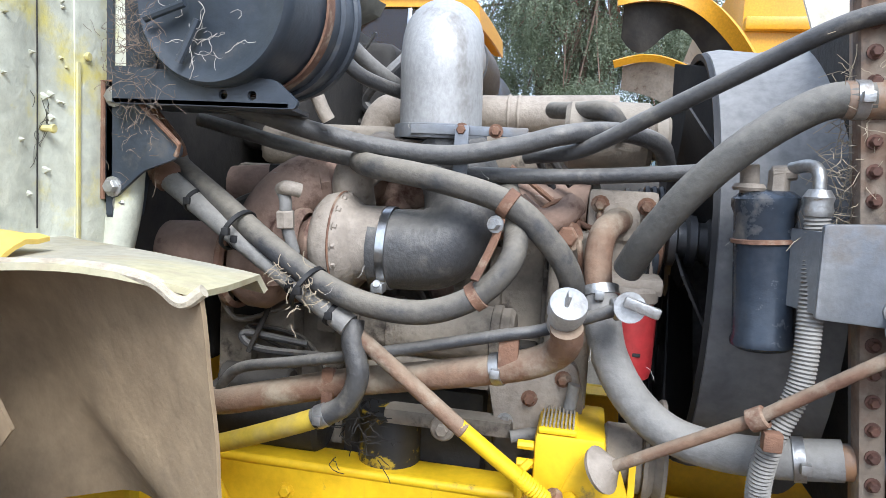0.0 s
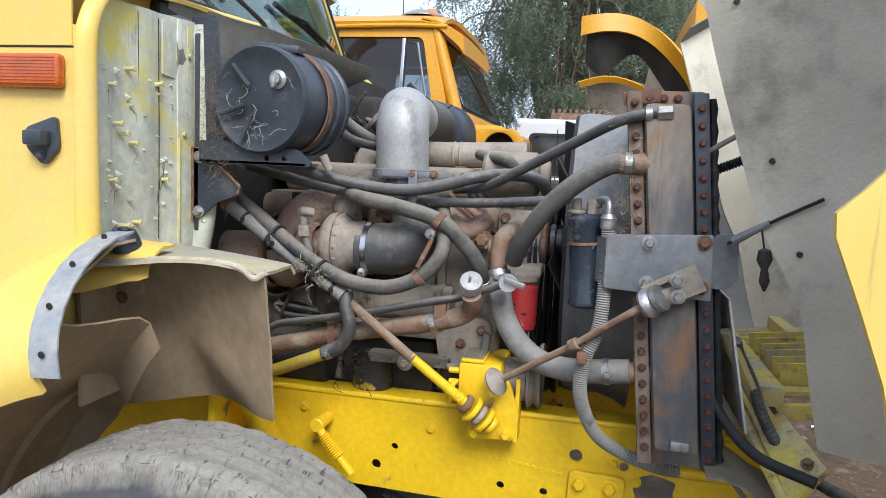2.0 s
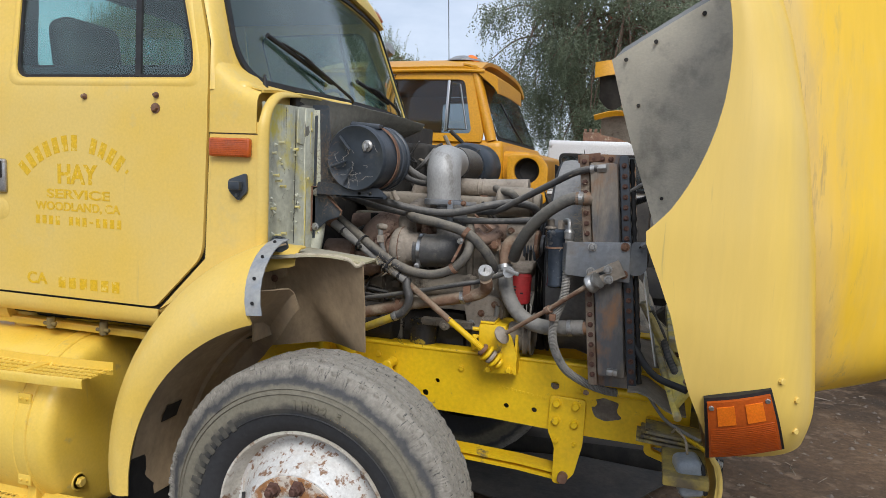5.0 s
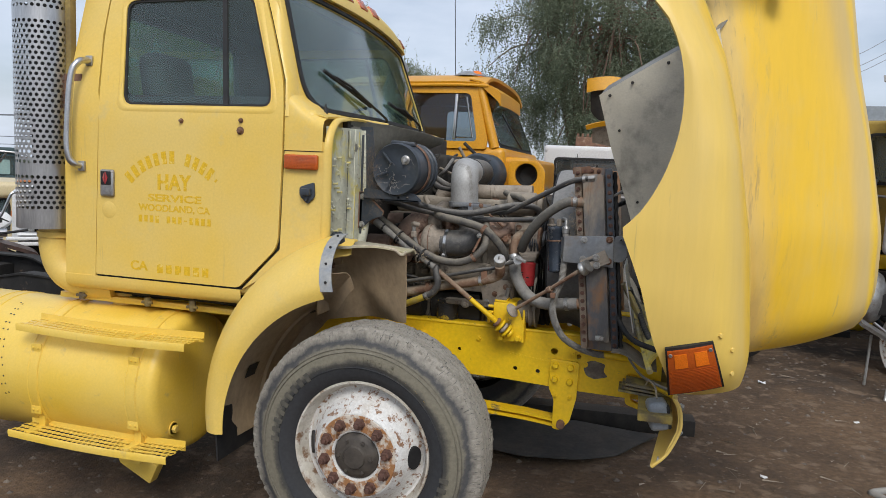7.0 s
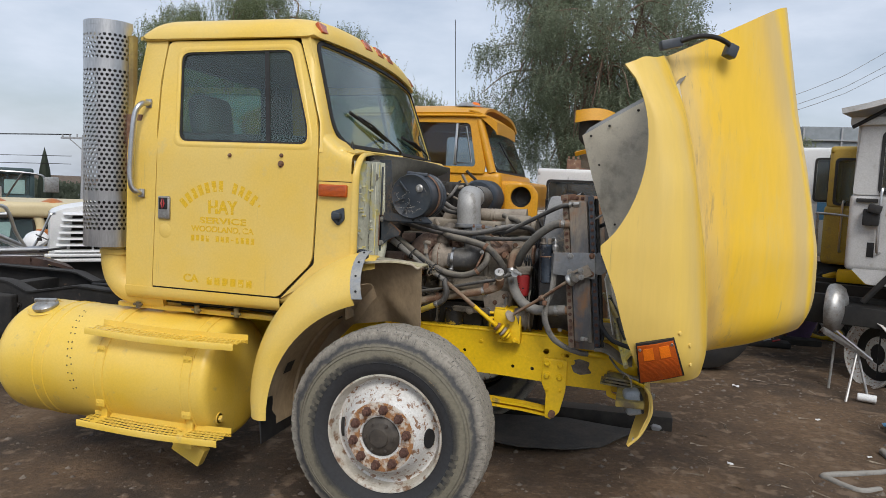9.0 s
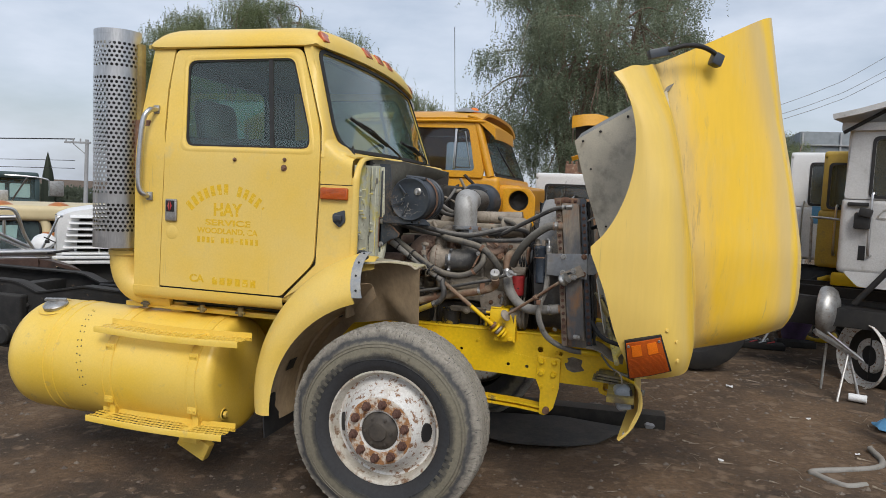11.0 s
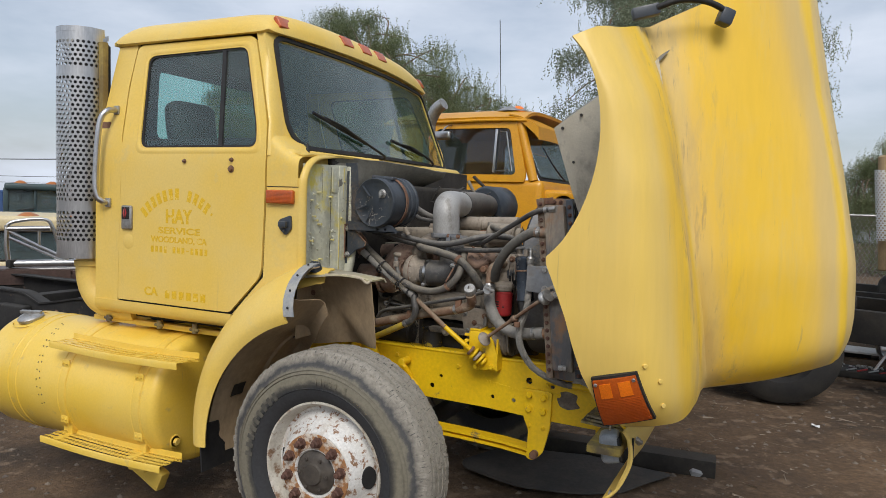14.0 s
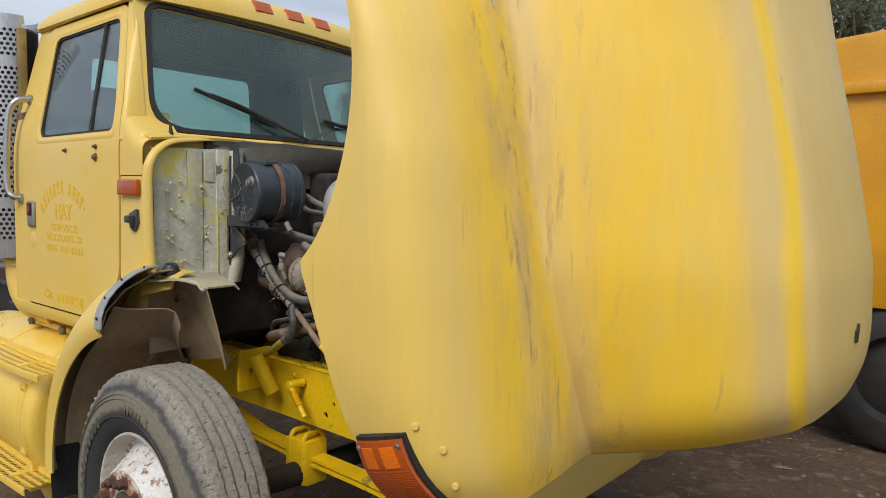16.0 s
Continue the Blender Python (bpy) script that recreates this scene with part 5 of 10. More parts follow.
    l.new(noisy(wide.outputs["Vector"], 16.0, 0.3, 0.7, 8.0), bp.inputs["Height"])
    l.new(bp.outputs["Normal"], b.inputs["Normal"])
    return m


def ragged(profile, origin, axis, seg, tear=0.004):
    """A turned skin whose rubber is torn and uneven."""
    bm = lathe(profile, origin, axis, seg)
    o = Vector(origin)
    for v in bm.verts:
        d = Vector((v.co.x - o.x, 0, v.co.z - o.z))
        r = d.length
        u = d.normalized()
        f = min(1.0, max(0.0, (r - .478) / .02))
        k = noise.noise((u.x * 34, v.co.y * 60, u.z * 34)) * .6 + noise.noise((u.x * 90, v.co.y * 25, u.z * 90)) * .5
        v.co += u * (tear * f * min(0.25, k)) + Vector((0, f * tear * .6 * noise.noise((u.x * 30 + 7, v.co.y * 90, u.z * 30)), 0))
    return bm


SIDEBAR = surface("dusty_raised_rubber", (.115, .106, .082), (.07, .066, .056), 20, (.4, .6), .85)
TYRE = tyre_rubber("worn_dusty_tyre_rubber")
BLACKWALL = surface("black_inner_sidewall", (0.034, 0.036, 0.038), (0.06, 0.059, 0.056), 7, (0.45, 0.68), 0.7, 0, 0.2, 90, (0.16, 0.14, 0.105), 8, (0.58, 0.78))
RIMRUST = surface("rust_and_white_rim", (0.36, 0.17, 0.065), (0.62, 0.55, 0.46), 22, (0.46, 0.56), 0.8, 0, 0.4, 80, (0.16, 0.075, 0.04), 30, (0.56, 0.66))
NUTRUST = surface("dark_rusty_nut", (0.115, 0.060, 0.045), (0.17, 0.085, 0.06), 40, (0.4, 0.65), 0.7, 0.3, 0.3, 90)
HUBGREASE = surface("greasy_hub", (0.085, 0.072, 0.058), (0.05, 0.042, 0.036), 18, (0.4, 0.65), 0.6, 0.1, 0.4, 70)
build_wheel(-0.456, 0.362, False, "front_wheel", "front wheel with worn tyre and white rim")
build_wheel(-0.456, far(0.362), True, "front_wheel", "")

# ---- frame rails, cross members, spring ----
def rail(y, s):
    def place(u, v, d):
        return (u, y + s * d, v)
    web = [(-2.15, 0.933), (-2.15, 0.685), (-1.2, 0.69), (-0.6, 0.690), (0.0, 0.680), (0.37, 0.662), (0.76, 0.655), (0.76, 0.933)]
    holes = [disc_loop(*h) for h in ((0.249, 0.838, .017), (0.058, 0.730, .011), (0.172, 0.728, .011), (-0.236, 0.797, .010), (-0.287, 0.740, .014), (0.37, 0.825, .012), (-1.4, .8, .02), (-1.8, .8, .02))]
    ob = part("frame_rail", sheet(web, place, 0.010, holes), BRIGHT, truck, "bright yellow steel frame rail with bolt holes")
    part("top_flange", sheet([(-2.15, 0), (0.76, 0), (0.76, 0.085), (-2.15, 0.085)], lambda u, v, d: (u, y + s * v, 0.925 + d), 0.010, bevel=0.003), BRIGHT, ob)
    rows = [[(x, y + s * v, z) for v in (0.0, 0.085)] for x, z in ((-2.15, .685), (-1.2, .69), (-0.6, .690), (0, .680), (.37, .662), (.76, .655))]
    part("bottom_flange", grid(rows, 0.010), BRIGHT, ob)
    part("rail_edge", tube([(-2.15, y + s * .006, .929), (-.7, y + s * .006, .929), (0.76, y + s * .006, .929)], .0095, 10), BRIGHT, ob)
    return ob


REARTOP = [(-6.2, .955), (-3.72, .955), (-3.64, .945), (-3.48, .888), (-3.33, .912), (-3.18, .940), (-3.06, .962), (-2.80, .952), (-2.16, .945)]
for y0, sgn in ((1.175, 1), (far(1.175), -1)):
    rear = part("rear_rail", sheet(REARTOP[::-1] + [(-6.2, .66), (-2.16, .66)], lambda u, v, d: (u, y0 + sgn * d, v), .010), DUSTYFRAME, truck, "black rear frame rail with a stepped top")
    part("top_flange", grid([[(x, y0 + sgn * w, z) for w in (-.012, .085)] for x, z in REARTOP], .012), DUSTYFRAME, rear)
    part("bottom_flange", box((-6.2, min(y0, y0 + sgn * .085), .65), (-2.16, max(y0, y0 + sgn * .085), .662), .003), DUSTYFRAME, rear)
    for x in (-2.5, -2.9, -3.3, -3.8):
        part("rail_hole", rod((x, y0 - .003 * sgn, .83), (x, y0 + .004 * sgn, .83), .022, 14), RUST, rear)
    for x in (-3.78, -3.70, -3.62, -3.56):
        part("rail_bolt", bolt((x, y0 - .002 * sgn, .78), (0, -sgn, 0), .018, .016), DUSTYFRAME, rear)
part("suspension_hanger", merge(box((-3.86, 1.10, .46), (-3.56, 1.17, .86), .02, 3), rod((-3.71, 1.06, .56), (-3.71, 1.20, .56), .075, 20)), DUSTYFRAME, truck)
for x in (-3.95, -2.75):
    part("rear_cross_member", box((x - .06, 1.19, .70), (x + .06, far(1.19), .88), .01), DUSTYFRAME, truck)
part("air_hose", tube([(-2.35, 1.30, .93), (-2.6, 1.45, .97), (-2.95, 1.52, .93), (-3.3, 1.60, .90)], .014, 8), SEAL, truck)
near_rail = rail(1.17, 1)
rail(far(1.17), -1)
part("cross_member", box((-0.1, 1.2, 0.70), (0.08, far(1.2), 0.78), 0.01), CHASSIS, truck)
part("cross_member", box((-1.9, 1.2, 0.72), (-1.7, far(1.2), 0.90), 0.01), CHASSIS, truck)
for u, v in ((-0.135, 0.862), (0.345, 0.83), (-0.50, 0.88), (0.40, 0.79)):
    part("rail_bolt", bolt((u, 1.170, v), (0, -1, 0), 0.011), BRIGHT, near_rail)
part("bare_patch", sheet(round_poly([(0.40, 0.80), (0.44, 0.815), (0.50, 0.80), (0.49, 0.765), (0.515, 0.74), (0.45, 0.722), (0.41, 0.735), (0.395, 0.77)], 0.012), lambda u, v, d: (u, 1.1695 - d, v), 0.0012), surface("bare_scraped_steel", (0.25, 0.21, 0.16), (0.15, 0.125, 0.10), 20, (.4, .6), .8, .2, .5, 90), near_rail)
side_bracket = part("rail_bracket", sheet(round_poly([(-0.86, 0.975), (-0.70, 0.985), (-0.69, 0.925), (-0.85, 0.915)], .01), lambda u, v, d: (u, 1.02 + d, v), .02, [disc_loop(-0.82, .95, .009)], bevel=.003), BRIGHT, truck, "yellow bracket on the rail with bolts")
part("bracket_wall", box((-0.70, 1.0, 0.80), (-0.68, 1.17, 0.985), .004), BRIGHT, side_bracket)
part("bracket_leg", rod((-0.62, 1.04, 0.97), (-0.57, 1.10, 0.80), .035, 12), BRIGHT, side_bracket)
for u in (-0.775, -0.74):
    part("bracket_bolt", bolt((u, 1.02, .95), (0, -1, 0), .011, .012), BRIGHT, side_bracket)
part("shock_link", merge(tube([(-0.425, 1.15, .855), (-0.425, 1.10, .862), (-0.415, 1.09, .84), (-0.36, 1.09, .775), (-0.33, 1.09, .74)], .012, 10), rod((-0.43, 1.16, .86), (-0.43, 1.08, .862), .02, 12)), BRIGHT, near_rail)
part("shock_spring", tube([(-0.412, 1.09, .838), (-0.365, 1.09, .782)], .017, 12, ribs=160, rib_depth=.25), BRIGHT, near_rail)
# stamped figures on the rail, as bars
for k in range(14):
    part("stamped_mark", box((0.02 + k * .017, 1.1685, 0.802 - .0022 * k), (0.029 + k * .017, 1.1702, 0.812 - .0022 * k), 0.0005), BRIGHT, near_rail)
# spring hanger plate
hang = part("spring_hanger", sheet(round_poly([(0.235, 0.805), (0.375, 0.800), (0.372, 0.62), (0.345, 0.50), (0.30, 0.455), (0.262, 0.46), (0.262, 0.60), (0.232, 0.66)], 0.015), lambda u, v, d: (u, 1.152 - 0.10 * max(0, (0.68 - v)) + d, v), 0.014, bevel=0.004), BRIGHT, truck, "yellow spring hanger bolted to the rail")
for u, v in ((0.262, 0.775), (0.337, 0.772), (0.262, 0.705), (0.335, 0.70)):
    part("hanger_bolt", bolt((u, 1.152 - 0.10 * max(0, (0.68 - v)), v), (0, -1, 0), 0.016, 0.018), BRIGHT, hang)
for u, v in ((0.268, 0.625), (0.34, 0.62)):
    part("hanger_bolt", bolt((u, 1.146, v), (0, -1, 0), 0.008, 0.012), BRIGHT, hang)
part("spring_pin", rod((0.305, 1.20, 0.49), (0.305, 1.10, 0.49), 0.020, 16), RUST, hang)
for k in range(2):
    part("leaf_spring", grid([[(x, y, z - .026 * k) for y in (1.165, 1.245)] for x, z in ((-1.05, .61), (-.8, .55), (-.456, .53), (-.1, .522), (.12, .512), (.295, .495))], 0.014), BRIGHT, truck, "yellow leaf spring")
part("axle_beam", tube([(-0.456, 0.55, 0.50), (-0.456, 0.9, 0.46), (-0.456, 1.2, 0.44), (-0.456, 1.86, 0.44), (-0.456, far(.9), .46), (-0.456, far(0.55), 0.50)], 0.055, 12), CHASSIS, truck)
part("spring_clip", box((-0.53, 1.14, 0.40), (-0.38, 1.26, 0.60), 0.01), BRIGHT, truck)
for x in (-0.50, -0.41):
    part("u_bolt", tube([(x, 1.15, 0.40), (x, 1.15, 0.60), (x, 1.205, 0.625), (x, 1.26, 0.60), (x, 1.26, 0.40)], 0.011, 8), BRIGHT, truck)
# front end: tow hook strap, lamp, bumper bracket
part("front_bracket", sheet(round_poly([(0.60, 0.775), (0.80, 0.745), (0.80, 0.62), (0.70, 0.60), (0.60, 0.63)], 0.02), lambda u, v, d: (u, 1.13 + d, v), 0.03, [round_poly([(0.625, 0.75), (0.78, 0.727), (0.78, 0.64), (0.70, 0.622), (0.625, 0.65)], 0.015)]), BRIGHT, truck)
part("front_beam", box((0.66, 0.70, 0.70), (0.80, far(0.70), 0.735), 0.008), surface("greasy_yellow_steel", (0.36, 0.27, 0.06), (0.14, 0.11, 0.06), 9, (.42, .6), .7, 0, .3, 50), truck)
def bumper_foot(y):
    """Height of the bumper's lower edge: low at both ends, higher between them."""
    e = min(1.0, (min(y, far(y)) - 0.745) / 0.42)
    return 0.495 + 0.115 * e


rows = []
for i in range(25):
    y = 0.745 + (far(0.745) - 0.745) * i / 24
    zb = bumper_foot(y)
    rows.append([(0.803, y, 0.800), (0.822, y, 0.770), (0.833, y, 0.72), (0.830, y, 0.66), (0.812 - .25 * max(0, .61 - zb), y, min(.60, zb + .045)), (0.795 - .55 * max(0, .61 - zb), y, zb)])
bumper = part("bumper", grid(rows, 0.009), YELLOW, truck, "bent pale yellow front bumper with a cut-out end")
part("bumper_edge", tube([(0.803, .742, .80), (0.824, .742, .77), (0.835, .742, .72), (0.832, .742, .66), (0.79, .742, .56), (0.733, .742, .495)], .007, 8), YELLOW, bumper)
part("bumper_stay", tube([(0.80, .80, .79), (0.74, .95, .775), (0.70, 1.10, .75)], .014, 8, flat=.5), BRIGHT, bumper)
for p in ((0.836, .86, .735), (0.838, .90, .715), (0.755, .755, .525)):
    part("bumper_bolt", bolt(p, (1, -.25, 0), .011, .014), STEEL, bumper)
# slot's dark opening put on as a black bar
part("bumper_slot", box((0.826, .79, .66), (0.836, .805, .76), .004), SEAL, bumper)
lampbox = part("fog_lamp", box((0.700, 0.735, 0.652), (0.785, 0.845, 0.775), .028, 4, turn=(0, -10, 8)), PLASTIC, truck, "grey plastic lamp housing")
part("lamp_rim", box((0.772, 0.742, 0.665), (0.790, 0.838, 0.768), .012, 3, turn=(0, -10, 8)), SEAL, lampbox)
part("lamp_wire", tube([(0.735, .80, .775), (0.725, .83, .815), (0.70, .90, .82), (0.69, .98, .78)], .004, 6), STRAW, lampbox)
for k in range(3):
    part("spring_plate", box((0.60 - .015 * k, 0.95, 0.765 - .016 * k), (0.79, 1.09, 0.776 - .016 * k), .003, turn=(0, 4, 0)), surface("greasy_spring_plate", (0.42, 0.33, 0.10), (0.20, 0.17, 0.12), 12, (.42, .6), .75, 0, .3, 60, (.06, .05, .04), 14, (.55, .66)), truck)
part("dusty_cable", tube([(0.60, 1.10, .87), (0.66, 1.0, .82), (0.72, .95, .80), (.78, .90, .79)], 0.006, 8), GREYHOSE, truck)

# ---- fuel tank, straps, perforated steps ----
TY, TZ, TR = 0.760, 0.589, 0.349
tank = part("fuel_tank", lathe([(0, 0), (0.18, .004), (0.265, 0.022), (0.315, 0.058), (0.34, .10), (TR, 0.145), (TR, 1.47), (TR - .006, 1.49), (TR - .022, 1.508), (TR - .05, 1.516), (0.20, 1.523), (0, 1.525)], (-3.015, TY, TZ), (1, 0, 0), 72), TANKPAINT, truck, "round yellow fuel tank with straps")
for x in (-2.655, -2.585):
    part("tank_weld", lathe([(TR - .002, -.006), (TR + .004, 0), (TR - .002, .006)], (x, TY, TZ), (1, 0, 0), 72), TANKPAINT, tank)
for x in (-2.19, -1.62):
    strap = part("tank_strap", lathe([(TR, -.032), (TR + .005, -.030), (TR + .005, .030), (TR, .032)], (x, TY, TZ), (1, 0, 0), 72), TANKPAINT, tank)
    for dx in (-.027, .027):
        part("strap_edge", lathe([(TR + .004, -.004), (TR + .008, 0), (TR + .004, .004)], (x + dx, TY, TZ), (1, 0, 0), 72), TANKPAINT, strap)
    for z in (0.440, 0.752):
        c = math.sqrt(TR ** 2 - (z - TZ) ** 2)
        part("strap_tab", box((x - .030, TY - c - .016, z - .020), (x + .030, TY - c - .006, z + .020), .003), TANKPAINT, strap)
        for dx in (-.014, .014):
            part("tab_rivet", bolt((x + dx, TY - c - .016, z), (0, -1, 0), .005, .006), TANKPAINT, strap)
cap = part("filler_cap", merge(lathe([(0.072, 0), (0.075, .018), (0.062, 0.030), (0.030, .036), (0, .036)], (-2.78, 0.640, 0.912), (0, -0.30, .95), 28), box((-2.845, .625, .948), (-2.715, .650, .966), .006, turn=(17, 0, 25))), STEEL, tank, "grey metal filler cap")
part("cap_ring", lathe([(.10, 0), (.105, .004), (.10, .008)], (-2.78, .642, .904), (0, -.30, .95), 32), TANKPAINT, tank)
part("tank_plug", merge(bolt((-1.494, 0.56, 0.40), (1, 0, 0), .02, .02), rod((-1.496, .56, .40), (-1.490, .56, .40), .036, 16)), TANKPAINT, tank)
random.seed(14)
for k in range(24):                                       # a dotted trail of dark flecks down the tank
    a = radians(112 + (k // 2) * 7.4 + random.uniform(-1, 1))
    x = -2.492 + .011 * (k // 2) + (.024 if k % 2 else 0) + random.uniform(-.004, .004)
    p = Vector((x, TY + (TR + .0012) * math.cos(a), TZ + (TR + .0012) * math.sin(a)))
    part("drip_fleck", lathe([(0, .001), (random.uniform(.0025, .0048), .0005), (.005, 0)], p, (0, math.cos(a), math.sin(a)), 7), DARKENGINE, tank)


def step(x0, x1, z, y_out, y_in, name):
    nu, nv = 32, 4
    du, dv = (x1 - x0) / (nu + .5), (y_in - y_out) / nv
    sag = lambda x: -0.012 * math.sin((x - x0) / (x1 - x0) * math.pi)
    top = perforated(nu, nv, du, dv, 0.0130, lambda u, v: (x0 + u, y_out + v, z + sag(x0 + u)))
    bmesh.ops.solidify(top, geom=top.faces[:], thickness=0.004)
    ob = part(name, top, TANKPAINT, tank, "perforated yellow tread step", smooth=False)
    part("step_lip", grid([[(x, y_out, z + sag(x) + .004), (x, y_out - .004, z + sag(x) - .004), (x, y_out - .002, z + sag(x) - .030)] for x in [x0 + (x1 - x0) * i / 16 for i in range(17)]], 0.004), TANKPAINT, ob)
    part("step_back", grid([[(x, y_in, z + sag(x) - .02), (x, y_in + .002, z + sag(x) + .028)] for x in [x0 + (x1 - x0) * i / 16 for i in range(17)]], 0.004), TANKPAINT, ob)
    for x in (-2.19, -1.62):
        part("step_bracket", merge(box((x - .02, y_out + .02, z - .032), (x + .02, y_in + .03, z - .004), .004), box((x - .02, y_in - .03, z - .10 if z > .6 else z - .01), (x + .02, y_in + .005, z - .01 if z > .6 else z + .10), .004)), TANKPAINT, ob)
    return ob


step(-2.265, -1.312, 0.872, 0.398, 0.545, "upper_step")
step(-2.278, -1.373, 0.352, 0.352, 0.492, "lower_step")
part("step_hanger", merge(box((-1.80, 0.56, 0.13), (-1.60, 0.62, 0.24), .01, turn=(0, 25, 0)), box((-1.72, .45, .24), (-1.60, .56, .34), .01)), TANKPAINT, tank)
# tubing and cushions between tank and cab
part("sill_rail", box((-2.30, 0.70, 0.955), (-1.25, 0.76, 0.985), .006), TANKPAINT, truck)
for k, x in enumerate((-2.12, -1.72, -1.46)):
    part("tank_fitting", merge(rod((x, 0.66, 0.965), (x, 0.66, 1.00 + .01 * (k % 3)), .016, 10), rod((x - .03, .655, .985), (x + .03, .655, .985), .008, 8)), surface("greasy_dark_yellow", (.22, .16, .05), (.10, .08, .05), 9, (.4, .6), .7), truck)
part("cab_mount", rod((-1.96, 0.80, 0.90), (-1.96, 0.80, 1.09), 0.07, 24), YELLOW, truck)
part("cab_mount", rod((-1.30, 0.95, 0.90), (-1.30, 0.95, 1.09), 0.07, 24), CHASSIS, truck)
part("under_cab_pipe", tube([(-2.3, .80, 1.02), (-1.9, .78, 1.0), (-1.5, .78, 1.01), (-1.2, .85, .98)], .022, 10), CHASSIS, truck)
part("cab_underfloor", box((-2.1, 0.72, 1.0), (-0.85, far(0.72), 1.07), .01), CHASSIS, truck)

# ---- exhaust stack with its perforated guard ----
SX, SY, SR = -2.327, 0.655, 0.140
stack = part("exhaust_pipe", merge(tube([(SX + .03, SY + .03, 1.34), (SX + .03, SY + .03, 1.22), (SX + .06, SY + .04, 1.12), (SX + .14, SY + .06, 1.06), (SX + .35, SY + .10, 1.04)], 0.085, 24)), YELLOW, truck, "yellow exhaust pipe behind a perforated guard")
# core coloured black, so that the guard's holes look dark
part("stack_core", rod((SX + .03, SY + .03, 1.33), (SX + .02, SY + .03, 2.56), 0.104, 32), CHASSIS, stack, "sooty dark stack inside the guard")
part("pipe_clamp", lathe([(.088, 0), (.094, .002), (.094, .03), (.088, .032)], (SX + .03, SY + .03, 1.275), (0, 0, 1), 32), YELLOW, stack)
GN, ROWS_UP = 26, 50


def guard_point(u, v):
    a = radians(75) + u / SR
    return (SX + SR * math.cos(a), SY + SR * math.sin(a), 1.345 + v)


du = SR * radians(292) / GN
dv = 1.255 / ROWS_UP
guard = perforated(GN, ROWS_UP, du, dv, 0.0092, guard_point, skip=lambda i, j: j in (0, 1, 2, 10, 11, 40, 41, 48, 49))
part("heat_guard", guard, STAINLESS, stack, "perforated stainless heat guard", smooth=True)
for z, h in ((1.325, .03), (2.59, .03)):
    part("guard_band", grid([[(SX + (SR + .001) * math.cos(a), SY + (SR + .001) * math.sin(a), z + k * h) for k in (0, 1)] for a in [radians(75 + 296 * i / 40) for i in range(41)]], 0.002), STAINLESS, stack)
part("guard_bracket", box((SX + .10, SY - .02, 1.75), (SX + .24, SY + .02, 2.1), .005), RUST, stack)
part("rear_post", box((SX + .12, SY - .01, 1.3), (SX + .17, SY + .03, 2.55), .008), surface("weathered_olive_yellow", (.34, .25, .07), (.20, .14, .05), 5, (.4, .6), .7), stack, "weathered yellow post behind the stack")
# seat and trim seen through the glass
seat = part("cab_seat", box((-1.95, 0.85, 1.25), (-1.45, 1.32, 1.45), .06, 4), SEATCLOTH, truck, "grey cloth cab seat")
part("seat_back", box((-1.98, 0.85, 1.40), (-1.82, 1.32, 2.02), .06, 4, turn=(0, -8, 0)), SEATCLOTH, seat)
part("head_rest", box((-2.0, 0.92, 2.00), (-1.86, 1.25, 2.26), .07, 4, turn=(0, -8, 0)), SEATCLOTH, seat)
seat2 = part("cab_seat", box((-1.95, 1.80, 1.25), (-1.45, 2.25, 1.45), .06, 4), SEATCLOTH, truck)
part("seat_back", box((-1.98, 1.80, 1.40), (-1.82, 2.25, 2.02), .06, 4, turn=(0, -8, 0)), SEATCLOTH, seat2)
part("dashboard", box((-1.10, 0.70, 1.55), (-0.84, far(0.70), 1.93), .05, 3), DARKIN, truck)
part("steering_wheel", lathe([(0.215, -.012), (0.228, 0), (0.215, .012), (0.202, 0)], (-1.28, 2.03, 1.92), (-0.75, 0, 0.66), 40, closed=True), SEAL, truck)

# ---- the tilted hood ----
# Columns from the arch edge over the fender, the valley and the flank to the ridge and the middle: knots of height, x, y.
def arc_edge():
    """The wheel-arch edge: straight below its corner, a hollow arc above."""
    knots = [(0.905, 0.775, 0.56), (0.95, 0.755, 0.495), (1.0, 0.737, 0.445), (1.1, 0.694, 0.405), (1.2, 0.663, 0.385), (1.3, 0.637, 0.370), (1.4, 0.598, 0.366), (1.515, 0.550, 0.362)]
    for k in range(1, 15):
        f = k / 14
        z = 1.515 + f * (2.325 - 1.515)
        x = 0.550 + (0.613 - 0.550) * f + 0.150 * (1 - (2 * f - 1) ** 2) ** 0.78
        knots.append((z, x, 0.362 + 0.024 * f))
    return knots


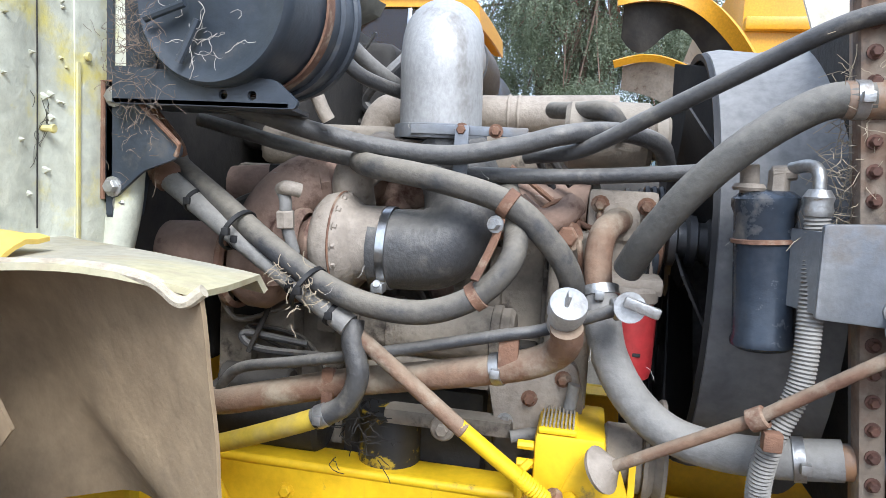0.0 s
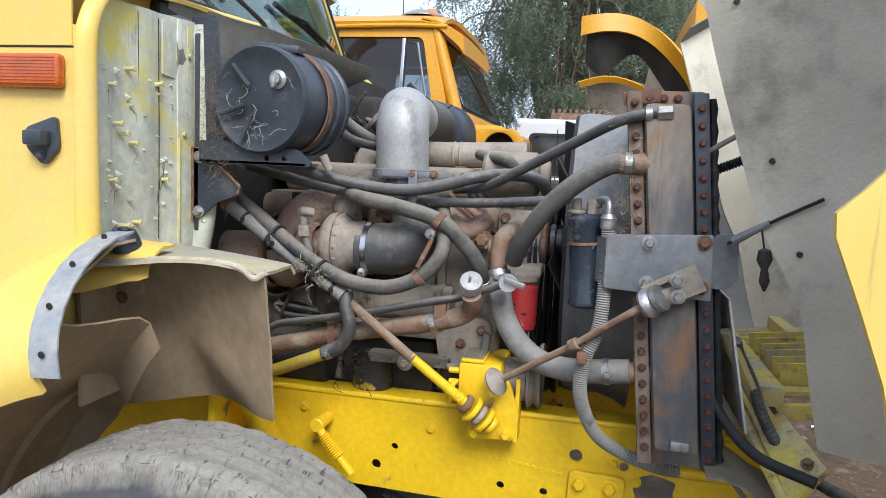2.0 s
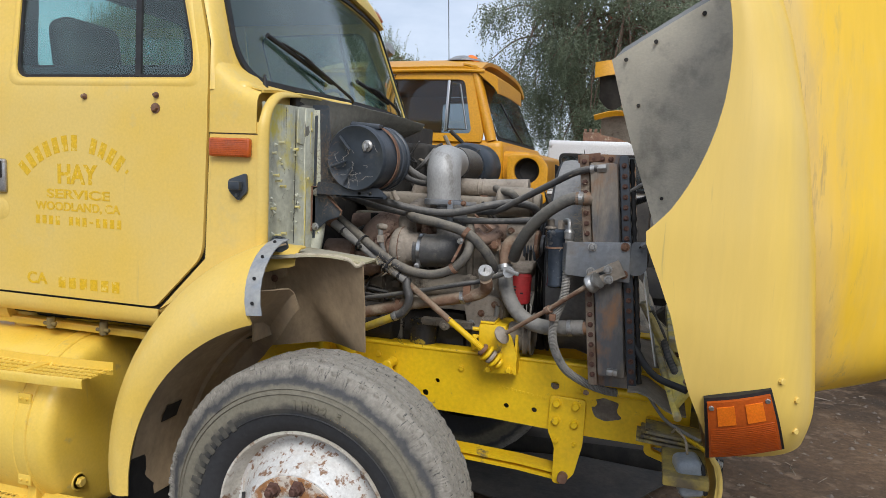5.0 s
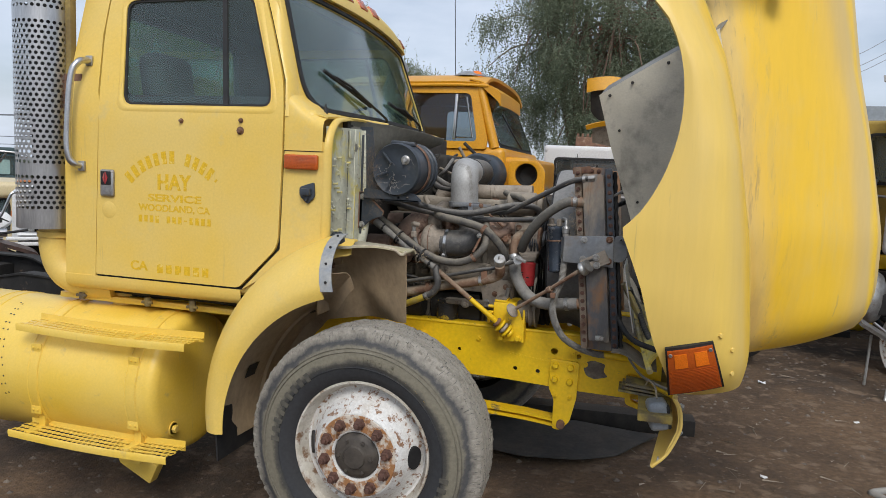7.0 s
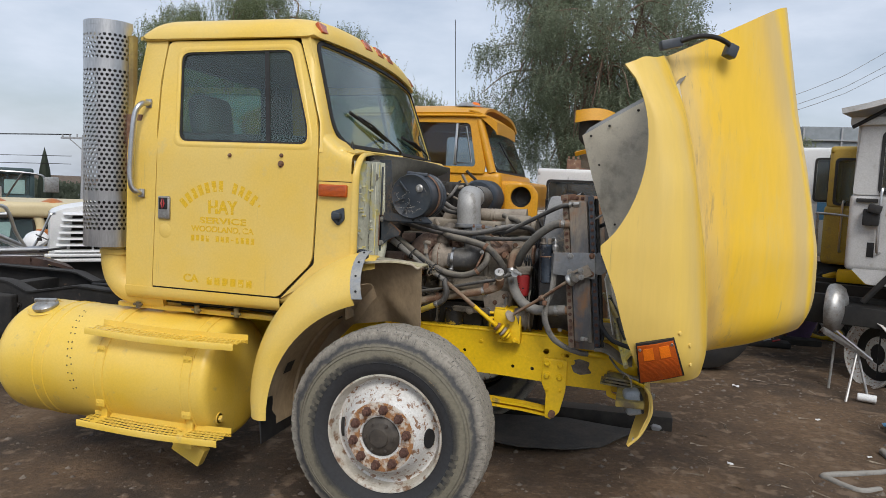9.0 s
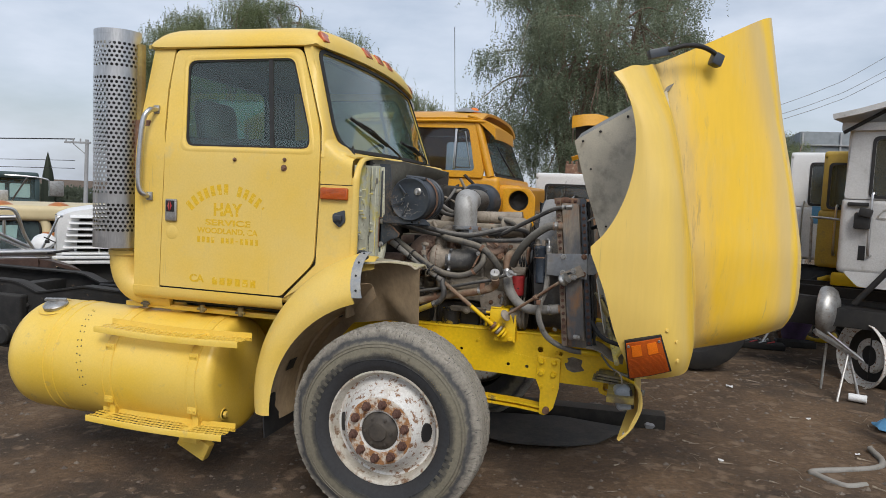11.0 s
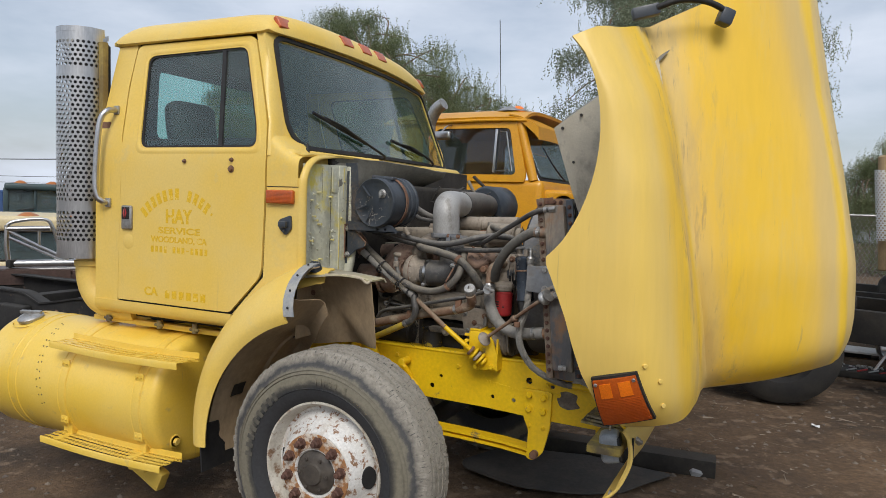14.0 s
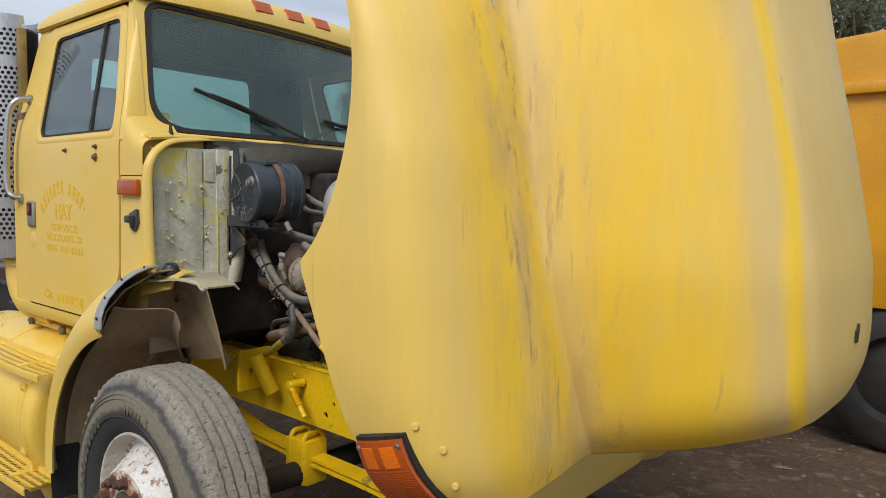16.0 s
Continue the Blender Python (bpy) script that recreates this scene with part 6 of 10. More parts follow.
HOODCOLS = [
    arc_edge(),
    [(0.89, 0.87, 0.55), (0.95, 0.865, 0.47), (1.05, 0.86, 0.415), (1.2, 0.84, 0.385), (1.5, 0.80, 0.365), (1.8, 0.81, 0.365), (2.1, 0.77, 0.380), (2.345, 0.655, 0.405)],
    [(0.90, 0.965, 0.57), (0.95, 0.965, 0.50), (1.05, 0.955, 0.445), (1.2, 0.94, 0.42), (1.5, 0.915, 0.405), (1.8, 0.89, 0.41), (2.1, 0.82, 0.430), (2.37, 0.695, 0.455)],
    [(0.91, 1.035, 0.66), (1.0, 1.04, 0.58), (1.1, 1.025, 0.55), (1.5, 0.985, 0.525), (1.8, 0.95, 0.53), (2.1, 0.88, 0.55), (2.39, 0.745, 0.575)],
    [(0.94, 1.065, 0.82), (1.0, 1.075, 0.77), (1.1, 1.068, 0.73), (1.5, 1.025, 0.68), (2.0, 0.935, 0.69), (2.2, 0.88, 0.70), (2.42, 0.778, 0.70)],
    [(0.965, 1.075, 0.97), (1.0, 1.085, 0.93), (1.1, 1.078, 0.90), (1.3, 1.062, 0.835), (1.5, 1.035, 0.79), (2.0, 0.942, 0.785), (2.2, 0.890, 0.780), (2.44, 0.80, 0.81)],
    [(0.975, 1.12, 1.01), (1.02, 1.135, 0.95), (1.1, 1.135, 0.915), (1.3, 1.120, 0.855), (1.5, 1.095, 0.82), (2.0, 1.00, 0.82), (2.2, 0.95, 0.82), (2.47, 0.86, 0.84)],
    [(1.02, 1.34, 1.09), (1.06, 1.36, 1.02), (1.15, 1.355, 0.97), (1.5, 1.325, 0.935), (2.0, 1.235, 0.945), (2.59, 1.09, 0.95)],
    [(1.08, 1.53, 1.18), (1.12, 1.55, 1.12), (1.2, 1.555, 1.08), (1.5, 1.535, 1.05), (1.9, 1.462, 1.065), (2.2, 1.40, 1.085), (2.70, 1.285, 1.06)],
    [(1.10, 1.575, 1.24), (1.15, 1.595, 1.19), (1.25, 1.60, 1.14), (1.5, 1.587, 1.105), (1.9, 1.515, 1.125), (2.2, 1.45, 1.15), (2.735, 1.355, 1.125)],
    [(1.11, 1.595, 1.31), (1.17, 1.620, 1.27), (1.27, 1.628, 1.22), (1.5, 1.618, 1.19), (1.9, 1.545, 1.205), (2.2, 1.48, 1.225), (2.745, 1.38, 1.21)],
    [(1.12, 1.61, 1.53), (1.18, 1.640, 1.53), (1.28, 1.652, 1.53), (1.5, 1.645, 1.53), (1.9, 1.575, 1.53), (2.2, 1.51, 1.53), (2.76, 1.405, 1.53)],
]


def hood_rows(inset=0.0, steps=46):
    """Rows of the hood from bottom to top across its whole width; inset moves it inwards."""
    half = []
    for knots in HOODCOLS:
        col = []
        for k in range(steps + 1):
            f = k / steps
            z = knots[0][0] + (knots[-1][0] - knots[0][0]) * f
            x, y = lerp_knots(knots, z)
            col.append(Vector((x, y, z)))
        half.append(col)
    # soften each column but for its ends, keeping the arch corner crisp
    for c, col in enumerate(half):
        for _ in range(2 if c else 0):
            col[1:-1] = [(a + b * 2 + d) / 4 for a, b, d in zip(col, col[1:], col[2:])]
    rows = []
    for k in range(steps + 1):
        keys = [c[k] for c in half]
        row = []
        for i in range(len(keys) - 1):
            p, q = keys[i], keys[i + 1]
            a = keys[i - 1] if i > 0 else p * 2 - q
            d = keys[i + 2] if i + 2 < len(keys) else Vector((q.x - .01, 2 * MID - p.y, p.z))
            n = 4
            for t in [j / n for j in range(n)]:
                row.append(0.5 * (2 * p + (q - a) * t + (2 * a - 5 * p + 4 * q - d) * t * t + (3 * p - a - 3 * q + d) * t ** 3))
        row.append(keys[-1])
        rows.append(row)
    if inset:                                             # move each point inwards along the skin's own normal
        moved = []
        for k, row in enumerate(rows):
            up, down = rows[min(k + 1, steps)], rows[max(k - 1, 0)]
            out_row = []
            for i, v in enumerate(row):
                n = (row[min(i + 1, len(row) - 1)] - row[max(i - 1, 0)]).cross(up[i] - down[i]).normalized()
                if n.x - n.y < 0:
                    n = -n
                out_row.append(v - n * inset)
            moved.append(out_row)
        rows = moved
    return [row + [Vector((v.x, far(v.y), v.z)) for v in reversed(row[:-1])] for row in rows]


hr = hood_rows()
hood = part("hood", grid(hr), HOODPAINT, truck, "tilted faded yellow hood with streaked paint")
mid_row = min(hr, key=lambda r: abs(r[len(r) // 4].z - 1.8))
across = hood.data.attributes.new("across", "FLOAT", "POINT")
across.data.foreach_set("value", [abs(p.y - MID) for p in mid_row] * len(hr))
part("hood_inside", grid(hood_rows(0.012)), PALELINER, hood, "bare pale fibreglass inside of the hood")
inner = hood_rows(0.012)
# rolled edges between outer and inner skins
part("hood_edge", merge(grid([hr[-1], inner[-1]]), grid([hr[0], inner[0]]), grid([[r[0] for r in hr], [r[0] for r in inner]]), grid([[r[-1] for r in hr], [r[-1] for r in inner]])), YELLOW, hood)
# bottom return of the nose, turned under
under = [[p + (Vector((p.x - 0.10, MID + (p.y - MID) * 0.93, p.z - .015)) - p) * f + Vector((0, 0, -.012 * math.sin(f * math.pi))) for p in hr[0][4:-4]] for f in (0, .3, .6, 1)]
part("nose_return", grid(under, 0.006), YELLOW, hood)

# splash panels inside, one for each wheel arch
for s in (0, 1):
    k = (lambda y: far(y)) if s else (lambda y: y)
    left = [(0.405, 0.905, 2.055), (0.47, 0.945, 1.83), (0.552, 0.962, 1.589), (0.60, 0.935, 1.45), (0.67, 0.905, 1.31), (0.705, 0.92, 1.16), (0.745, 0.95, 1.01)]
    right = [(0.86, 0.76, 2.30), (0.93, 0.735, 1.98), (0.985, 0.73, 1.70), (1.005, 0.745, 1.50), (1.02, 0.78, 1.32), (1.02, 0.82, 1.16), (1.00, 0.86, 1.02)]
    if s:
        left = [(x + .10, y, z) for x, y, z in left]
    L_, R_ = spline([Vector(p) for p in left], 4), spline([Vector(p) for p in right], 4)
    rows = []
    for i in range(11):
        f = i / 10
        rows.append([Vector(p).lerp(Vector(q), f) + Vector((0, -.03 * math.sin(f * 3.1) + .006 * noise.noise((f * 4, p[2] * 5, 2)), 0)) for p, q in zip(L_, R_)])
    rows = [[(p.x, k(p.y), p.z) for p in r] for r in rows]
    sp = part("splash_panel", grid(rows, 0.005), GREYLINER, hood, "grey splash panel bolted inside the hood" if not s else "")
    for i in (1, 3, 6, 9):
        p = Vector(rows[i][0])
        part("panel_rivet", rod(p + Vector((0, -.01 if not s else .01, -.03)), p + Vector((0, -.004 if not s else .004, -.03)), 0.007, 8), DARKENGINE, sp)
    for j in (3, 8, 13):
        p = Vector(rows[1][j])
        part("panel_rivet", rod(p + Vector((0, -.012 if not s else .012, 0)), p + Vector((0, -.004 if not s else .004, 0)), 0.006, 8), DARKENGINE, sp)
    part("panel_flange", grid([[Vector(r[0]) + Vector((0, 0, -.004)), Vector(r[0]) + Vector((.03, .05 if not s else -.05, .045))] for r in rows], 0.004), surface("rubber_flange", (.20, .20, .19), (.27, .27, .25), 6, (.4, .6), .8), sp)

# turn signal in the fender corner
def fender_at(x, z):
    best = min((abs(p.x - x) + abs(p.z - z), p) for r in hr[:16] for p in r[:14])[1]
    return best


P00, P10, P01, P11 = Vector((0.768, 0.520, 0.885)), Vector((0.955, 0.492, 0.950)), Vector((0.740, 0.402, 1.085)), Vector((0.897, 0.402, 1.128))


def sig(u, v, d):
    p = (P00 * (1 - u) + P10 * u) * (1 - v) + (P01 * (1 - u) + P11 * u) * v
    p = p + Vector((0, -0.022 * math.sin(v * math.pi) - 0.012 * math.sin(u * math.pi), 0))
    return p + Vector((0.05, -0.9, -0.25)).normalized() * d


def sig_patch(u0, u1, v0, v1, d0, d1, n=6):
    top = [[sig(u0 + (u1 - u0) * i / n, v0 + (v1 - v0) * j / n, d1) for i in range(n + 1)] for j in range(n + 1)]
    bm = grid(top)
    low = [[sig(u0 + (u1 - u0) * i / n, v0 + (v1 - v0) * j / n, d0) for i in range(n + 1)] for j in range(n + 1)]
    ring = lambda g: g[0] + [r[-1] for r in g[1:]] + g[-1][-2::-1] + [r[0] for r in g[-2:0:-1]]
    return merge(bm, grid([ring(top), ring(low)], close_u=True))


signal = part("turn_signal", sig_patch(-.02, 1.02, -.02, 1.02, -.02, .006), SEAL, hood, "amber and clear front turn signal lamp")
part("signal_lens", sig_patch(.02, .98, .03, .97, .0, .016), AMBER, signal, "deep amber ribbed lens")
for u0, u1 in ((.16, .42), (.58, .84)):
    part("signal_reflector", sig_patch(u0, u1, .62, .90, .014, .0185, 2), AMBERHOT, signal, "bright orange reflector window")
for k in range(16):
    v = .06 + k * .033
    part("lens_rib", sig_patch(.05, .95, v, v + .010, .014, .0175, 3), AMBER, signal)
for u in (.08, .92):
    part("lens_screw", rod(sig(u, .90, .014), sig(u, .90, .020), 0.007, 10), STEEL, signal)
for x, z in ((0.93, 1.15), (0.98, 1.10), (0.99, 1.0)):
    p = fender_at(x, z)
    part("hood_screw", rod(p + Vector((-.01, .01, 0)), p + Vector((.004, -.006, 0)), 0.009, 8), YELLOW, hood)
# latch pull at the upper edge
lp = part("hood_latch", box((0.755, 0.70, 2.455), (0.86, 0.745, 2.50), .008, turn=(0, -14, 20)), BLACKMETAL, hood, "black rubber hood latch with its cable")
part("latch_strap", tube([(0.85, 0.72, 2.49), (0.93, 0.735, 2.515), (1.01, 0.79, 2.52), (1.07, 0.83, 2.50), (1.09, .85, 2.478)], 0.012, 10), SEAL, lp)
part("latch_anchor", box((1.06, 0.83, 2.435), (1.115, 0.885, 2.50), .012, turn=(0, 20, 30)), BLACKMETAL, lp)
# grille frame lying under the nose, seen from behind
PALEYELLOW = surface("dust_paled_yellow", (.78, .62, .14), (.54, .48, .33), 7, (.42, .60), .7, 0, .2, 60, (.13, .115, .09), 11, (.56, .68), detail=8)
gr = part("grille_frame", merge(box((0.66, 1.14, 1.03), (0.72, far(1.14), 1.08), .006), box((1.33, 1.18, 1.135), (1.38, far(1.18), 1.18), .006), box((0.70, 1.15, 1.04), (1.36, 1.17, 1.075), .003, turn=(0, -7.5, 0))), PALEYELLOW, hood, "dusty pale yellow grille frame")
def gp(f, y):
    return Vector((0.69 + 0.66 * f, y, 1.055 + 0.09 * f))


for k in range(12):
    y = 1.19 + k * 0.062
    part("grille_bar", tube([gp(0, y), gp(.5, y) + Vector((0, 0, -.01)), gp(1, y)], 0.012, 6, flat=1.1), PALEYELLOW, gr)
for f in (.25, .5, .75):
    part("grille_rail", box((0.69 + .66 * f - .02, 1.17, 1.055 + .09 * f), (0.69 + .66 * f + .02, far(1.17), 1.055 + .09 * f + .04), .004), PALEYELLOW, gr)
side = [[Vector((0.609, 1.42, 1.106)).lerp(Vector((0.693, .90, .901)), f) + (Vector((0.695, 1.42, 1.042)).lerp(Vector((0.749, .90, .989)), f) - Vector((0.609, 1.42, 1.106)).lerp(Vector((0.693, .90, .901)), f)) * g
         + Vector((0, 0, .006 * noise.noise((f * 7, g * 3, 2)))) for g in (0, .33, .66, 1)] for f in [k / 12 for k in range(13)]]
plate_ = part("grille_side_plate", grid(side, 0.012), PALEYELLOW, gr, "pale chalky side plate of the grille")
for f in (.1, .5, .93):
    p = side[round(f * 12)][2]
    part("plate_bolt", bolt(p + Vector((0, -.004, .008)), (-.2, -.4, .9), .010, .010), RUST, plate_)
part("grille_side_rail", rod((0.60, 1.36, 1.06), (0.70, 0.86, 0.87), 0.014, 8), PALEYELLOW, gr)
for k in range(6):
    y = 1.22 + k * .07
    part("grille_slat", box((0.72, y - .004, 1.075), (0.98, y + .004, 1.135), .002, turn=(0, -7.5, 0)), PALEYELLOW, gr)
# torn notch low on the nose, its shade laid on as a black patch
part("nose_notch", sheet(round_poly([(1.435, 1.305), (1.453, 1.310), (1.468, 1.350), (1.460, 1.360), (1.447, 1.340), (1.438, 1.343)], .003), lambda u, v, d: (1.648 + d, u, v), .006), SEAL, hood, "small broken notch in the nose")

# ---- engine ----
engine = part("engine_block", merge(box((-0.74, 1.34, 0.84), (0.0, 1.78, 1.36), .02, 2)), DUSTYCAST, truck, "dust-covered diesel engine block")
sub = lambda name, bm, mat, label="", smooth=True: part(name, bm, mat, engine, label, smooth)
sub("oil_pan", box((-0.72, 1.36, 0.62), (-0.06, 1.74, 0.86), .04, 3), DARKENGINE)
sub("cylinder_head", box((-0.72, 1.37, 1.36), (0.02, 1.74, 1.47), .012), DUSTYCAST)
sub("rocker_cover", box((-0.70, 1.42, 1.47), (-0.36, 1.70, 1.56), .03, 3), DUSTYCAST)
sub("rocker_cover", box((-0.33, 1.42, 1.47), (0.0, 1.70, 1.56), .03, 3), DUSTYCAST)
for k in range(9):
    x = -0.68 + k * 0.083
    sub("head_bolt", bolt((x, 1.366, 1.43), (0, -1, 0), .011, .014), DUSTYCAST)
    sub("port_boss", lathe([(.034, 0), (.034, .02), (.026, .035), (.012, .036), (0, .03)], (x + .03, 1.37, 1.385), (0, -1, 0.1), 16), DUSTYCAST)
for k in range(7):
    x = -0.66 + k * 0.10
    sub("block_rib", box((x - .012, 1.315, 0.92), (x + .012, 1.345, 1.34), .006), DUSTYCAST)
    sub("block_plug", lathe([(.026, 0), (.026, .008), (.018, .010), (.016, .004), (0, .004)], (x + .05, 1.342, 1.00), (0, -1, 0), 18), DUSTYCAST)
sub("side_cover", box((-0.43, 1.27, 0.88), (-0.16, 1.35, 1.07), .012), DARKENGINE)
sub("injection_pump", merge(box((-0.40, 1.22, 1.09), (-0.12, 1.34, 1.14), .012), rod((-0.42, 1.25, 1.185), (-0.11, 1.25, 1.185), 0.052, 24)), DUSTYCAST, "dusty oil cooler casing")
for x in (-0.40, -0.335, -0.15):
    sub("cooler_band", lathe([(.0525, 0), (.056, .002), (.056, .016), (.0525, .018)], (x, 1.25, 1.185), (1, 0, 0), 24), DUSTYCAST)
sub("starter", merge(rod((-0.70, 1.26, 0.985), (-0.46, 1.26, 0.985), 0.060, 24), rod((-0.66, 1.23, 1.06), (-0.52, 1.23, 1.06), 0.030, 16)), DARKENGINE)
sub("oil_drum", merge(rod((-0.33, 1.25, 0.80), (-0.33, 1.25, 1.035), 0.057, 28), lathe([(.057, 0), (.060, .003), (.060, .010), (.057, .013)], (-.33, 1.25, 1.022), (0, 0, 1), 28)), surface("black_and_yellow_can", (.020, .020, .021), (.035, .033, .03), 9, (.4, .6), .55, 0, .1, 60, (.38, .27, .02), 13, (.585, .62)), "dark oil filter canister")
sub("gear_cover", box((-0.06, 1.24, 0.95), (0.02, 1.60, 1.38), .02, 3), DUSTYCAST)
rows = round_poly([(-0.16, 1.17), (0.0, 1.16), (0.02, 1.08), (-0.01, 1.02), (-0.13, 1.02)], .02)
sub("pump_flange", sheet(rows, lambda u, v, d: (u, 1.215 + d, v), 0.03, bevel=.004), TURBO)
for u, v in ((-0.13, 1.135), (-0.02, 1.13), (-0.115, 1.045), (-0.03, 1.045), (-0.075, 1.09)):
    sub("flange_bolt", bolt((u, 1.215, v), (0, -1, 0), .010, .012), RUST if u > -.1 else STEEL)
sub("drain_elbow", tube([(0.0, 1.19, 1.13), (-0.01, 1.19, 1.075), (-0.04, 1.19, 1.045), (-0.10, 1.18, 1.03)], .011, 10), GREYHOSE)
sub("vernier_lug", merge(rod((-0.215, 1.20, 1.035), (-0.215, 1.16, 1.035), .022, 20), rod((-.215, 1.162, 1.035), (-.215, 1.150, 1.035), .011, 6), box((-0.33, 1.19, 1.02), (-0.10, 1.24, 1.05), .01)), DUSTYCAST)
# turbocharger
turbo = part("turbocharger", lathe([(0.0, 0), (0.045, 0), (0.068, .004), (0.081, .018), (0.0855, .036), (0.082, .054), (0.073, .066), (0.066, .072), (0.064, .080), (0.064, .118), (0, .118)], (-0.446, 1.16, 1.342), (1, 0, 0.02), 48), TURBO, truck, "dusty cast turbocharger on the engine")
part("volute", tube([(-0.408, 1.155, 1.272), (-0.408, 1.235, 1.29), (-0.408, 1.25, 1.37), (-0.405, 1.20, 1.44), (-0.40, 1.24, 1.475), (-0.395, 1.34, 1.50)], (0.026, 0.044), 18), TURBO, turbo)
part("cover_seam", lathe([(.0855, -.002), (.0872, 0), (.0855, .002)], (-0.402, 1.16, 1.343), (1, 0, .02), 48), RUST, turbo)
for k in range(16):
    a = k * math.pi / 8
    part("housing_bolt", bolt((-0.398, 1.16 + .080 * math.cos(a), 1.343 + .080 * math.sin(a)), (1, 0, 0), .005, .007), TURBO, turbo)
part("bearing_housing", merge(lathe([(.038, 0), (.046, .01), (.034, .03), (.034, .05), (.05, .07), (0.05, .085)], (-0.53, 1.17, 1.338), (1, 0, 0), 24),
                              lathe([(.056, 0), (.058, .004), (.058, .016), (.05, .02)], (-0.492, 1.17, 1.338), (1, 0, 0), 24)), EXHAUST, turbo)
part("turbine_housing", merge(lathe([(0, 0), (.050, 0), (.072, .010), (.083, .03), (.084, .06), (.070, .082), (.05, .09), (0, .09)], (-0.618, 1.205, 1.290), (1, 0, 0), 36),
                              tube([(-0.565, 1.195, 1.255), (-0.568, 1.195, 1.32), (-0.548, 1.20, 1.385), (-0.503, 1.215, 1.432), (-0.45, 1.25, 1.448), (-0.41, 1.34, 1.45)], (.060, .050), 26)), EXHAUST, turbo, "heat-stained turbine housing")
part("turbine_flange", lathe([(.05, -.012), (.064, -.010), (.064, .006), (.05, .010)], (-0.474, 1.232, 1.443), (.85, .45, .2), 6), EXHAUST, turbo)
part("vee_band", lathe([(.078, 0), (.088, .004), (.088, .014), (.078, .018)], (-0.628, 1.205, 1.290), (1, 0, 0), 40), RUST, turbo)
part("exhaust_outlet", tube([(-0.63, 1.205, 1.298), (-0.71, 1.21, 1.300), (-0.79, 1.22, 1.295), (-0.87, 1.23, 1.285)], 0.056, 28), EXHAUST, turbo, "rust-brown exhaust outlet pipe")
part("oil_feed", tube([(-0.484, 1.085, 1.425), (-0.474, 1.075, 1.41), (-0.474, 1.08, 1.375), (-0.463, 1.09, 1.325)], .010, 12), GREYHOSE, turbo)
part("oil_elbow", tube([(-.486, 1.085, 1.428), (-.468, 1.068, 1.432), (-.452, 1.08, 1.428)], .012, 10), TURBO, turbo)
part("oil_union", rod((-0.475, 1.077, 1.395), (-0.474, 1.079, 1.366), .015, 6), TURBO, turbo)
part("manifold", tube([(-0.70, 1.33, 1.42), (-0.45, 1.34, 1.44), (-0.2, 1.34, 1.43), (0.0, 1.33, 1.42)], 0.042, 16), EXHAUST, truck, "rusty exhaust manifold")
for k in range(5):
    part("manifold_branch", tube([(-0.64 + k * .14, 1.40, 1.37), (-0.64 + k * .14, 1.345, 1.40), (-0.63 + k * .14, 1.335, 1.43)], .034, 14), EXHAUST, truck)
# intake: rubber sleeve, aluminium elbow, cross-over pipe
sleeve = part("intake_sleeve", tube([(-0.345, 1.16, 1.338), (-0.29, 1.16, 1.338), (-0.238, 1.165, 1.345), (-0.205, 1.185, 1.385), (-0.215, 1.21, 1.455), (-0.25, 1.222, 1.52)], 0.0675, 28), HOSE, truck, "dusty black rubber intake sleeve")
part("hose_clamp", lathe([(.0685, 0), (.0705, .001), (.0705, .015), (.0685, .016)], (-0.328, 1.16, 1.338), (1, 0, 0), 40), CHROME, sleeve)
part("clamp_screw", merge(rod((-0.320, 1.085, 1.288), (-0.320, 1.11, 1.272), .007, 10), box((-.330, 1.085, 1.272), (-.310, 1.11, 1.288), .003)), STEEL, sleeve)
elbow = part("intake_elbow", tube([(-0.258, 1.222, 1.53), (-0.260, 1.222, 1.60), (-0.262, 1.222, 1.655), (-0.266, 1.245, 1.692), (-0.275, 1.29, 1.703), (-0.29, 1.38, 1.703), (-0.30, 1.50, 1.70)], 0.0705, 32, steps=10), ALU, truck, "dull aluminium intake elbow")
part("elbow_flange", lathe([(.0705, 0), (.079, .0), (.080, .004), (.080, .022), (.0705, .024)], (-0.258, 1.222, 1.525), (0, 0, 1), 40), BLUEPLATE, elbow)
part("elbow_strap", merge(box((-0.215, 1.128, 1.455), (-0.192, 1.135, 1.545), .002), box((-0.29, 1.138, 1.53), (-0.10, 1.146, 1.545), .002)), BLUEPLATE, elbow)
for x in (-0.205, -0.15):
    part("flange_bolt", bolt((x, 1.136, 1.538), (0, -1, 0), .008, .010), RUST, elbow)
cross = part("crossover_pipe", tube([(-0.46, 1.50, 1.50), (-0.462, 1.50, 1.545), (-0.445, 1.50, 1.585), (-0.40, 1.50, 1.598), (-0.2, 1.50, 1.598), (-0.05, 1.50, 1.603), (0.045, 1.50, 1.606)], 0.0385, 22), TURBO, truck, "dusty cross-over air pipe")
for x in (-0.175, -0.155):
    part("pipe_bead", lathe([(.0385, -.004), (.041, 0), (.0385, .004)], (x, 1.50, 1.599), (1, 0, 0.01), 28), TURBO, cross)
part("pipe_stay", box((-0.165, 1.46, 1.52), (-0.13, 1.47, 1.565), .003), RUST, cross)
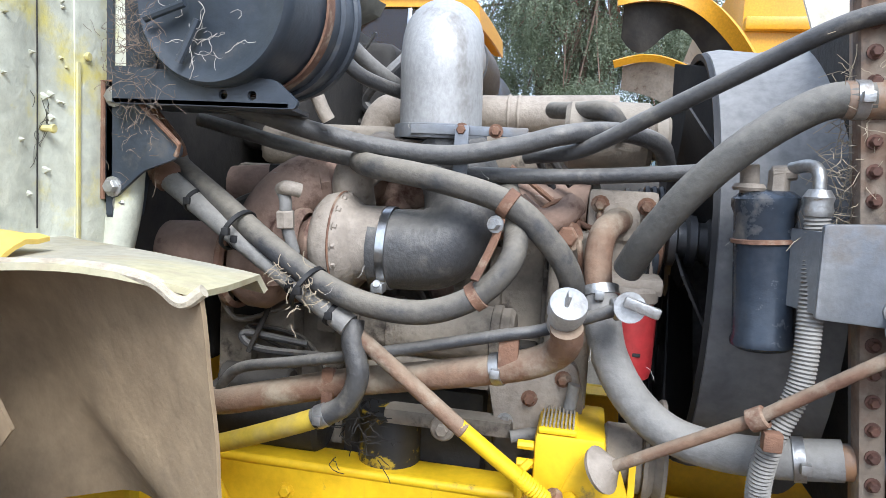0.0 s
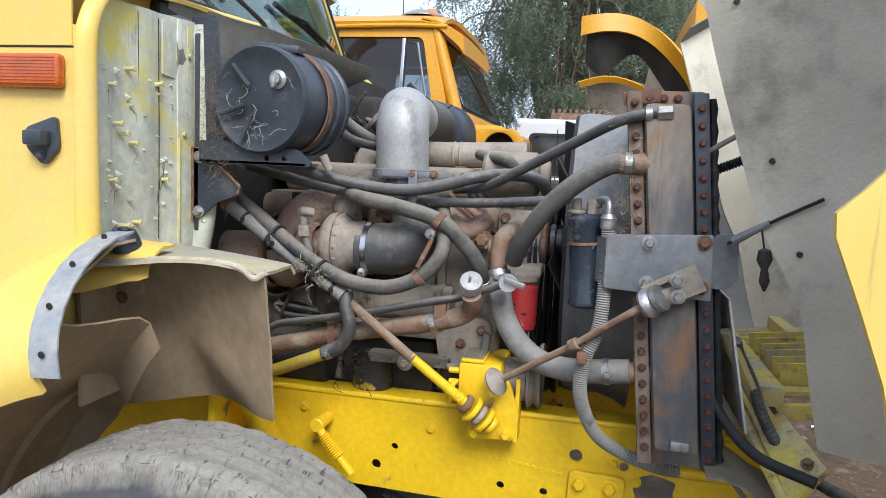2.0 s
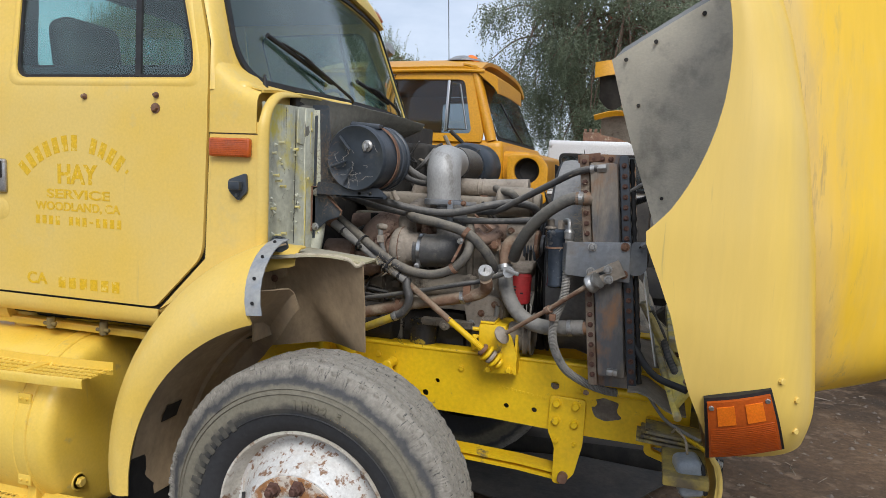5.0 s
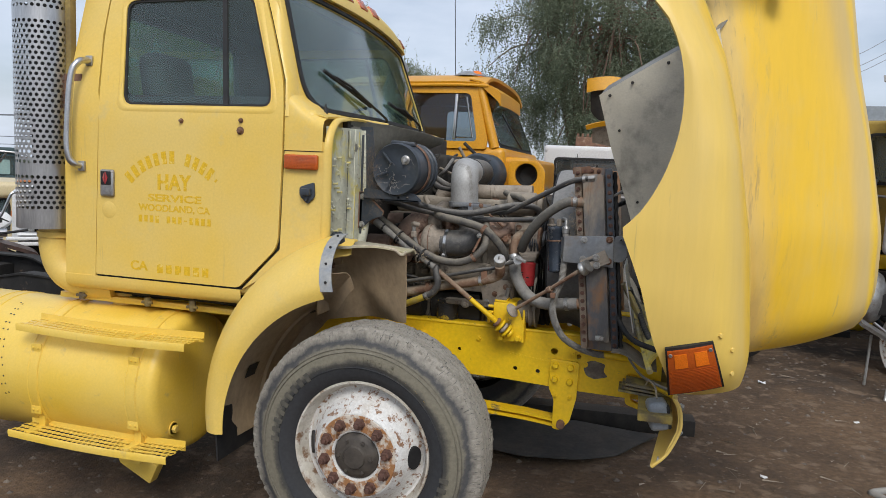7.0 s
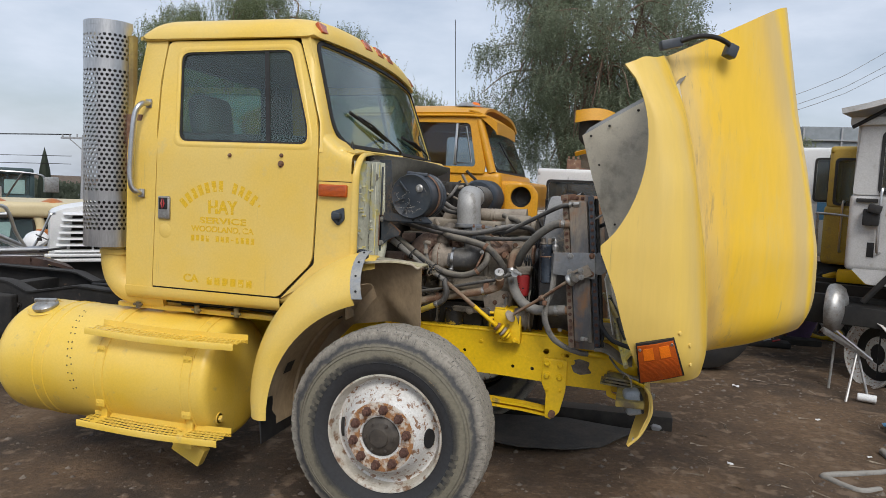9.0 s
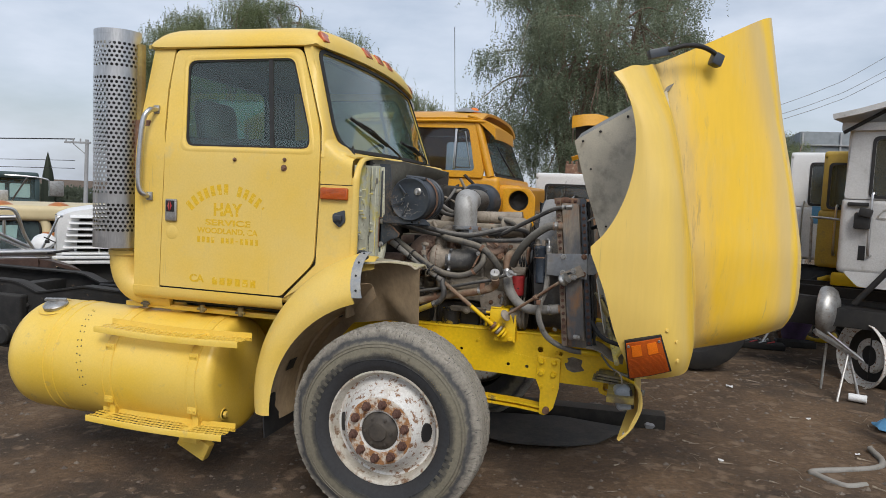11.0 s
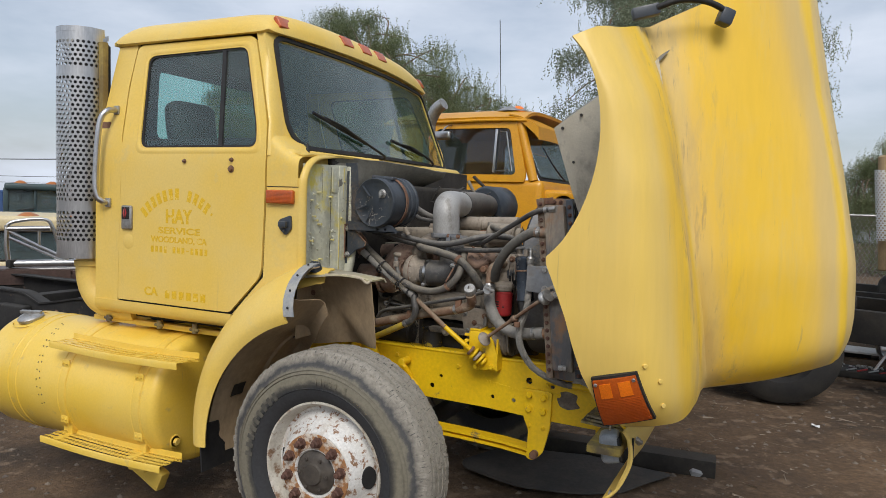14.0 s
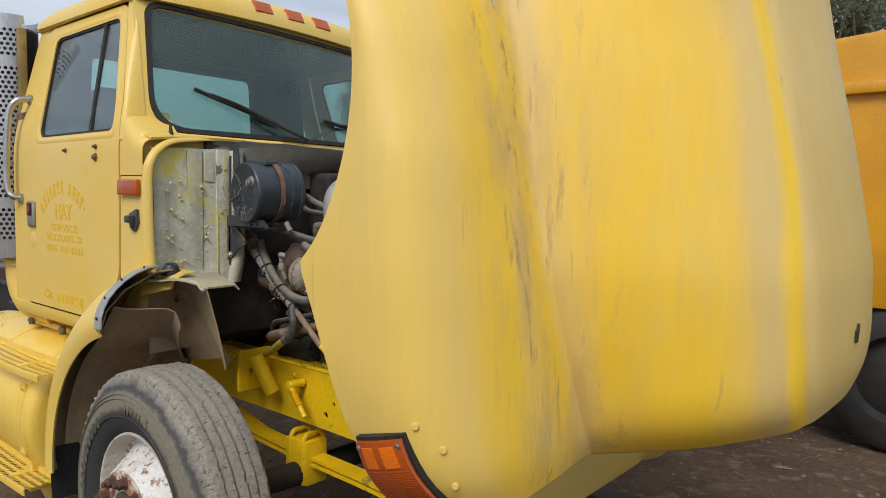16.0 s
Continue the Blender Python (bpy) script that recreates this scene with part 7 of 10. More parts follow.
# air cleaner canister with bracket
can = part("air_cleaner", lathe([(0, .010), (.03, .008), (.05, .014), (.095, .012), (.113, .004), (.121, .0), (.126, .006), (.127, .02), (.124, .05), (.124, .155), (.130, .158), (.130, .172), (.124, .175), (.124, .20), (.129, .203), (.129, .215), (.12, .225), (0, .225)], (-0.530, 0.928, 1.697), (0.12, 1, 0.02), 56), BLACKMETAL, truck, "dusty black air cleaner canister with cobwebs")
part("canister_nut", merge(lathe([(.022, 0), (.022, .008), (.014, .012), (.012, .022), (0, .022)], (-0.482, 0.936, 1.744), (-.05, -1, 0), 18), box((-.490, .905, 1.722), (-.478, .92, 1.748), .004)), STEEL, can)
for a0 in (200, 245, 130):
    a = radians(a0)
    part("face_rib", tube([(-0.530 + .04 * math.cos(a), 0.931, 1.697 + .04 * math.sin(a)), (-0.530 + .105 * math.cos(a), 0.929, 1.697 + .105 * math.sin(a))], .006, 8), BLACKMETAL, can)
part("canister_band", lathe([(.1275, 0), (.131, .001), (.131, .02), (.1275, .021)], (-0.518, 1.03, 1.70), (0.12, 1, 0.02), 56), RUST, can)
part("canister_lid_box", box((-0.58, 0.98, 1.815), (-0.46, 1.04, 1.835), .008, turn=(0, 4, 6)), BLACKMETAL, can)
part("drain_spout", tube([(-0.420, 1.06, 1.575), (-0.412, 1.065, 1.555), (-0.404, 1.07, 1.540)], .011, 12), TURBO, can)
brk = part("canister_bracket", sheet(round_poly([(-0.70, 1.545), (-0.41, 1.545), (-0.405, 1.555), (-0.44, 1.585), (-0.70, 1.60)], .01), lambda u, v, d: (u, 0.955 + d, v), .008, [disc_loop(-0.52, 1.562, .007), disc_loop(-0.475, 1.562, .007)]), BLACKMETAL, truck, "black canister bracket with bolt holes")
part("bracket_shelf", sheet([(-0.70, 0.955), (-0.42, 0.955), (-0.45, 1.10), (-0.70, 1.10)], lambda u, v, d: (u, v, 1.546 + d), .006), BLACKMETAL, brk)
gus = part("gusset_plate", sheet(round_poly([(-0.734, 1.582), (-0.706, 1.578), (-0.604, 1.487), (-0.606, 1.470), (-0.668, 1.446), (-0.718, 1.402), (-0.734, 1.402)], .008), lambda u, v, d: (u, .985 + d, v), .008, bevel=.002), BLACKMETAL, truck, "black gusset plate holding the brace")
part("gusset_lip", tube([(-0.735, .981, 1.400), (-0.735, .981, 1.58), (-0.706, .979, 1.580), (-0.603, .979, 1.488), (-0.610, .981, 1.471)], .0040, 8, smooth=False), RUST, gus)
for u, v in ((-0.718, 1.557), (-0.720, 1.420)):
    part("gusset_bolt", bolt((u, .985, v), (0, -1, 0), .011, .012), STEEL, gus)
plate = part("cowl_bracket", sheet(round_poly([(0.985, 1.37), (1.065, 1.37), (1.10, 1.52), (1.075, 1.62), (1.07, 1.86), (0.985, 1.86)], .01), lambda u, v, d: (-0.732 + d, u, v), .010), BLACKMETAL, truck, "black steel bracket bolted to the cowl")
for y, z in ((1.005, 1.395), (1.005, 1.555), (1.01, 1.80)):
    part("bracket_bolt", bolt((-0.722, y, z), (1, -.1, 0), .013, .014), STEEL, plate)
part("bracket_web", sheet(round_poly([(-0.748, 1.90), (-0.680, 1.90), (-0.655, 1.60), (-0.655, 1.568), (-0.736, 1.566)], .006), lambda u, v, d: (u, .996 + d, v), .008), BLACKMETAL, plate)
part("bracket_stay", tube([(-0.715, 1.0, 1.60), (-0.70, 1.04, 1.555), (-0.675, 1.085, 1.50), (-0.672, 1.10, 1.475)], .007, 8), RUST, plate)
# hoses and pipes
def hose(name, pts, r, mat, label, clamps=(), **kw):
    ob = part(name, tube(pts, r, **kw), mat, truck, label)
    line = spline(pts, 8)
    for f in clamps:
        i = min(len(line) - 2, max(1, int(f * (len(line) - 1))))
        ax = line[i + 1] - line[i - 1]
        rr = r if not isinstance(r, (tuple, list)) else r[0]
        part("hose_clamp", merge(lathe([(rr * 1.0, -.008), (rr * 1.09, -.0075), (rr * 1.09, .0075), (rr, .008)], line[i], ax, 24), box(line[i] + Vector((-.007, -rr * 1.25 - .006, -.007)), line[i] + Vector((.007, -rr * 1.02, .007)), .002)), STEEL, ob)
    return ob


def tie(ob, p, ax, r, mat=SEAL):
    part("cable_tie", merge(lathe([(r, -.004), (r * 1.1, -.0035), (r * 1.1, .0035), (r, .004)], p, ax, 18), box(Vector(p) + Vector((-.006, -r * 1.3, -.006)), Vector(p) + Vector((.006, -r, .006)), .002)), mat, ob)


hose("heater_hose", [(-0.60, 1.03, 1.562), (-0.538, 1.05, 1.552), (-0.443, 1.10, 1.525), (-0.33, 1.118, 1.503), (-0.216, 1.115, 1.497), (-0.117, 1.12, 1.515), (-0.04, 1.13, 1.537), (0.038, 1.19, 1.548), (0.107, 1.25, 1.535), (0.13, 1.30, 1.495)], 0.0155, HOSE, "dusty black rubber heater hose")
hose("heater_hose", [(-0.68, 1.16, 1.54), (-0.60, 1.16, 1.522), (-0.503, 1.16, 1.500), (-0.372, 1.16, 1.481), (-0.218, 1.158, 1.470), (-0.057, 1.16, 1.472), (0.10, 1.16, 1.484), (0.20, 1.17, 1.495)], 0.0125, HOSE, "dusty black rubber heater hose")
hC = hose("coolant_hose", [(-0.40, 1.20, 1.485), (-0.342, 1.10, 1.474), (-0.235, 1.075, 1.459), (-0.116, 1.07, 1.428), (-0.05, 1.08, 1.372), (-0.018, 1.10, 1.32), (-0.012, 1.15, 1.262)], 0.0195, TANHOSE, "tan-dusted rubber coolant hose", (.97,))
hose("coolant_hose", [(-0.71, 1.14, 1.47), (-0.684, 1.12, 1.452), (-0.579, 1.075, 1.397), (-0.48, 1.04, 1.34), (-0.399, 1.025, 1.296), (-0.317, 1.02, 1.267), (-0.225, 1.02, 1.262), (-0.149, 1.03, 1.292), (-0.104, 1.045, 1.345), (-0.107, 1.10, 1.402), (-0.138, 1.2, 1.459)], 0.0185, TANHOSE, "tan-dusted rubber coolant hose")
part("strap_clamp", merge(lathe([(.0205, -.009), (.023, -.008), (.023, .008), (.0205, .009)], (-0.116, 1.07, 1.428), (0.9, 0, -.55), 20), lathe([(.0195, -.008), (.022, -.007), (.022, .007), (.0195, .008)], (-0.150, 1.03, 1.291), (0.8, 0, .6), 20),
                          tube([(-0.122, 1.045, 1.405), (-0.130, 1.03, 1.37), (-0.150, 1.005, 1.318)], .009, 6, flat=.4)), RUST, hC, "rusty strap joining two hoses")
part("strap_bolt", bolt((-0.128, 1.035, 1.398), (-.3, -1, 0), .009, .014), STEEL, hC)
# brace rod from the cowl to the frame, sleeved with hose
brace = part("brace_rod", rod((-0.40, 1.042, 1.263), (-0.155, 1.03, 1.085), 0.0125, 16), RUSTPIPE, truck, "brace rod in a rubber sleeve, rusty and yellow")
part("brace_sleeve", tube([(-0.69, 1.088, 1.432), (-0.52, 1.055, 1.333), (-0.343, 1.03, 1.228)], 0.0185, 16), GREYHOSE, brace)
part("brace_lower", rod((-0.165, 1.03, 1.093), (-0.055, 1.055, 1.003), 0.0125, 16), BRIGHT, brace)
part("brace_thread", tube([(-0.075, 1.052, 1.02), (-0.025, 1.063, 0.978)], .0145, 12, ribs=180, rib_depth=.15), BRIGHT, brace)
for k, (f, r) in enumerate(((0.0, .026), (.22, .036), (.42, .030), (.62, .036), (.82, .024))):
    p = Vector((-0.03, 1.062, 0.982)).lerp(Vector((0.045, 1.082, 0.918)), f)
    part("brace_bushing", lathe([(0, 0), (r * .9, 0), (r, .004), (r, .010), (r * .9, .014), (0, .014)], p, (0.75, .2, -.64), 20), (RUST, BRIGHT, TURBO, BRIGHT, BRIGHT)[k], brace)
part("brace_head", merge(lathe([(.03, 0), (.034, .006), (.034, .02), (.026, .03), (.02, .05), (.026, .056), (.026, .07), (.019, .08)], (-0.752, 1.098, 1.47), (0.86, -.08, -.5), 20)), RUST, brace)
part("brace_nut", lathe([(0, -.03), (.022, -.028), (.026, -.02), (.026, 0), (0, 0)], (-0.748, 1.098, 1.468), (0.86, -.08, -.5), 6), STEEL, brace)
for f in (.15, .42, .72, .92):
    p = Vector((-0.69, 1.088, 1.432)).lerp(Vector((-0.343, 1.03, 1.228)), f)
    tie(brace, p, (0.86, -.14, -.5), .0195)
for p in ((-0.545, 1.055, 1.36), (-0.41, 1.025, 1.283)):
    tie(brace, p, (0.86, -.14, -.5), .034)
hE = hose("radiator_hose", [(0.335, 0.998, 1.586), (0.279, 1.0, 1.579), (0.206, 1.005, 1.532), (0.142, 1.03, 1.468), (0.092, 1.07, 1.395), (0.066, 1.12, 1.338)], 0.0225, OLIVEHOSE, "dusty olive-black upper radiator hose", (.05,), seg=20)
part("radiator_neck", rod((0.30, 1.0, 1.584), (0.40, 1.0, 1.588), .024, 18), RADIATOR, hE)
hose("thermostat_pipe", [(0.055, 1.27, 1.405), (0.045, 1.22, 1.402), (0.028, 1.185, 1.385), (0.022, 1.17, 1.345), (0.026, 1.155, 1.295)], 0.0225, RUSTPIPE, "rusty thermostat outlet elbow")
hF = hose("vent_hose", [(0.392, 0.978, 1.694), (0.36, 0.98, 1.692), (0.292, 1.0, 1.675), (0.189, 1.05, 1.622), (0.084, 1.1, 1.567), (-0.018, 1.15, 1.515), (-0.106, 1.2, 1.503)], 0.0125, HOSE, "thin black vent hose")
part("vent_fitting", merge(rod((0.372, .979, 1.693), (0.405, .978, 1.696), .0155, 6), lathe([(.013, -.008), (.0155, -.007), (.0155, .007), (.013, .008)], (0.355, 0.981, 1.691), (1, 0, .1), 18)), STEEL, hF)
hG = hose("lower_radiator_hose", [(0.026, 1.15, 1.302), (0.036, 1.13, 1.25), (0.05, 1.115, 1.20), (0.085, 1.10, 1.145), (0.132, 1.09, 1.106), (0.188, 1.08, 1.090), (0.26, 1.05, 1.096), (0.36, 1.03, 1.112)], 0.0285, GREYHOSE, "grey dusted lower radiator hose", (.03, .93), seg=20)
part("lower_neck", rod((0.35, 1.03, 1.11), (0.44, 1.02, 1.12), .025, 18), RADIATOR, hG)
fill = hose("oil_filler_tube", [(-0.016, 1.01, 1.262), (-0.016, 1.03, 1.235), (-0.035, 1.06, 1.207), (-0.09, 1.07, 1.182), (-0.22, 1.085, 1.150), (-0.366, 1.1, 1.117), (-0.50, 1.11, 1.08), (-0.595, 1.12, 1.052), (-0.66, 1.16, 1.035)], 0.0235, RUSTPIPE, "rusty oil filler tube", (.42,), seg=18)
part("filler_cap", merge(lathe([(0, .016), (.018, .015), (.026, .011), (.0275, .004), (.0275, -.012), (.024, -.016), (.024, -.05), (0, -.05)], (-0.016, 1.0, 1.292), (0.12, -.75, .66), 28), box((-.019, .976, 1.294), (-.013, .99, 1.318), .002, turn=(35, 8, 12))), ALU, fill, "white metal filler cap")
part("tube_clip", box((-.115, 1.05, 1.175), (-.085, 1.07, 1.235), .003), RUST, fill)
part("tube_clip", box((-.405, 1.08, 1.08), (-.385, 1.10, 1.14), .003), RUST, fill)
hose("fuel_pipe", [(-0.62, 1.14, 1.05), (-0.60, 1.12, 1.085), (-0.555, 1.1, 1.122), (-0.45, 1.07, 1.15), (-0.295, 1.05, 1.187), (-0.113, 1.05, 1.232), (-0.05, 1.06, 1.245), (0.058, 1.05, 1.289)], 0.0095, HOSE, "thin bent fuel pipe")
part("drain_cock", merge(rod((0.045, 1.055, 1.285), (0.075, 1.06, 1.292), .017, 14), lathe([(0, 0), (.022, .0), (.022, .01), (0, .01)], (0.068, 1.03, 1.295), (0, -1, .1), 20), box((.058, 1.008, 1.290), (.11, 1.018, 1.306), .004, turn=(0, 18, 0))), STEEL, truck, "zinc drain cock with a wing lever")
hJ = hose("bypass_hose", [(-0.34, 1.04, 1.235), (-0.336, 1.03, 1.20), (-0.324, 1.025, 1.151), (-0.346, 1.03, 1.103), (-0.393, 1.03, 1.075)], 0.0175, HOSE, "green-black bypass hose", (.96,))
part("yellow_pipe", tube([(-0.385, 1.03, 1.079), (-0.45, 1.05, 1.048), (-0.576, 1.1, 0.989), (-0.65, 1.12, .96)], 0.0165, 16), surface("dusty_yellow_pipe", (0.50, 0.38, 0.12), (0.62, .45, .05), 9, (.42, .6), .7, 0, .2, 60), hJ)
rk = hose("stay_rod", [(0.053, 1.05, 1.048), (0.231, 0.96, 1.178), (0.385, 0.925, 1.295)], 0.0085, RUSTPIPE, "rusty stay rod to the radiator", smooth=False)
part("stay_clamp", merge(lathe([(.0095, -.012), (.015, -.01), (.015, .01), (.0095, .012)], (0.232, 0.96, 1.178), (.75, -.4, .55), 16), box((.238, .945, 1.14), (.262, .965, 1.165), .004)), RUST, rk)
part("stay_washer", lathe([(0, 0), (.034, 0), (.036, .006), (.022, .018), (.01, .03), (0, .03)], (0.045, 1.055, 1.043), (.75, -.38, .55), 24), TURBO, rk)
hL = hose("corrugated_hose", [(0.287, 1.0, 1.45), (0.290, 1.0, 1.40), (0.289, 0.99, 1.334), (0.283, 0.98, 1.223), (0.255, 0.98, 1.139), (0.252, 1.0, 1.05), (0.29, 1.05, 0.95), (0.358, 1.08, 0.896), (0.44, 1.08, 0.872), (0.50, 1.09, 0.865)], 0.0165, GREYHOSE, "grey corrugated conduit hose", ribs=185, rib_depth=.13, seg=14)
part("conduit_fitting", merge(tube([(0.262, 1.045, 1.498), (0.278, 1.02, 1.502), (0.286, 1.005, 1.492), (0.287, 1.0, 1.46)], .0085, 12), lathe([(.017, 0), (.019, .008), (.017, .016), (.019, .024), (.013, .034)], (0.287, 1.0, 1.438), (0, 0, 1), 18)), STEEL, hL)
part("conduit_tail", tube([(0.49, 1.09, .866), (0.55, 1.09, .865), (.60, 1.10, .86)], .017, 12), BRIGHT, hL)
hose("small_hose", [(-0.33, 1.35, 1.60), (-0.40, 1.20, 1.66), (-0.46, 1.12, 1.74), (-0.50, 1.10, 1.80)], .014, GREYHOSE, "thin grey breather hose")
hose("small_hose", [(-0.31, 1.30, 1.60), (-0.38, 1.16, 1.62), (-0.42, 1.13, 1.66)], .012, HOSE, "thin black breather hose")
hose("small_hose", [(-0.08, 1.40, 1.60), (-0.03, 1.30, 1.59), (0.02, 1.24, 1.585), (0.05, 1.26, 1.55)], .016, TANHOSE, "short tan return hose")
# thermostat housing, filter, pump, pulleys
th = part("thermostat_housing", box((0.0, 1.275, 1.245), (0.118, 1.36, 1.455), .008), TURBO, truck, "dusty thermostat housing block")
for x, z in ((0.02, 1.43), (0.098, 1.43), (0.02, 1.345), (0.10, 1.29), (0.02, 1.27)):
    part("housing_bolt", bolt((x, 1.275, z), (0, -1, 0), .011, .014), RUST, th)
part("outlet_flange", sheet(round_poly([(0.03, 1.37), (0.082, 1.37), (0.09, 1.42), (0.06, 1.44), (0.025, 1.425)], .015), lambda u, v, d: (u, 1.265 + d, v), .012), TURBO, th)
filt = part("oil_filter", lathe([(0, 0), (.030, 0), (.041, .008), (.044, .02), (.044, .118), (.038, .122), (.034, .13), (0, .13)], (0.078, 1.22, 1.142), (0.02, 0, 1), 32), REDPAINT, truck, "red spin-on filter")
part("filter_head", merge(rod((0.078, 1.22, 1.27), (0.078, 1.22, 1.30), .046, 28), box((0.03, 1.20, 1.285), (0.13, 1.30, 1.315), .01)), TURBO, filt)
for k in range(3):
    part("filter_mark", box((0.052, 1.1768, 1.19 + .012 * k), (0.10 - .012 * k, 1.1782, 1.196 + .012 * k), .0005), SEAL, filt)
pump = part("air_compressor", box((-0.055, 1.10, 0.955), (0.055, 1.28, 1.072), .01), BRIGHT, truck, "yellow-painted belt-driven pump")
part("pump_cap", box((-0.05, 1.10, 1.072), (0.01, 1.20, 1.082), .004), BRIGHT, pump)
for k in range(9):
    part("cap_fin", box((-0.046 + k * .006, 1.105, 1.082), (-0.043 + k * .006, 1.195, 1.089), .0006), DUSTYCAST, pump)
part("pump_nose", rod((0.05, 1.18, 1.02), (0.12, 1.18, 1.02), .055, 24), DUSTYCAST, pump)
for z in (1.045, 1.015, .985):
    part("pump_stud", rod((-0.055, 1.115, z), (-0.082, 1.115, z), .008, 8), BRIGHT, pump)
part("pump_line", tube([(-0.06, 1.11, 1.02), (-0.075, 1.10, 1.0), (-0.075, 1.10, .965)], .007, 8), BRIGHT, pump)
pb = part("pump_bracket", sheet(round_poly([(-0.028, 0.875), (0.095, 0.885), (0.105, 0.95), (0.078, 1.03), (0.05, 1.06), (0.02, 1.05), (-0.01, 0.985)], .01), lambda u, v, d: (u, 1.098 + .6 * (v - .88) * 0 + d, v), .012, bevel=.003), BRIGHT, truck, "yellow brace bracket on the rail")
part("bracket_side", sheet([(1.10, .88), (1.17, .88), (1.17, .94), (1.11, 1.04)], lambda u, v, d: (0.092 + d, u, v), .010), BRIGHT, pb)
for u, v in ((-0.005, .895), (.075, .90)):
    part("bracket_bolt", bolt((u, 1.098, v), (0, -1, 0), .013, .016), BRIGHT, pb)
for x, r, w in ((0.115, .085, .035), (0.13, .065, .02)):
    part("pulley", lathe([(0, 0), (r, 0), (r, .006), (r * .86, w / 2), (r, w - .006), (r, w), (0, w)], (x, 1.20, 1.03), (1, 0, 0), 36), DUSTYCAST, truck)
part("crank_pulley", lathe([(0, 0), (.13, 0), (.13, .008), (.115, .02), (.13, .032), (.13, .04), (.115, .05), (.13, .062), (.13, .07), (.05, .072), (0, .072)], (0.10, MID, 1.02), (1, 0, 0), 44), DARKENGINE, truck)
part("fan_pulley", lathe([(0, 0), (.10, 0), (.10, .008), (.088, .018), (.10, .028), (.10, .034), (.045, .04), (.045, .10), (0, .10)], (0.07, MID - .02, 1.36), (1, 0, 0), 40), DARKENGINE, truck)
for k in range(3):
    part("drive_belt", tube([(0.115 + .014 * k, 1.405, 1.02), (0.115 + .014 * k, 1.425, 1.36), (0.115 + .014 * k, MID, 1.46), (0.115 + .014 * k, 1.63, 1.36), (0.115 + .014 * k, 1.66, 1.02), (0.115 + .014 * k, MID, .895), (0.115 + .014 * k, 1.405, 1.02)], .007, 6), SEAL, truck)
part("alternator", merge(rod((-0.05, 1.32, 1.55), (0.10, 1.32, 1.55), .06, 28), rod((.10, 1.32, 1.55), (.13, 1.32, 1.55), .04, 24)), DUSTYCAST, truck, "dusty alternator")
# water pump pulley and belts at the block's front
pul = part("fan_pulley", lathe([(.02, .0), (.06, .0), (.062, .006), (.054, .012), (.062, .018), (.054, .024), (.062, .030), (.054, .036), (.062, .042), (.06, .05), (0, .05)], (0.075, 1.33, 1.355), (1, 0, 0), 40), BLACKMETAL, truck, "black grooved fan pulley")
part("pulley_hub", rod((0.06, 1.33, 1.355), (0.15, 1.33, 1.355), .022, 16), STEEL, pul)
for z0 in (1.345, 1.36):
    part("drive_belt", tube([(0.09 + (z0 - 1.345), 1.272, z0), (0.09 + (z0 - 1.345), 1.30, z0 - .25), (0.09 + (z0 - 1.345), 1.38, z0 - .40)], .006, 6), SEAL, pul)
hub = part("fan_hub", lathe([(0, 0), (.035, 0), (.046, .006), (.046, .018), (.034, .022), (.034, .036), (.046, .040), (.046, .052), (.034, .056), (.034, .07), (.044, .074), (.044, .085), (.02, .09), (0, .09)], (0.135, 1.33, 1.372), (1, 0, 0), 28), surface("dull_dark_steel", (.16, .16, .165), (.10, .10, .10), 10, (.4, .6), .45, .6, .2, 80), truck, "dull steel fan hub with ribs")
part("hub_plate", lathe([(0, 0), (.062, 0), (.064, .004), (.064, .012), (.05, .016), (0, .016)], (0.118, 1.33, 1.372), (1, 0, 0), 28), RUST, hub)
# fan and shroud
fan = part("fan", lathe([(0, 0), (.09, 0), (.09, .02), (.06, .035), (0, .035)], (0.165, MID, 1.33), (1, 0, 0), 32), SEAL, truck, "black engine fan")
for k in range(8):
    a = k * math.pi / 4 + .2
    d = Vector((0, math.cos(a), math.sin(a)))
    t = Vector((0, -math.sin(a), math.cos(a)))
    part("fan_blade", grid([[Vector((0.18, MID, 1.33)) + d * r + t * w + Vector((w * .5 + .01, 0, 0)) for w in (-.06 - .2 * (r - .08) * .3, 0, .06)] for r in (.08, .18, .28, .375)], .004), SEAL, fan)
# the paler top puts the shroud's highlight into its colour
shroud = part("fan_shroud", lathe([(.395, 0), (.405, .004), (.41, .03), (.405, .10), (.42, .15), (.44, .18)], (0.19, MID, 1.325), (1, 0, 0), 72), surface("grey_dust_on_black_plastic", (.115, .115, .118), (.20, .195, .185), 6, (.4, .65), .6, 0, .15, 60, settled=(.33, .32, .30)), truck, "dusty black fan shroud")
part("shroud_lip", lathe([(.39, -.004), (.402, -.006), (.402, .006), (.39, .004)], (0.19, MID, 1.325), (1, 0, 0), 72, closed=True), SEAL, shroud)


# radiator: side tank with bolted flanges, core and lower pan
def rx(u, y, z):
    return (u + 0.475 - 0.08 * (z - 0.93) / 0.8, y, z)


def rbox(u0, u1, y0, y1, z0, z1, bevel=.004):
    bm = box((u0, y0, z0), (u1, y1, z1), bevel, 2)
    for v in bm.verts:
        v.co = Vector(rx(v.co.x, v.co.y, v.co.z))
    return bm


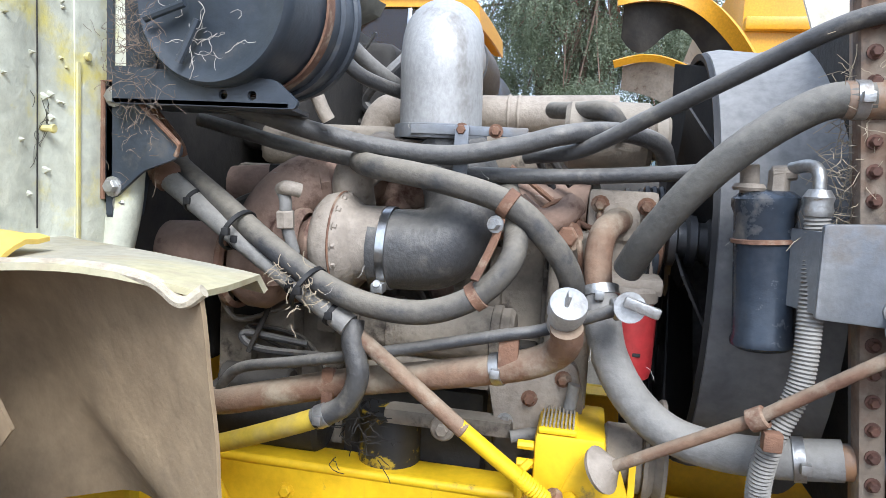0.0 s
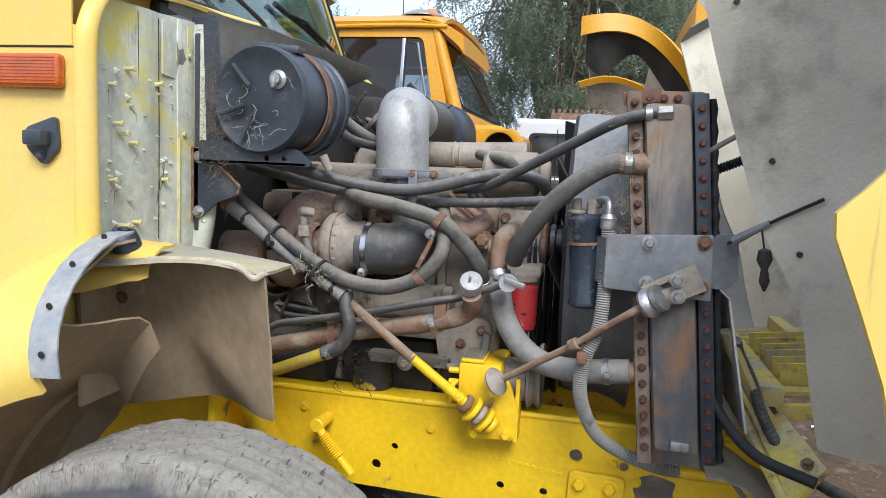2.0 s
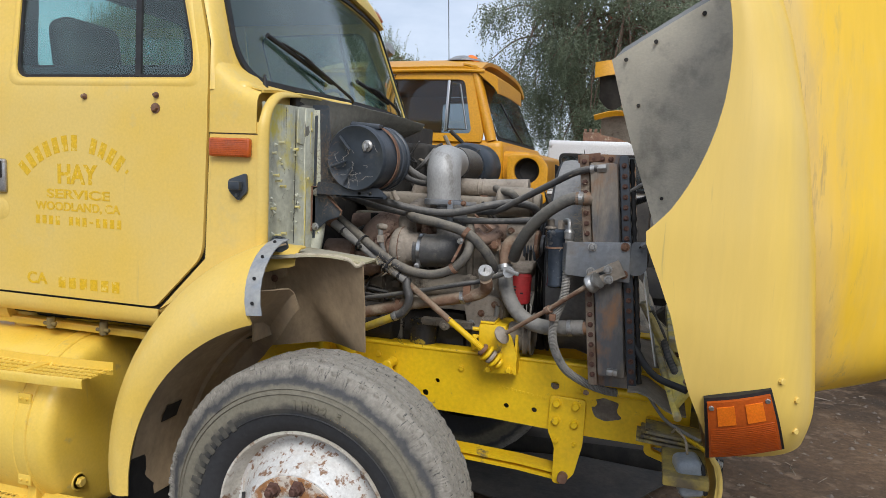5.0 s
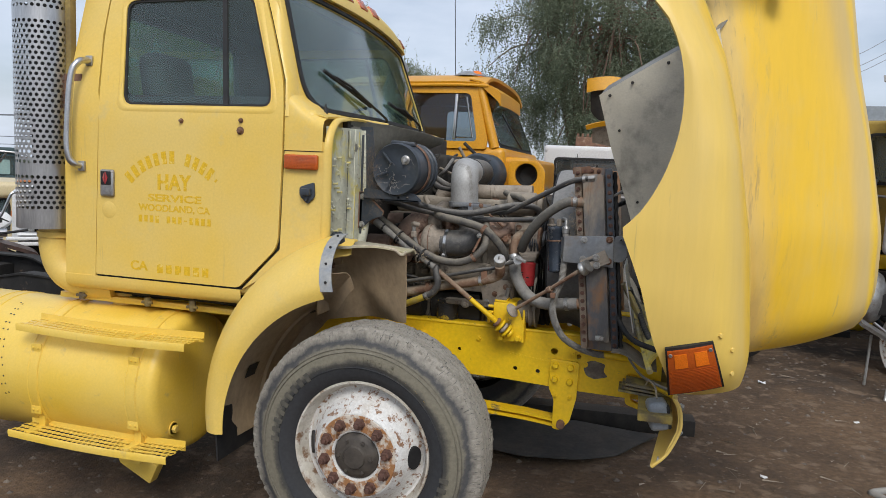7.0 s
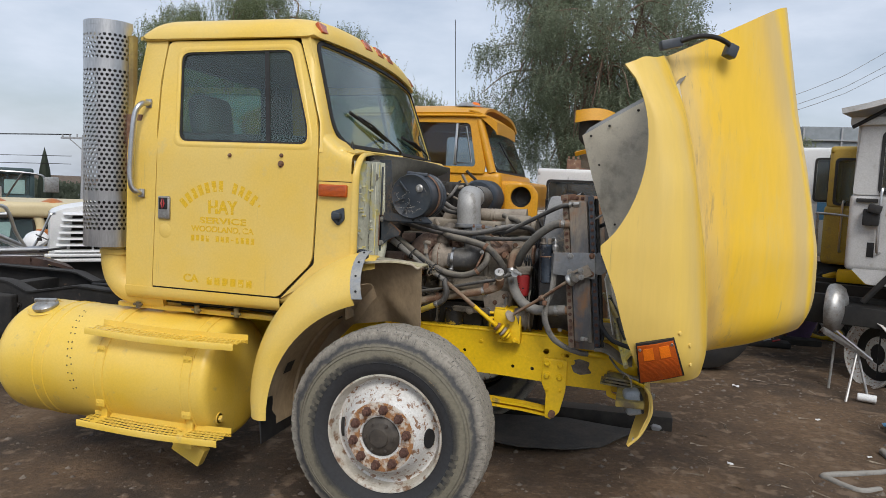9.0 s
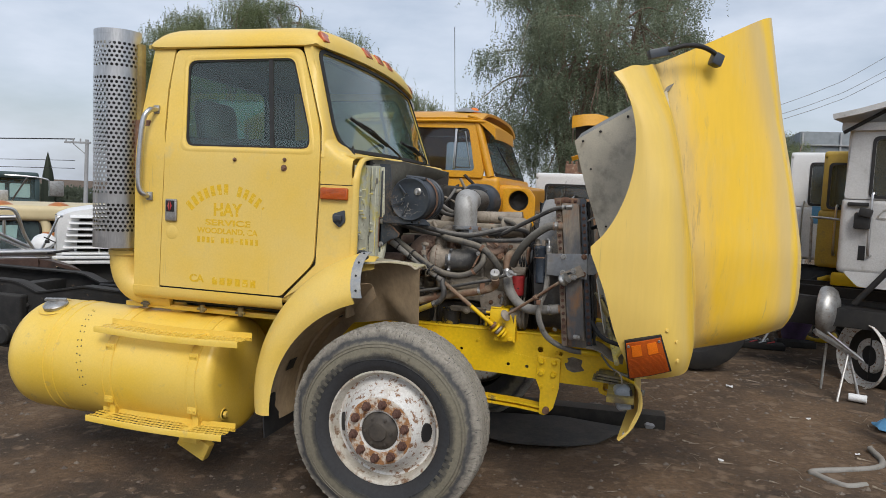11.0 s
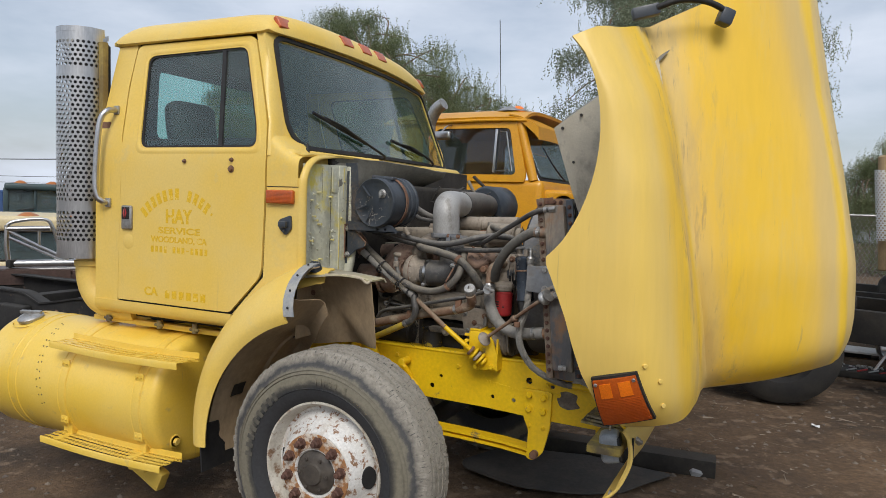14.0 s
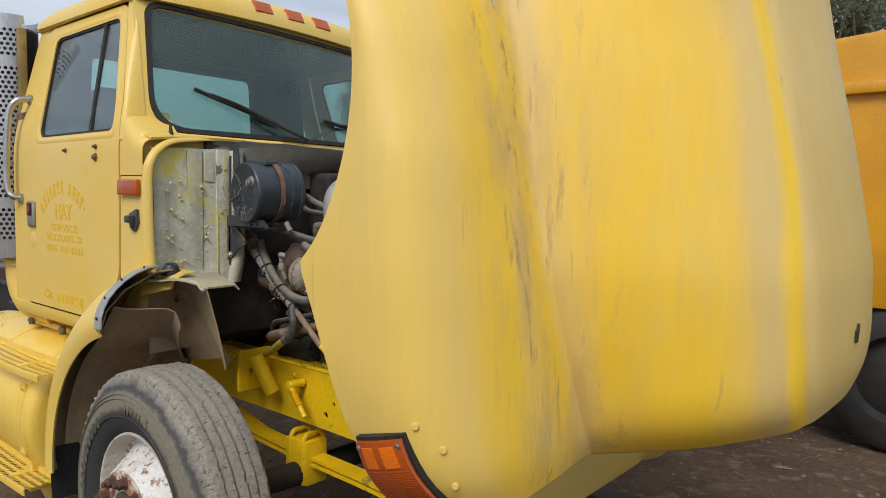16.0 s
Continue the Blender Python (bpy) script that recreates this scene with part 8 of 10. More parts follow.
rad = part("radiator", rbox(-.082, .076, 1.02, 1.06, .905, 1.745), RADIATOR, truck, "rusty side-tank radiator with bolted flanges")
part("side_tank", rbox(-.053, .045, .975, 1.025, .95, 1.715, .016), RADIATOR, rad, "rust-stained radiator side tank")
part("radiator_core", rbox(-.05, .05, 1.06, 2.0, .93, 1.72), DARKENGINE, rad)
part("side_tank_far", rbox(-.082, .076, 2.0, 2.06, .905, 1.745), RADIATOR, rad)
part("front_flange", rbox(.05, .082, .995, 1.03, .91, 1.74, .004), BLACKMETAL, rad)
part("rear_flange", rbox(-.088, -.056, .998, 1.03, .91, 1.74, .004), FLANGERUST, rad)
for k in range(22):
    z = .94 + k * .0365
    if 1.29 < z < 1.45:
        continue
    part("flange_bolt", bolt(rx(.066, .995, z), (0, -1, 0), .0068, .010), NUTRUST, rad)
    part("flange_bolt", bolt(rx(-.072, .998, z + .01), (0, -1, 0), .0068, .010), NUTRUST, rad)
for u in (-.04, -.01, .02):
    part("flange_bolt", bolt(rx(u, 1.018, 1.728), (0, -1, 0), .0068, .010), NUTRUST, rad)
part("drain_plug", merge(box((0.452, .955, .962), (0.492, .98, .985), .006)), STEEL, rad)
part("top_tag", box((0.30, 1.01, 1.715), (0.38, 1.02, 1.745), .003, turn=(0, -8, 0)), RUST, rad)
pl = part("hinge_plate", sheet(round_poly([(0.285, 1.312), (0.285, 1.430), (0.505, 1.442), (0.51, 1.30)], .006), lambda u, v, d: (u, .958 + d, v), .012, bevel=.003), BLUEPLATE, truck, "worn blue-grey plate bolted across the radiator")
part("plate_wing", sheet(round_poly([(0.507, 1.325), (0.507, 1.442), (0.56, 1.445), (0.565, 1.345), (0.545, 1.325)], .014), lambda u, v, d: (u, .975 + .3 * (u - .507) + d, v), .008), BLUEPLATE, pl)
part("plate_wrap", grid([[(0.22 + .07 * f, 1.115 - .15 * f ** 1.6, z) for z in (1.318, 1.42)] for f in [i / 8 for i in range(9)]], .006), BLUEPLATE, pl)
for u, v in ((0.375, 1.418), (0.487, 1.425), (0.375, 1.33), (0.487, 1.328)):
    part("plate_bolt", bolt((u, .958, v), (0, -1, 0), .011, .014), STEEL if u < .4 else RUST, pl)
part("slotted_arm", sheet([(x * .88 - z * .47 + .43, x * .47 + z * .88 + 1.325) for x, z in ((-.06, -.03), (.06, -.03), (.06, .03), (-.06, .03))], lambda u, v, d: (u, .938 + d, v), .012,
                                 [[(x * .88 - z * .47 + .43, x * .47 + z * .88 + 1.325) for x, z in ((-.03, .006), (.015, .006), (.015, .018), (-.03, .018))]]), TURBO, pl)
part("arm_bush", lathe([(0, 0), (.03, 0), (.034, .008), (.03, .02), (.022, .026), (.03, .032), (.03, .042), (0, .042)], (0.375, .94, 1.285), (.6, -.35, .45), 24), STEEL, pl)
for p in ((0.435, .932, 1.345), (0.44, .932, 1.31)):
    part("arm_bolt", bolt(p, (0, -1, 0), .011, .016), STEEL, pl)
dry = part("receiver_dryer", lathe([(0, 0), (.034, 0), (.043, .006), (.044, .012), (.0405, .02), (.0405, .188), (.044, .198), (.0435, .208), (.034, .216), (0, .220)], (0.252, 1.055, 1.250), (-.075, 0, 1), 36), DRYERBLUE, truck, "navy blue-black receiver-dryer bottle with a rusty band")
part("dryer_band", lathe([(.041, 0), (.0445, .001), (.0445, .006), (.041, .007)], (0.241, 1.055, 1.396), (-.075, 0, 1), 36), RUST, dry)
part("dryer_fitting", merge(rod((0.214, 1.05, 1.462), (0.211, 1.05, 1.502), .013, 10), rod((.24, 1.05, 1.490), (.27, 1.045, 1.494), .011, 8), rod((.25, 1.05, 1.465), (.25, 1.05, 1.497), .014, 6), lathe([(.02, 0), (.022, .004), (.018, .010)], (.213, 1.05, 1.466), (0, 0, 1), 12)), TURBO, dry)
part("band_tail", box((.283, 1.04, 1.394), (.305, 1.05, 1.404), .002), RUST, dry)
# hood stay cable and spring
stay = part("stay_cable", tube([(0.535, .972, 1.425), (0.60, 0.92, 1.475), (0.68, .86, 1.53)], .0035, 8), SEAL, truck, "thin hood stay cable")
part("turnbuckle", tube([(0.545, .964, 1.432), (0.575, .94, 1.456), (0.602, .918, 1.477)], (.010, .006), 8), BLUEPLATE, stay)
part("dangling_rag", merge(tube([(0.592, .935, 1.46), (0.596, .935, 1.44), (0.600, .935, 1.42)], .002, 6), lathe([(0, 0), (.012, .006), (.016, .025), (.007, .045), (.011, .07), (.003, .09), (0, .092)], (.600, .935, 1.425), (.08, 0, -1), 9)), DARKENGINE, stay)
part("coil_spring", tube([(0.50, 1.06, 1.575), (0.555, 1.04, 1.60), (0.615, 1.02, 1.63)], .012, 10, ribs=150, rib_depth=.3), SEAL, truck, "short dark coil spring beside the radiator")
part("hood_cable", tube([(0.46, 1.03, 1.60), (0.55, .99, 1.66), (.60, .97, 1.69)], .006, 8), GREYHOSE, truck, "thin grey hood cable")
part("grille_hose", tube([(0.50, 1.05, 1.15), (0.56, 1.0, 1.04), (0.62, .92, .99), (.72, .86, .97)], .012, 10), SEAL, truck)
part("draped_hose", tube([(0.585, 1.06, 1.20), (0.60, 1.08, 1.164), (0.634, 1.09, 1.10), (0.66, 1.08, 1.03), (0.69, 1.06, .975), (0.72, 1.04, .945), (.77, 1.0, .915), (.83, .96, .90)], .014, 10, ribs=90, rib_depth=.08), HOSE, truck, "black hose draped over the grille frame")
part("hinge_arm", tube([(0.56, 1.06, 1.22), (0.66, 1.10, 1.04), (0.80, 1.10, .87)], .020, 8, flat=.6), PALEYELLOW, truck, "dusty yellow hood hinge arm")
part("core_guard", tube([rx(.092, 1.02, .93), rx(.092, 1.02, 1.3), rx(.092, 1.02, 1.73)], .011, 10, ribs=22, rib_depth=.35), SEAL, rad)
part("lower_pan", grid([[(0.53 + .20 * f, y, .925 - .06 * f + .014 * math.sin(f * 6)) for y in (.93, 1.05, 1.4, 2.1)] for f in [i / 6 for i in range(7)]], .006), surface("dusty_pan", (0.30, 0.26, 0.205), (0.21, 0.18, 0.14), 8, (.4, .6), .85, 0, .3, 50), truck, "dented dusty sheet below the radiator")
part("radiator_wing", grid([[(0.56 + .06 * f, 1.02 + .4 * g, 1.0 + .30 * (1 - f)) for g in (0, .5, 1)] for f in (0, .3, .6, 1)], .005), PALELINER, truck)
# dark hardware on the off side of the bay, wiring and small lines
random.seed(11)
for k in range(16):
    x = random.uniform(-0.72, -0.05)
    z = random.uniform(0.98, 1.5)
    y = random.uniform(1.24, 1.33)
    pts = [(x, y, z)]
    for _ in range(3):
        x, z, y = x + random.uniform(-.14, .14), z + random.uniform(-.10, .10), min(1.34, max(1.20, y + random.uniform(-.05, .05)))
        pts.append((max(-.74, min(.02, x)), y, max(.95, min(1.54, z))))
    part("engine_line", tube(pts, random.choice((.005, .007, .010)), 8), random.choice((DARKENGINE, HOSE, DUSTYCAST, TANHOSE, RUST)), engine)
for k in range(26):
    x, z = random.uniform(-0.72, -0.02), random.uniform(0.92, 1.5)
    s = random.uniform(.012, .04)
    if k % 3:
        sub("casting_lug", box((x - s, 1.29, z - s * .7), (x + s, 1.345, z + s * .7), .006), random.choice((DUSTYCAST, DARKENGINE, TURBO)))
    else:
        sub("casting_boss", lathe([(0, 0), (s * .8, 0), (s * .8, .02), (s * .5, .035), (0, .035)], (x, 1.345, z), (0, -1, 0), 14), random.choice((DUSTYCAST, EXHAUST)))
part("rocker_lever", tube([(-0.02, 1.24, 1.43), (-0.045, 1.22, 1.405), (-0.08, 1.215, 1.395), (-0.12, 1.22, 1.42)], (.022, .026), 14), EXHAUST, truck, "reddish bracket arm with a bolt")
part("lever_bolt", bolt((-0.03, 1.212, 1.375), (0, -1, 0), .018, .018), RUST, truck)
rows = [(-0.62, 1.28, 1.60), (-0.60, 1.24, 1.66), (-0.70, 1.30, 1.70), (-0.68, 1.5, 1.66)]
part("wiring_loom", tube(rows, .014, 10), SEAL, truck)
# dark box added as clutter to fill the bay behind the engine
part("heater_box", box((-0.76, 1.45, 1.50), (-0.60, 1.95, 1.80), .03, 3), DARKENGINE, truck)
# wiring and pipes bundled behind the air cleaner, on the off side
random.seed(31)
for i in range(34):
    p = Vector((random.uniform(-0.66, -0.42), random.uniform(1.75, 2.35), random.uniform(1.56, 1.78)))
    pts = [p + Vector((random.uniform(-.09, .09) * q, random.uniform(-.06, .06) * q, random.uniform(-.07, .05) * q)) for q in (-2, -1, 0, 1, 2)]
    part("bay_wire", tube(pts, random.choice((.004, .006, .008, .011)), 7), random.choice((DARKENGINE, HOSE, DARKENGINE, DUSTYCAST)), engine)
# second dark box, added to fill the off side of the bay
part("heater_box", box((-0.76, 1.80, 1.45), (-0.52, 2.40, 1.80), .03, 3), DARKENGINE, truck, "dark heater box on the firewall")
# far-side canister and pipes above the engine
part("second_canister", lathe([(0, 0), (.12, 0), (.135, .02), (.135, .22), (.12, .24), (0, .24)], (-0.43, 2.16, 1.692), (0.12, 1, 0), 40), BLACKMETAL, truck, "black intake canister on the off side")
part("crossover_boot", tube([(-0.30, 1.48, 1.70), (-0.31, 1.75, 1.70), (-0.36, 1.98, 1.695), (-0.42, 2.18, 1.692)], .076, 24), HOSE, truck)
part("off_fender", grid([[(-0.456 + r * math.cos(a), far(y), 0.5 + r * math.sin(a)) for r, y in ((.70, .35), (.74, .42), (.80, .50), (.90, .60))] for a in [radians(104 + 76 * i / 14) for i in range(15)]], .01), YELLOW, truck)


# cobwebs and straw caught in the bay
def strands(name, centres, count, spread, length, r, mat, label, category, parent_thing=None):
    bms = []
    verts, faces = [], []
    for _ in range(count):
        c = Vector(random.choice(centres))
        p = c + Vector([random.gauss(0, spread[i]) for i in range(3)])
        d = Vector([random.gauss(0, 1) for _ in range(3)])
        d.y *= .35
        d.normalize()
        L0 = length * random.uniform(.4, 1.3)
        pts = [p]
        for _ in range(5):
            d = (d + Vector([random.gauss(0, .42), random.gauss(0, .12), random.gauss(0, .42)])).normalized()
            pts.append(pts[-1] + d * (L0 / 5))
        for a, b in zip(pts, pts[1:]):
            side = Vector((0, -1, 0)).cross(b - a)
            side = side.normalized() * r if side.length > 1e-6 else Vector((r, 0, 0))
            n = len(verts)
            verts += [a + side, a - side * .5 + Vector((0, r, 0)), a - side, b + side, b - side * .5 + Vector((0, r, 0)), b - side]
            faces += [(n, n + 1, n + 4, n + 3), (n + 1, n + 2, n + 5, n + 4), (n + 2, n, n + 3, n + 5)]
    me = bpy.data.meshes.new(name)
    me.from_pydata(verts, [], faces)
    bm = bmesh.new()
    bm.from_mesh(me)
    bpy.data.meshes.remove(me)
    ob = link(name, bm, mat, truck, label, smooth=False)
    ob["kind"] = "stuff"
    return ob


strands("cobweb", [(-0.66, 0.95, 1.70), (-0.65, 0.93, 1.62), (-0.62, 0.93, 1.60), (-0.68, .97, 1.78), (-0.69, .98, 1.66)], 420, (.015, .018, .07), .032, .00036, surface("brown_nest_twigs", (.13, .095, .07), (.25, .20, .155), 40, (.4, .7), .95), "dusty cobwebs and twigs round the canister", "cobweb")
def web_chains(starts, plane, r, label):
    """Dusty web threads: wandering chains with side branches, lying on an upright face."""
    bms = []

    def chain(p, a, steps, thick):
        pts = [p]
        for k in range(steps):
            a += random.gauss(0, .55)
            p = p + Vector((math.cos(a) * .006, 0, math.sin(a) * .006))
            pts.append(Vector((p.x, plane(p.x, p.z) - .001 * random.random(), p.z)))
            if steps > 5 and random.random() < .22:
                chain(p, a + random.choice((-1.2, 1.2)), random.randint(2, 5), thick * .7)
        bms.append(tube(pts, thick, 4, steps=1))
    for x, z, a, n in starts:
        chain(Vector((x, plane(x, z), z)), a, n, r)
    ob = part("cobweb", merge(*bms), WEB, truck, label)
    ob["kind"] = "stuff"


web_chains([(-.585, 1.700, -.2, 13), (-.580, 1.700, -1.3, 8), (-.545, 1.685, -.6, 14), (-.560, 1.655, -.9, 12), (-.60, 1.63, -.2, 16), (-.55, 1.615, .1, 14), (-.50, 1.615, .4, 9), (-.47, 1.74, .3, 9), (-.60, 1.68, 2.6, 7), (-.48, 1.66, 1.0, 5)],
           lambda x, z: 0.928 - .12 * (x + .53) - .001, .0005, "dusty cobwebs on the canister")
strands("straw", [(-0.42, 1.01, 1.29), (-0.40, 1.005, 1.275)], 60, (.02, .008, .015), .026, .0007, STRAW, "straw caught at a cable tie", "straw")
strands("straw", [(0.34, 1.03, 1.54), (0.35, 1.04, 1.48), (0.345, 1.02, 1.57), (.33, 1.03, 1.45)], 260, (.018, .015, .045), .055, .00045, STRAW, "dry grass caught behind the radiator hose", "straw")
strands("straw", [(-0.34, 1.12, 1.05), (-0.36, 1.12, 1.02)], 40, (.025, .02, .03), .05, .0009, DARKENGINE, "dark twigs behind the rail", "straw")
strands("cobweb", [(-0.33, 1.1, 1.49), (-.1, 1.09, 1.42), (-.25, 1.0, 1.26), (.2, 1.03, 1.36), (.0, 1.02, 1.2)], 14, (.08, .02, .03), .018, .00025, WEB, "fine cobwebs on the hoses", "cobweb")

# ---- the orange truck parked behind ----
ORY = 3.97
orange = thing("orange_truck", (-1.0, ORY + 1.0, ground_z(-1)), "orange conventional truck cab with a drooping sun visor", "truck")


def build_orange():
    yf = ORY + 2.0
    side = lambda u, v, d: (u, ORY + d + .12 * max(0, v - 1.95), v)
    body = part("cab_body", box((-2.3, ORY + .02, 0.9), (-0.62, yf - .02, 1.94), .06, 3), ORANGE, orange)
    win = round_poly([(-1.74, 1.985), (-0.875, 1.985), (-0.965, 2.42), (-1.72, 2.42)], .05)
    part("side_panel", sheet(round_poly([(-2.25, 1.92), (-0.79, 1.92), (-0.78, 2.0), (-0.91, 2.48), (-2.2, 2.48)], .02), side, .03, [win]), ORANGE, body)
    part("side_panel", sheet(round_poly([(-2.25, 1.92), (-0.79, 1.92), (-0.78, 2.0), (-0.91, 2.48), (-2.2, 2.48)], .02), lambda u, v, d: (u, yf - d - .12 * max(0, v - 1.95), v), .03, [win]), ORANGE, body)
    part("window_pane", sheet(win, lambda u, v, d: side(u, v, d + .02), .005), DARKGLASS, body)
    part("window_divider", box((-1.105, ORY + .02, 2.0), (-1.082, ORY + .07, 2.41), .004, turn=(-7, 0, 0)), CHROME, body, "chrome vent window divider")
    part("vent_frame", tube([(-1.08, ORY + .03, 2.02), (-0.925, ORY + .03, 2.02), (-1.005, ORY + .072, 2.385), (-1.07, ORY + .072, 2.39)], .008, 8, smooth=False), CHROME, body)
    rows = []
    for i in range(11):
        x = -2.3 + i * .147
        e = abs(i / 5 - 1) ** 8
        rows.append([(x, ORY + .05 + s * (yf - ORY - .10), 2.60 - .10 * abs(2 * s - 1) ** 5 - .03 * e - .02 * (2 * s - 1) ** 2 + .02 * i / 10) for s in [j / 16 for j in range(17)]])
    part("roof", grid(rows, -.03), ORANGE, body)
    part("drip_rail", tube([(-2.3, ORY + .045, 2.47), (-1.2, ORY + .04, 2.492), (-0.80, ORY + .045, 2.485)], .014, 8), ORANGE, body)
    rows = [[(x, ORY + .05 + s * 1.0, z + .012 * math.sin(s * math.pi)) for s in [j / 8 for j in range(9)]] for x, z in ((-0.98, 2.55), (-0.88, 2.53), (-0.78, 2.485), (-0.705, 2.44), (-0.69, 2.425), (-0.685, 2.37), (-0.68, 2.31))]
    part("sun_visor", grid(rows, .012), ORANGE, body, "drooping orange sun visor")
    part("visor_cheek", sheet([(-0.92, 2.525), (-0.78, 2.48), (-0.695, 2.43), (-0.68, 2.31), (-0.72, 2.36), (-0.84, 2.46)], lambda u, v, d: (u, ORY + .045 + d, v), .01), ORANGE, body)
    part("windscreen", sheet(round_poly([(ORY + .14, 0), (yf - .14, 0), (yf - .18, .46), (ORY + .18, .46)], .05), lambda u, v, d: (-0.68 - v * .42 + d, u, 1.97 + v), .006), DUSTYGLASS, body)
    part("windscreen_seal", sheet(round_poly([(ORY + .10, -.04), (yf - .10, -.04), (yf - .14, .50), (ORY + .14, .50)], .06), lambda u, v, d: (-0.692 - v * .42 + d, u, 1.97 + v), .008, [round_poly([(ORY + .15, 0.01), (yf - .15, 0.01), (yf - .19, .45), (ORY + .19, .45)], .05)]), SEAL, body)
    part("a_pillar", tube([(-0.72, ORY + .06, 1.93), (-0.885, ORY + .10, 2.47)], .045, 10), ORANGE, body)
    part("wiper_arm", tube([(-0.55, ORY + .5, 1.95), (-0.62, ORY + .3, 2.1), (-0.70, ORY + .25, 2.25)], .008, 6), SEAL, body)
    part("vent_cap", lathe([(0, .05), (.09, .045), (.16, .01), (.16, 0)], (-1.05, ORY + .35, 2.60), (0, 0, 1), 20), STEEL, body)
    for x, y in ((-0.98, ORY + .30),):
        part("roof_lamp", lathe([(0, .055), (.03, .05), (.07, .015), (.075, 0)], (x, y, 2.60), (0.2, 0, 1), 18), AMBERHOT, body, "orange roof marker lamp")
    part("antenna", rod((-1.25, ORY + .55, 2.58), (-1.30, ORY + .55, 3.55), .004, 6), SEAL, body)
    m = part("mirror", box((-1.70, ORY - .12, 2.30), (-1.50, ORY - .06, 2.38), .025, 3), CHROME, body)
    part("mirror_arm", tube([(-1.60, ORY - .08, 2.38), (-1.58, ORY + .0, 2.44), (-1.56, ORY + .05, 2.45)], .008, 6), CHROME, m)
    part("stack_pipe", tube([(-1.62, ORY - .30, 1.9), (-1.62, ORY - .30, 2.35), (-1.60, ORY - .31, 2.46), (-1.53, ORY - .33, 2.56), (-1.46, ORY - .34, 2.60)], .055, 16), STEEL, orange, "curved grey exhaust tip")
    part("door_seam", sheet([(-1.78, 1.2), (-1.772, 1.2), (-1.772, 1.92), (-1.78, 1.92)], lambda u, v, d: (u, ORY + .016 + d, v), .003), SEAL, body)
    # nose panel with its round opening, and a plain dark block filling the engine bay
    nose = part("lamp_panel", sheet(round_poly([(-0.56, 1.45), (-0.24, 1.45), (-0.235, 1.74), (-0.30, 1.83), (-0.56, 1.83)], .04), lambda u, v, d: (u, ORY - .04 + d, v), .05, [disc_loop(-0.405, 1.705, .10, 24)], bevel=.008), ORANGE, orange, "orange lamp panel with an empty round opening")
    part("lamp_bucket", lathe([(.105, 0), (.10, .03), (.07, .09), (0, .10)], (-0.405, ORY - .02, 1.705), (0, 1, 0), 24), SEAL, nose)
    part("hood_stub", box((-0.72, ORY + .10, 1.55), (-0.40, yf - .10, 1.86), .05, 3), ORANGE, orange)
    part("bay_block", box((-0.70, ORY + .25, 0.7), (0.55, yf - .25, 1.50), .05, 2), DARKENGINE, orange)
    part("front_wheel", lathe([(0, .02), (.28, .03), (.30, 0), (.42, .0), (.50, .05), (.51, .22), (.42, .28), (0, .28)], (0.15, ORY, ground_z(0.15) + .51), (0, 1, 0), 40), RUBBER, orange)
    part("frame_rail", box((-4.5, ORY + .5, .70), (0.9, ORY + .6, .95), .01), CHASSIS, orange)
    part("rear_wheel", lathe([(0, .02), (.28, .03), (.30, 0), (.42, .0), (.50, .05), (.51, .5), (.42, .56), (0, .56)], (-3.6, ORY, ground_z(-3.6) + .51), (0, 1, 0), 40), RUBBER, orange)
    # torn, tilted fenders of its raised hood
    arch = part("raised_fender", grid([[(0.06 + .74 * f, ORY + .11 + .05 * math.sin(f * 5), 2.560 + .05 * math.sin(f * math.pi * .9) - .40 * f ** 2.6), (0.06 + .74 * f, ORY + .13, 2.445 + .05 * math.sin(f * math.pi * .9) - .38 * f ** 2.6)] for f in [i / 20 for i in range(21)]], .02), ORANGE, orange, "torn orange hood fender tilted up")
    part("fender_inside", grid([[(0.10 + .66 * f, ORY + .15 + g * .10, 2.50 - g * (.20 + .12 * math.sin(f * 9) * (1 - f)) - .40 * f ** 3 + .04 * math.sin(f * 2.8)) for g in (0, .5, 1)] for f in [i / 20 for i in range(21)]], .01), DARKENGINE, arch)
    low = part("raised_fender", grid([[(0.06 + .42 * f, ORY + .24, 2.17 + .05 * math.sin(f * math.pi) - .02 * f), (0.07 + .42 * f, ORY + .26, 2.135 + .05 * math.sin(f * math.pi) - .02 * f)] for f in [i / 10 for i in range(11)]], .015), ORANGE, orange, "torn lower lip of the orange fender")
    part("fender_inside", grid([[(0.12 + .40 * f, ORY + .28 + g * .1, 2.15 - g * .30 * (.4 + .6 * f) + .04 * math.sin(f * 3)) for g in (0, .5, 1)] for f in [i / 10 for i in range(11)]], .01), TURBO, low)
    part("hood_skin", grid([[(0.55 + .45 * f, ORY + .3 + 1.2 * g, 2.45 - .9 * f - .2 * g) for g in (0, .5, 1)] for f in [i / 6 for i in range(7)]], .02), GREYLINER, orange)


build_orange()


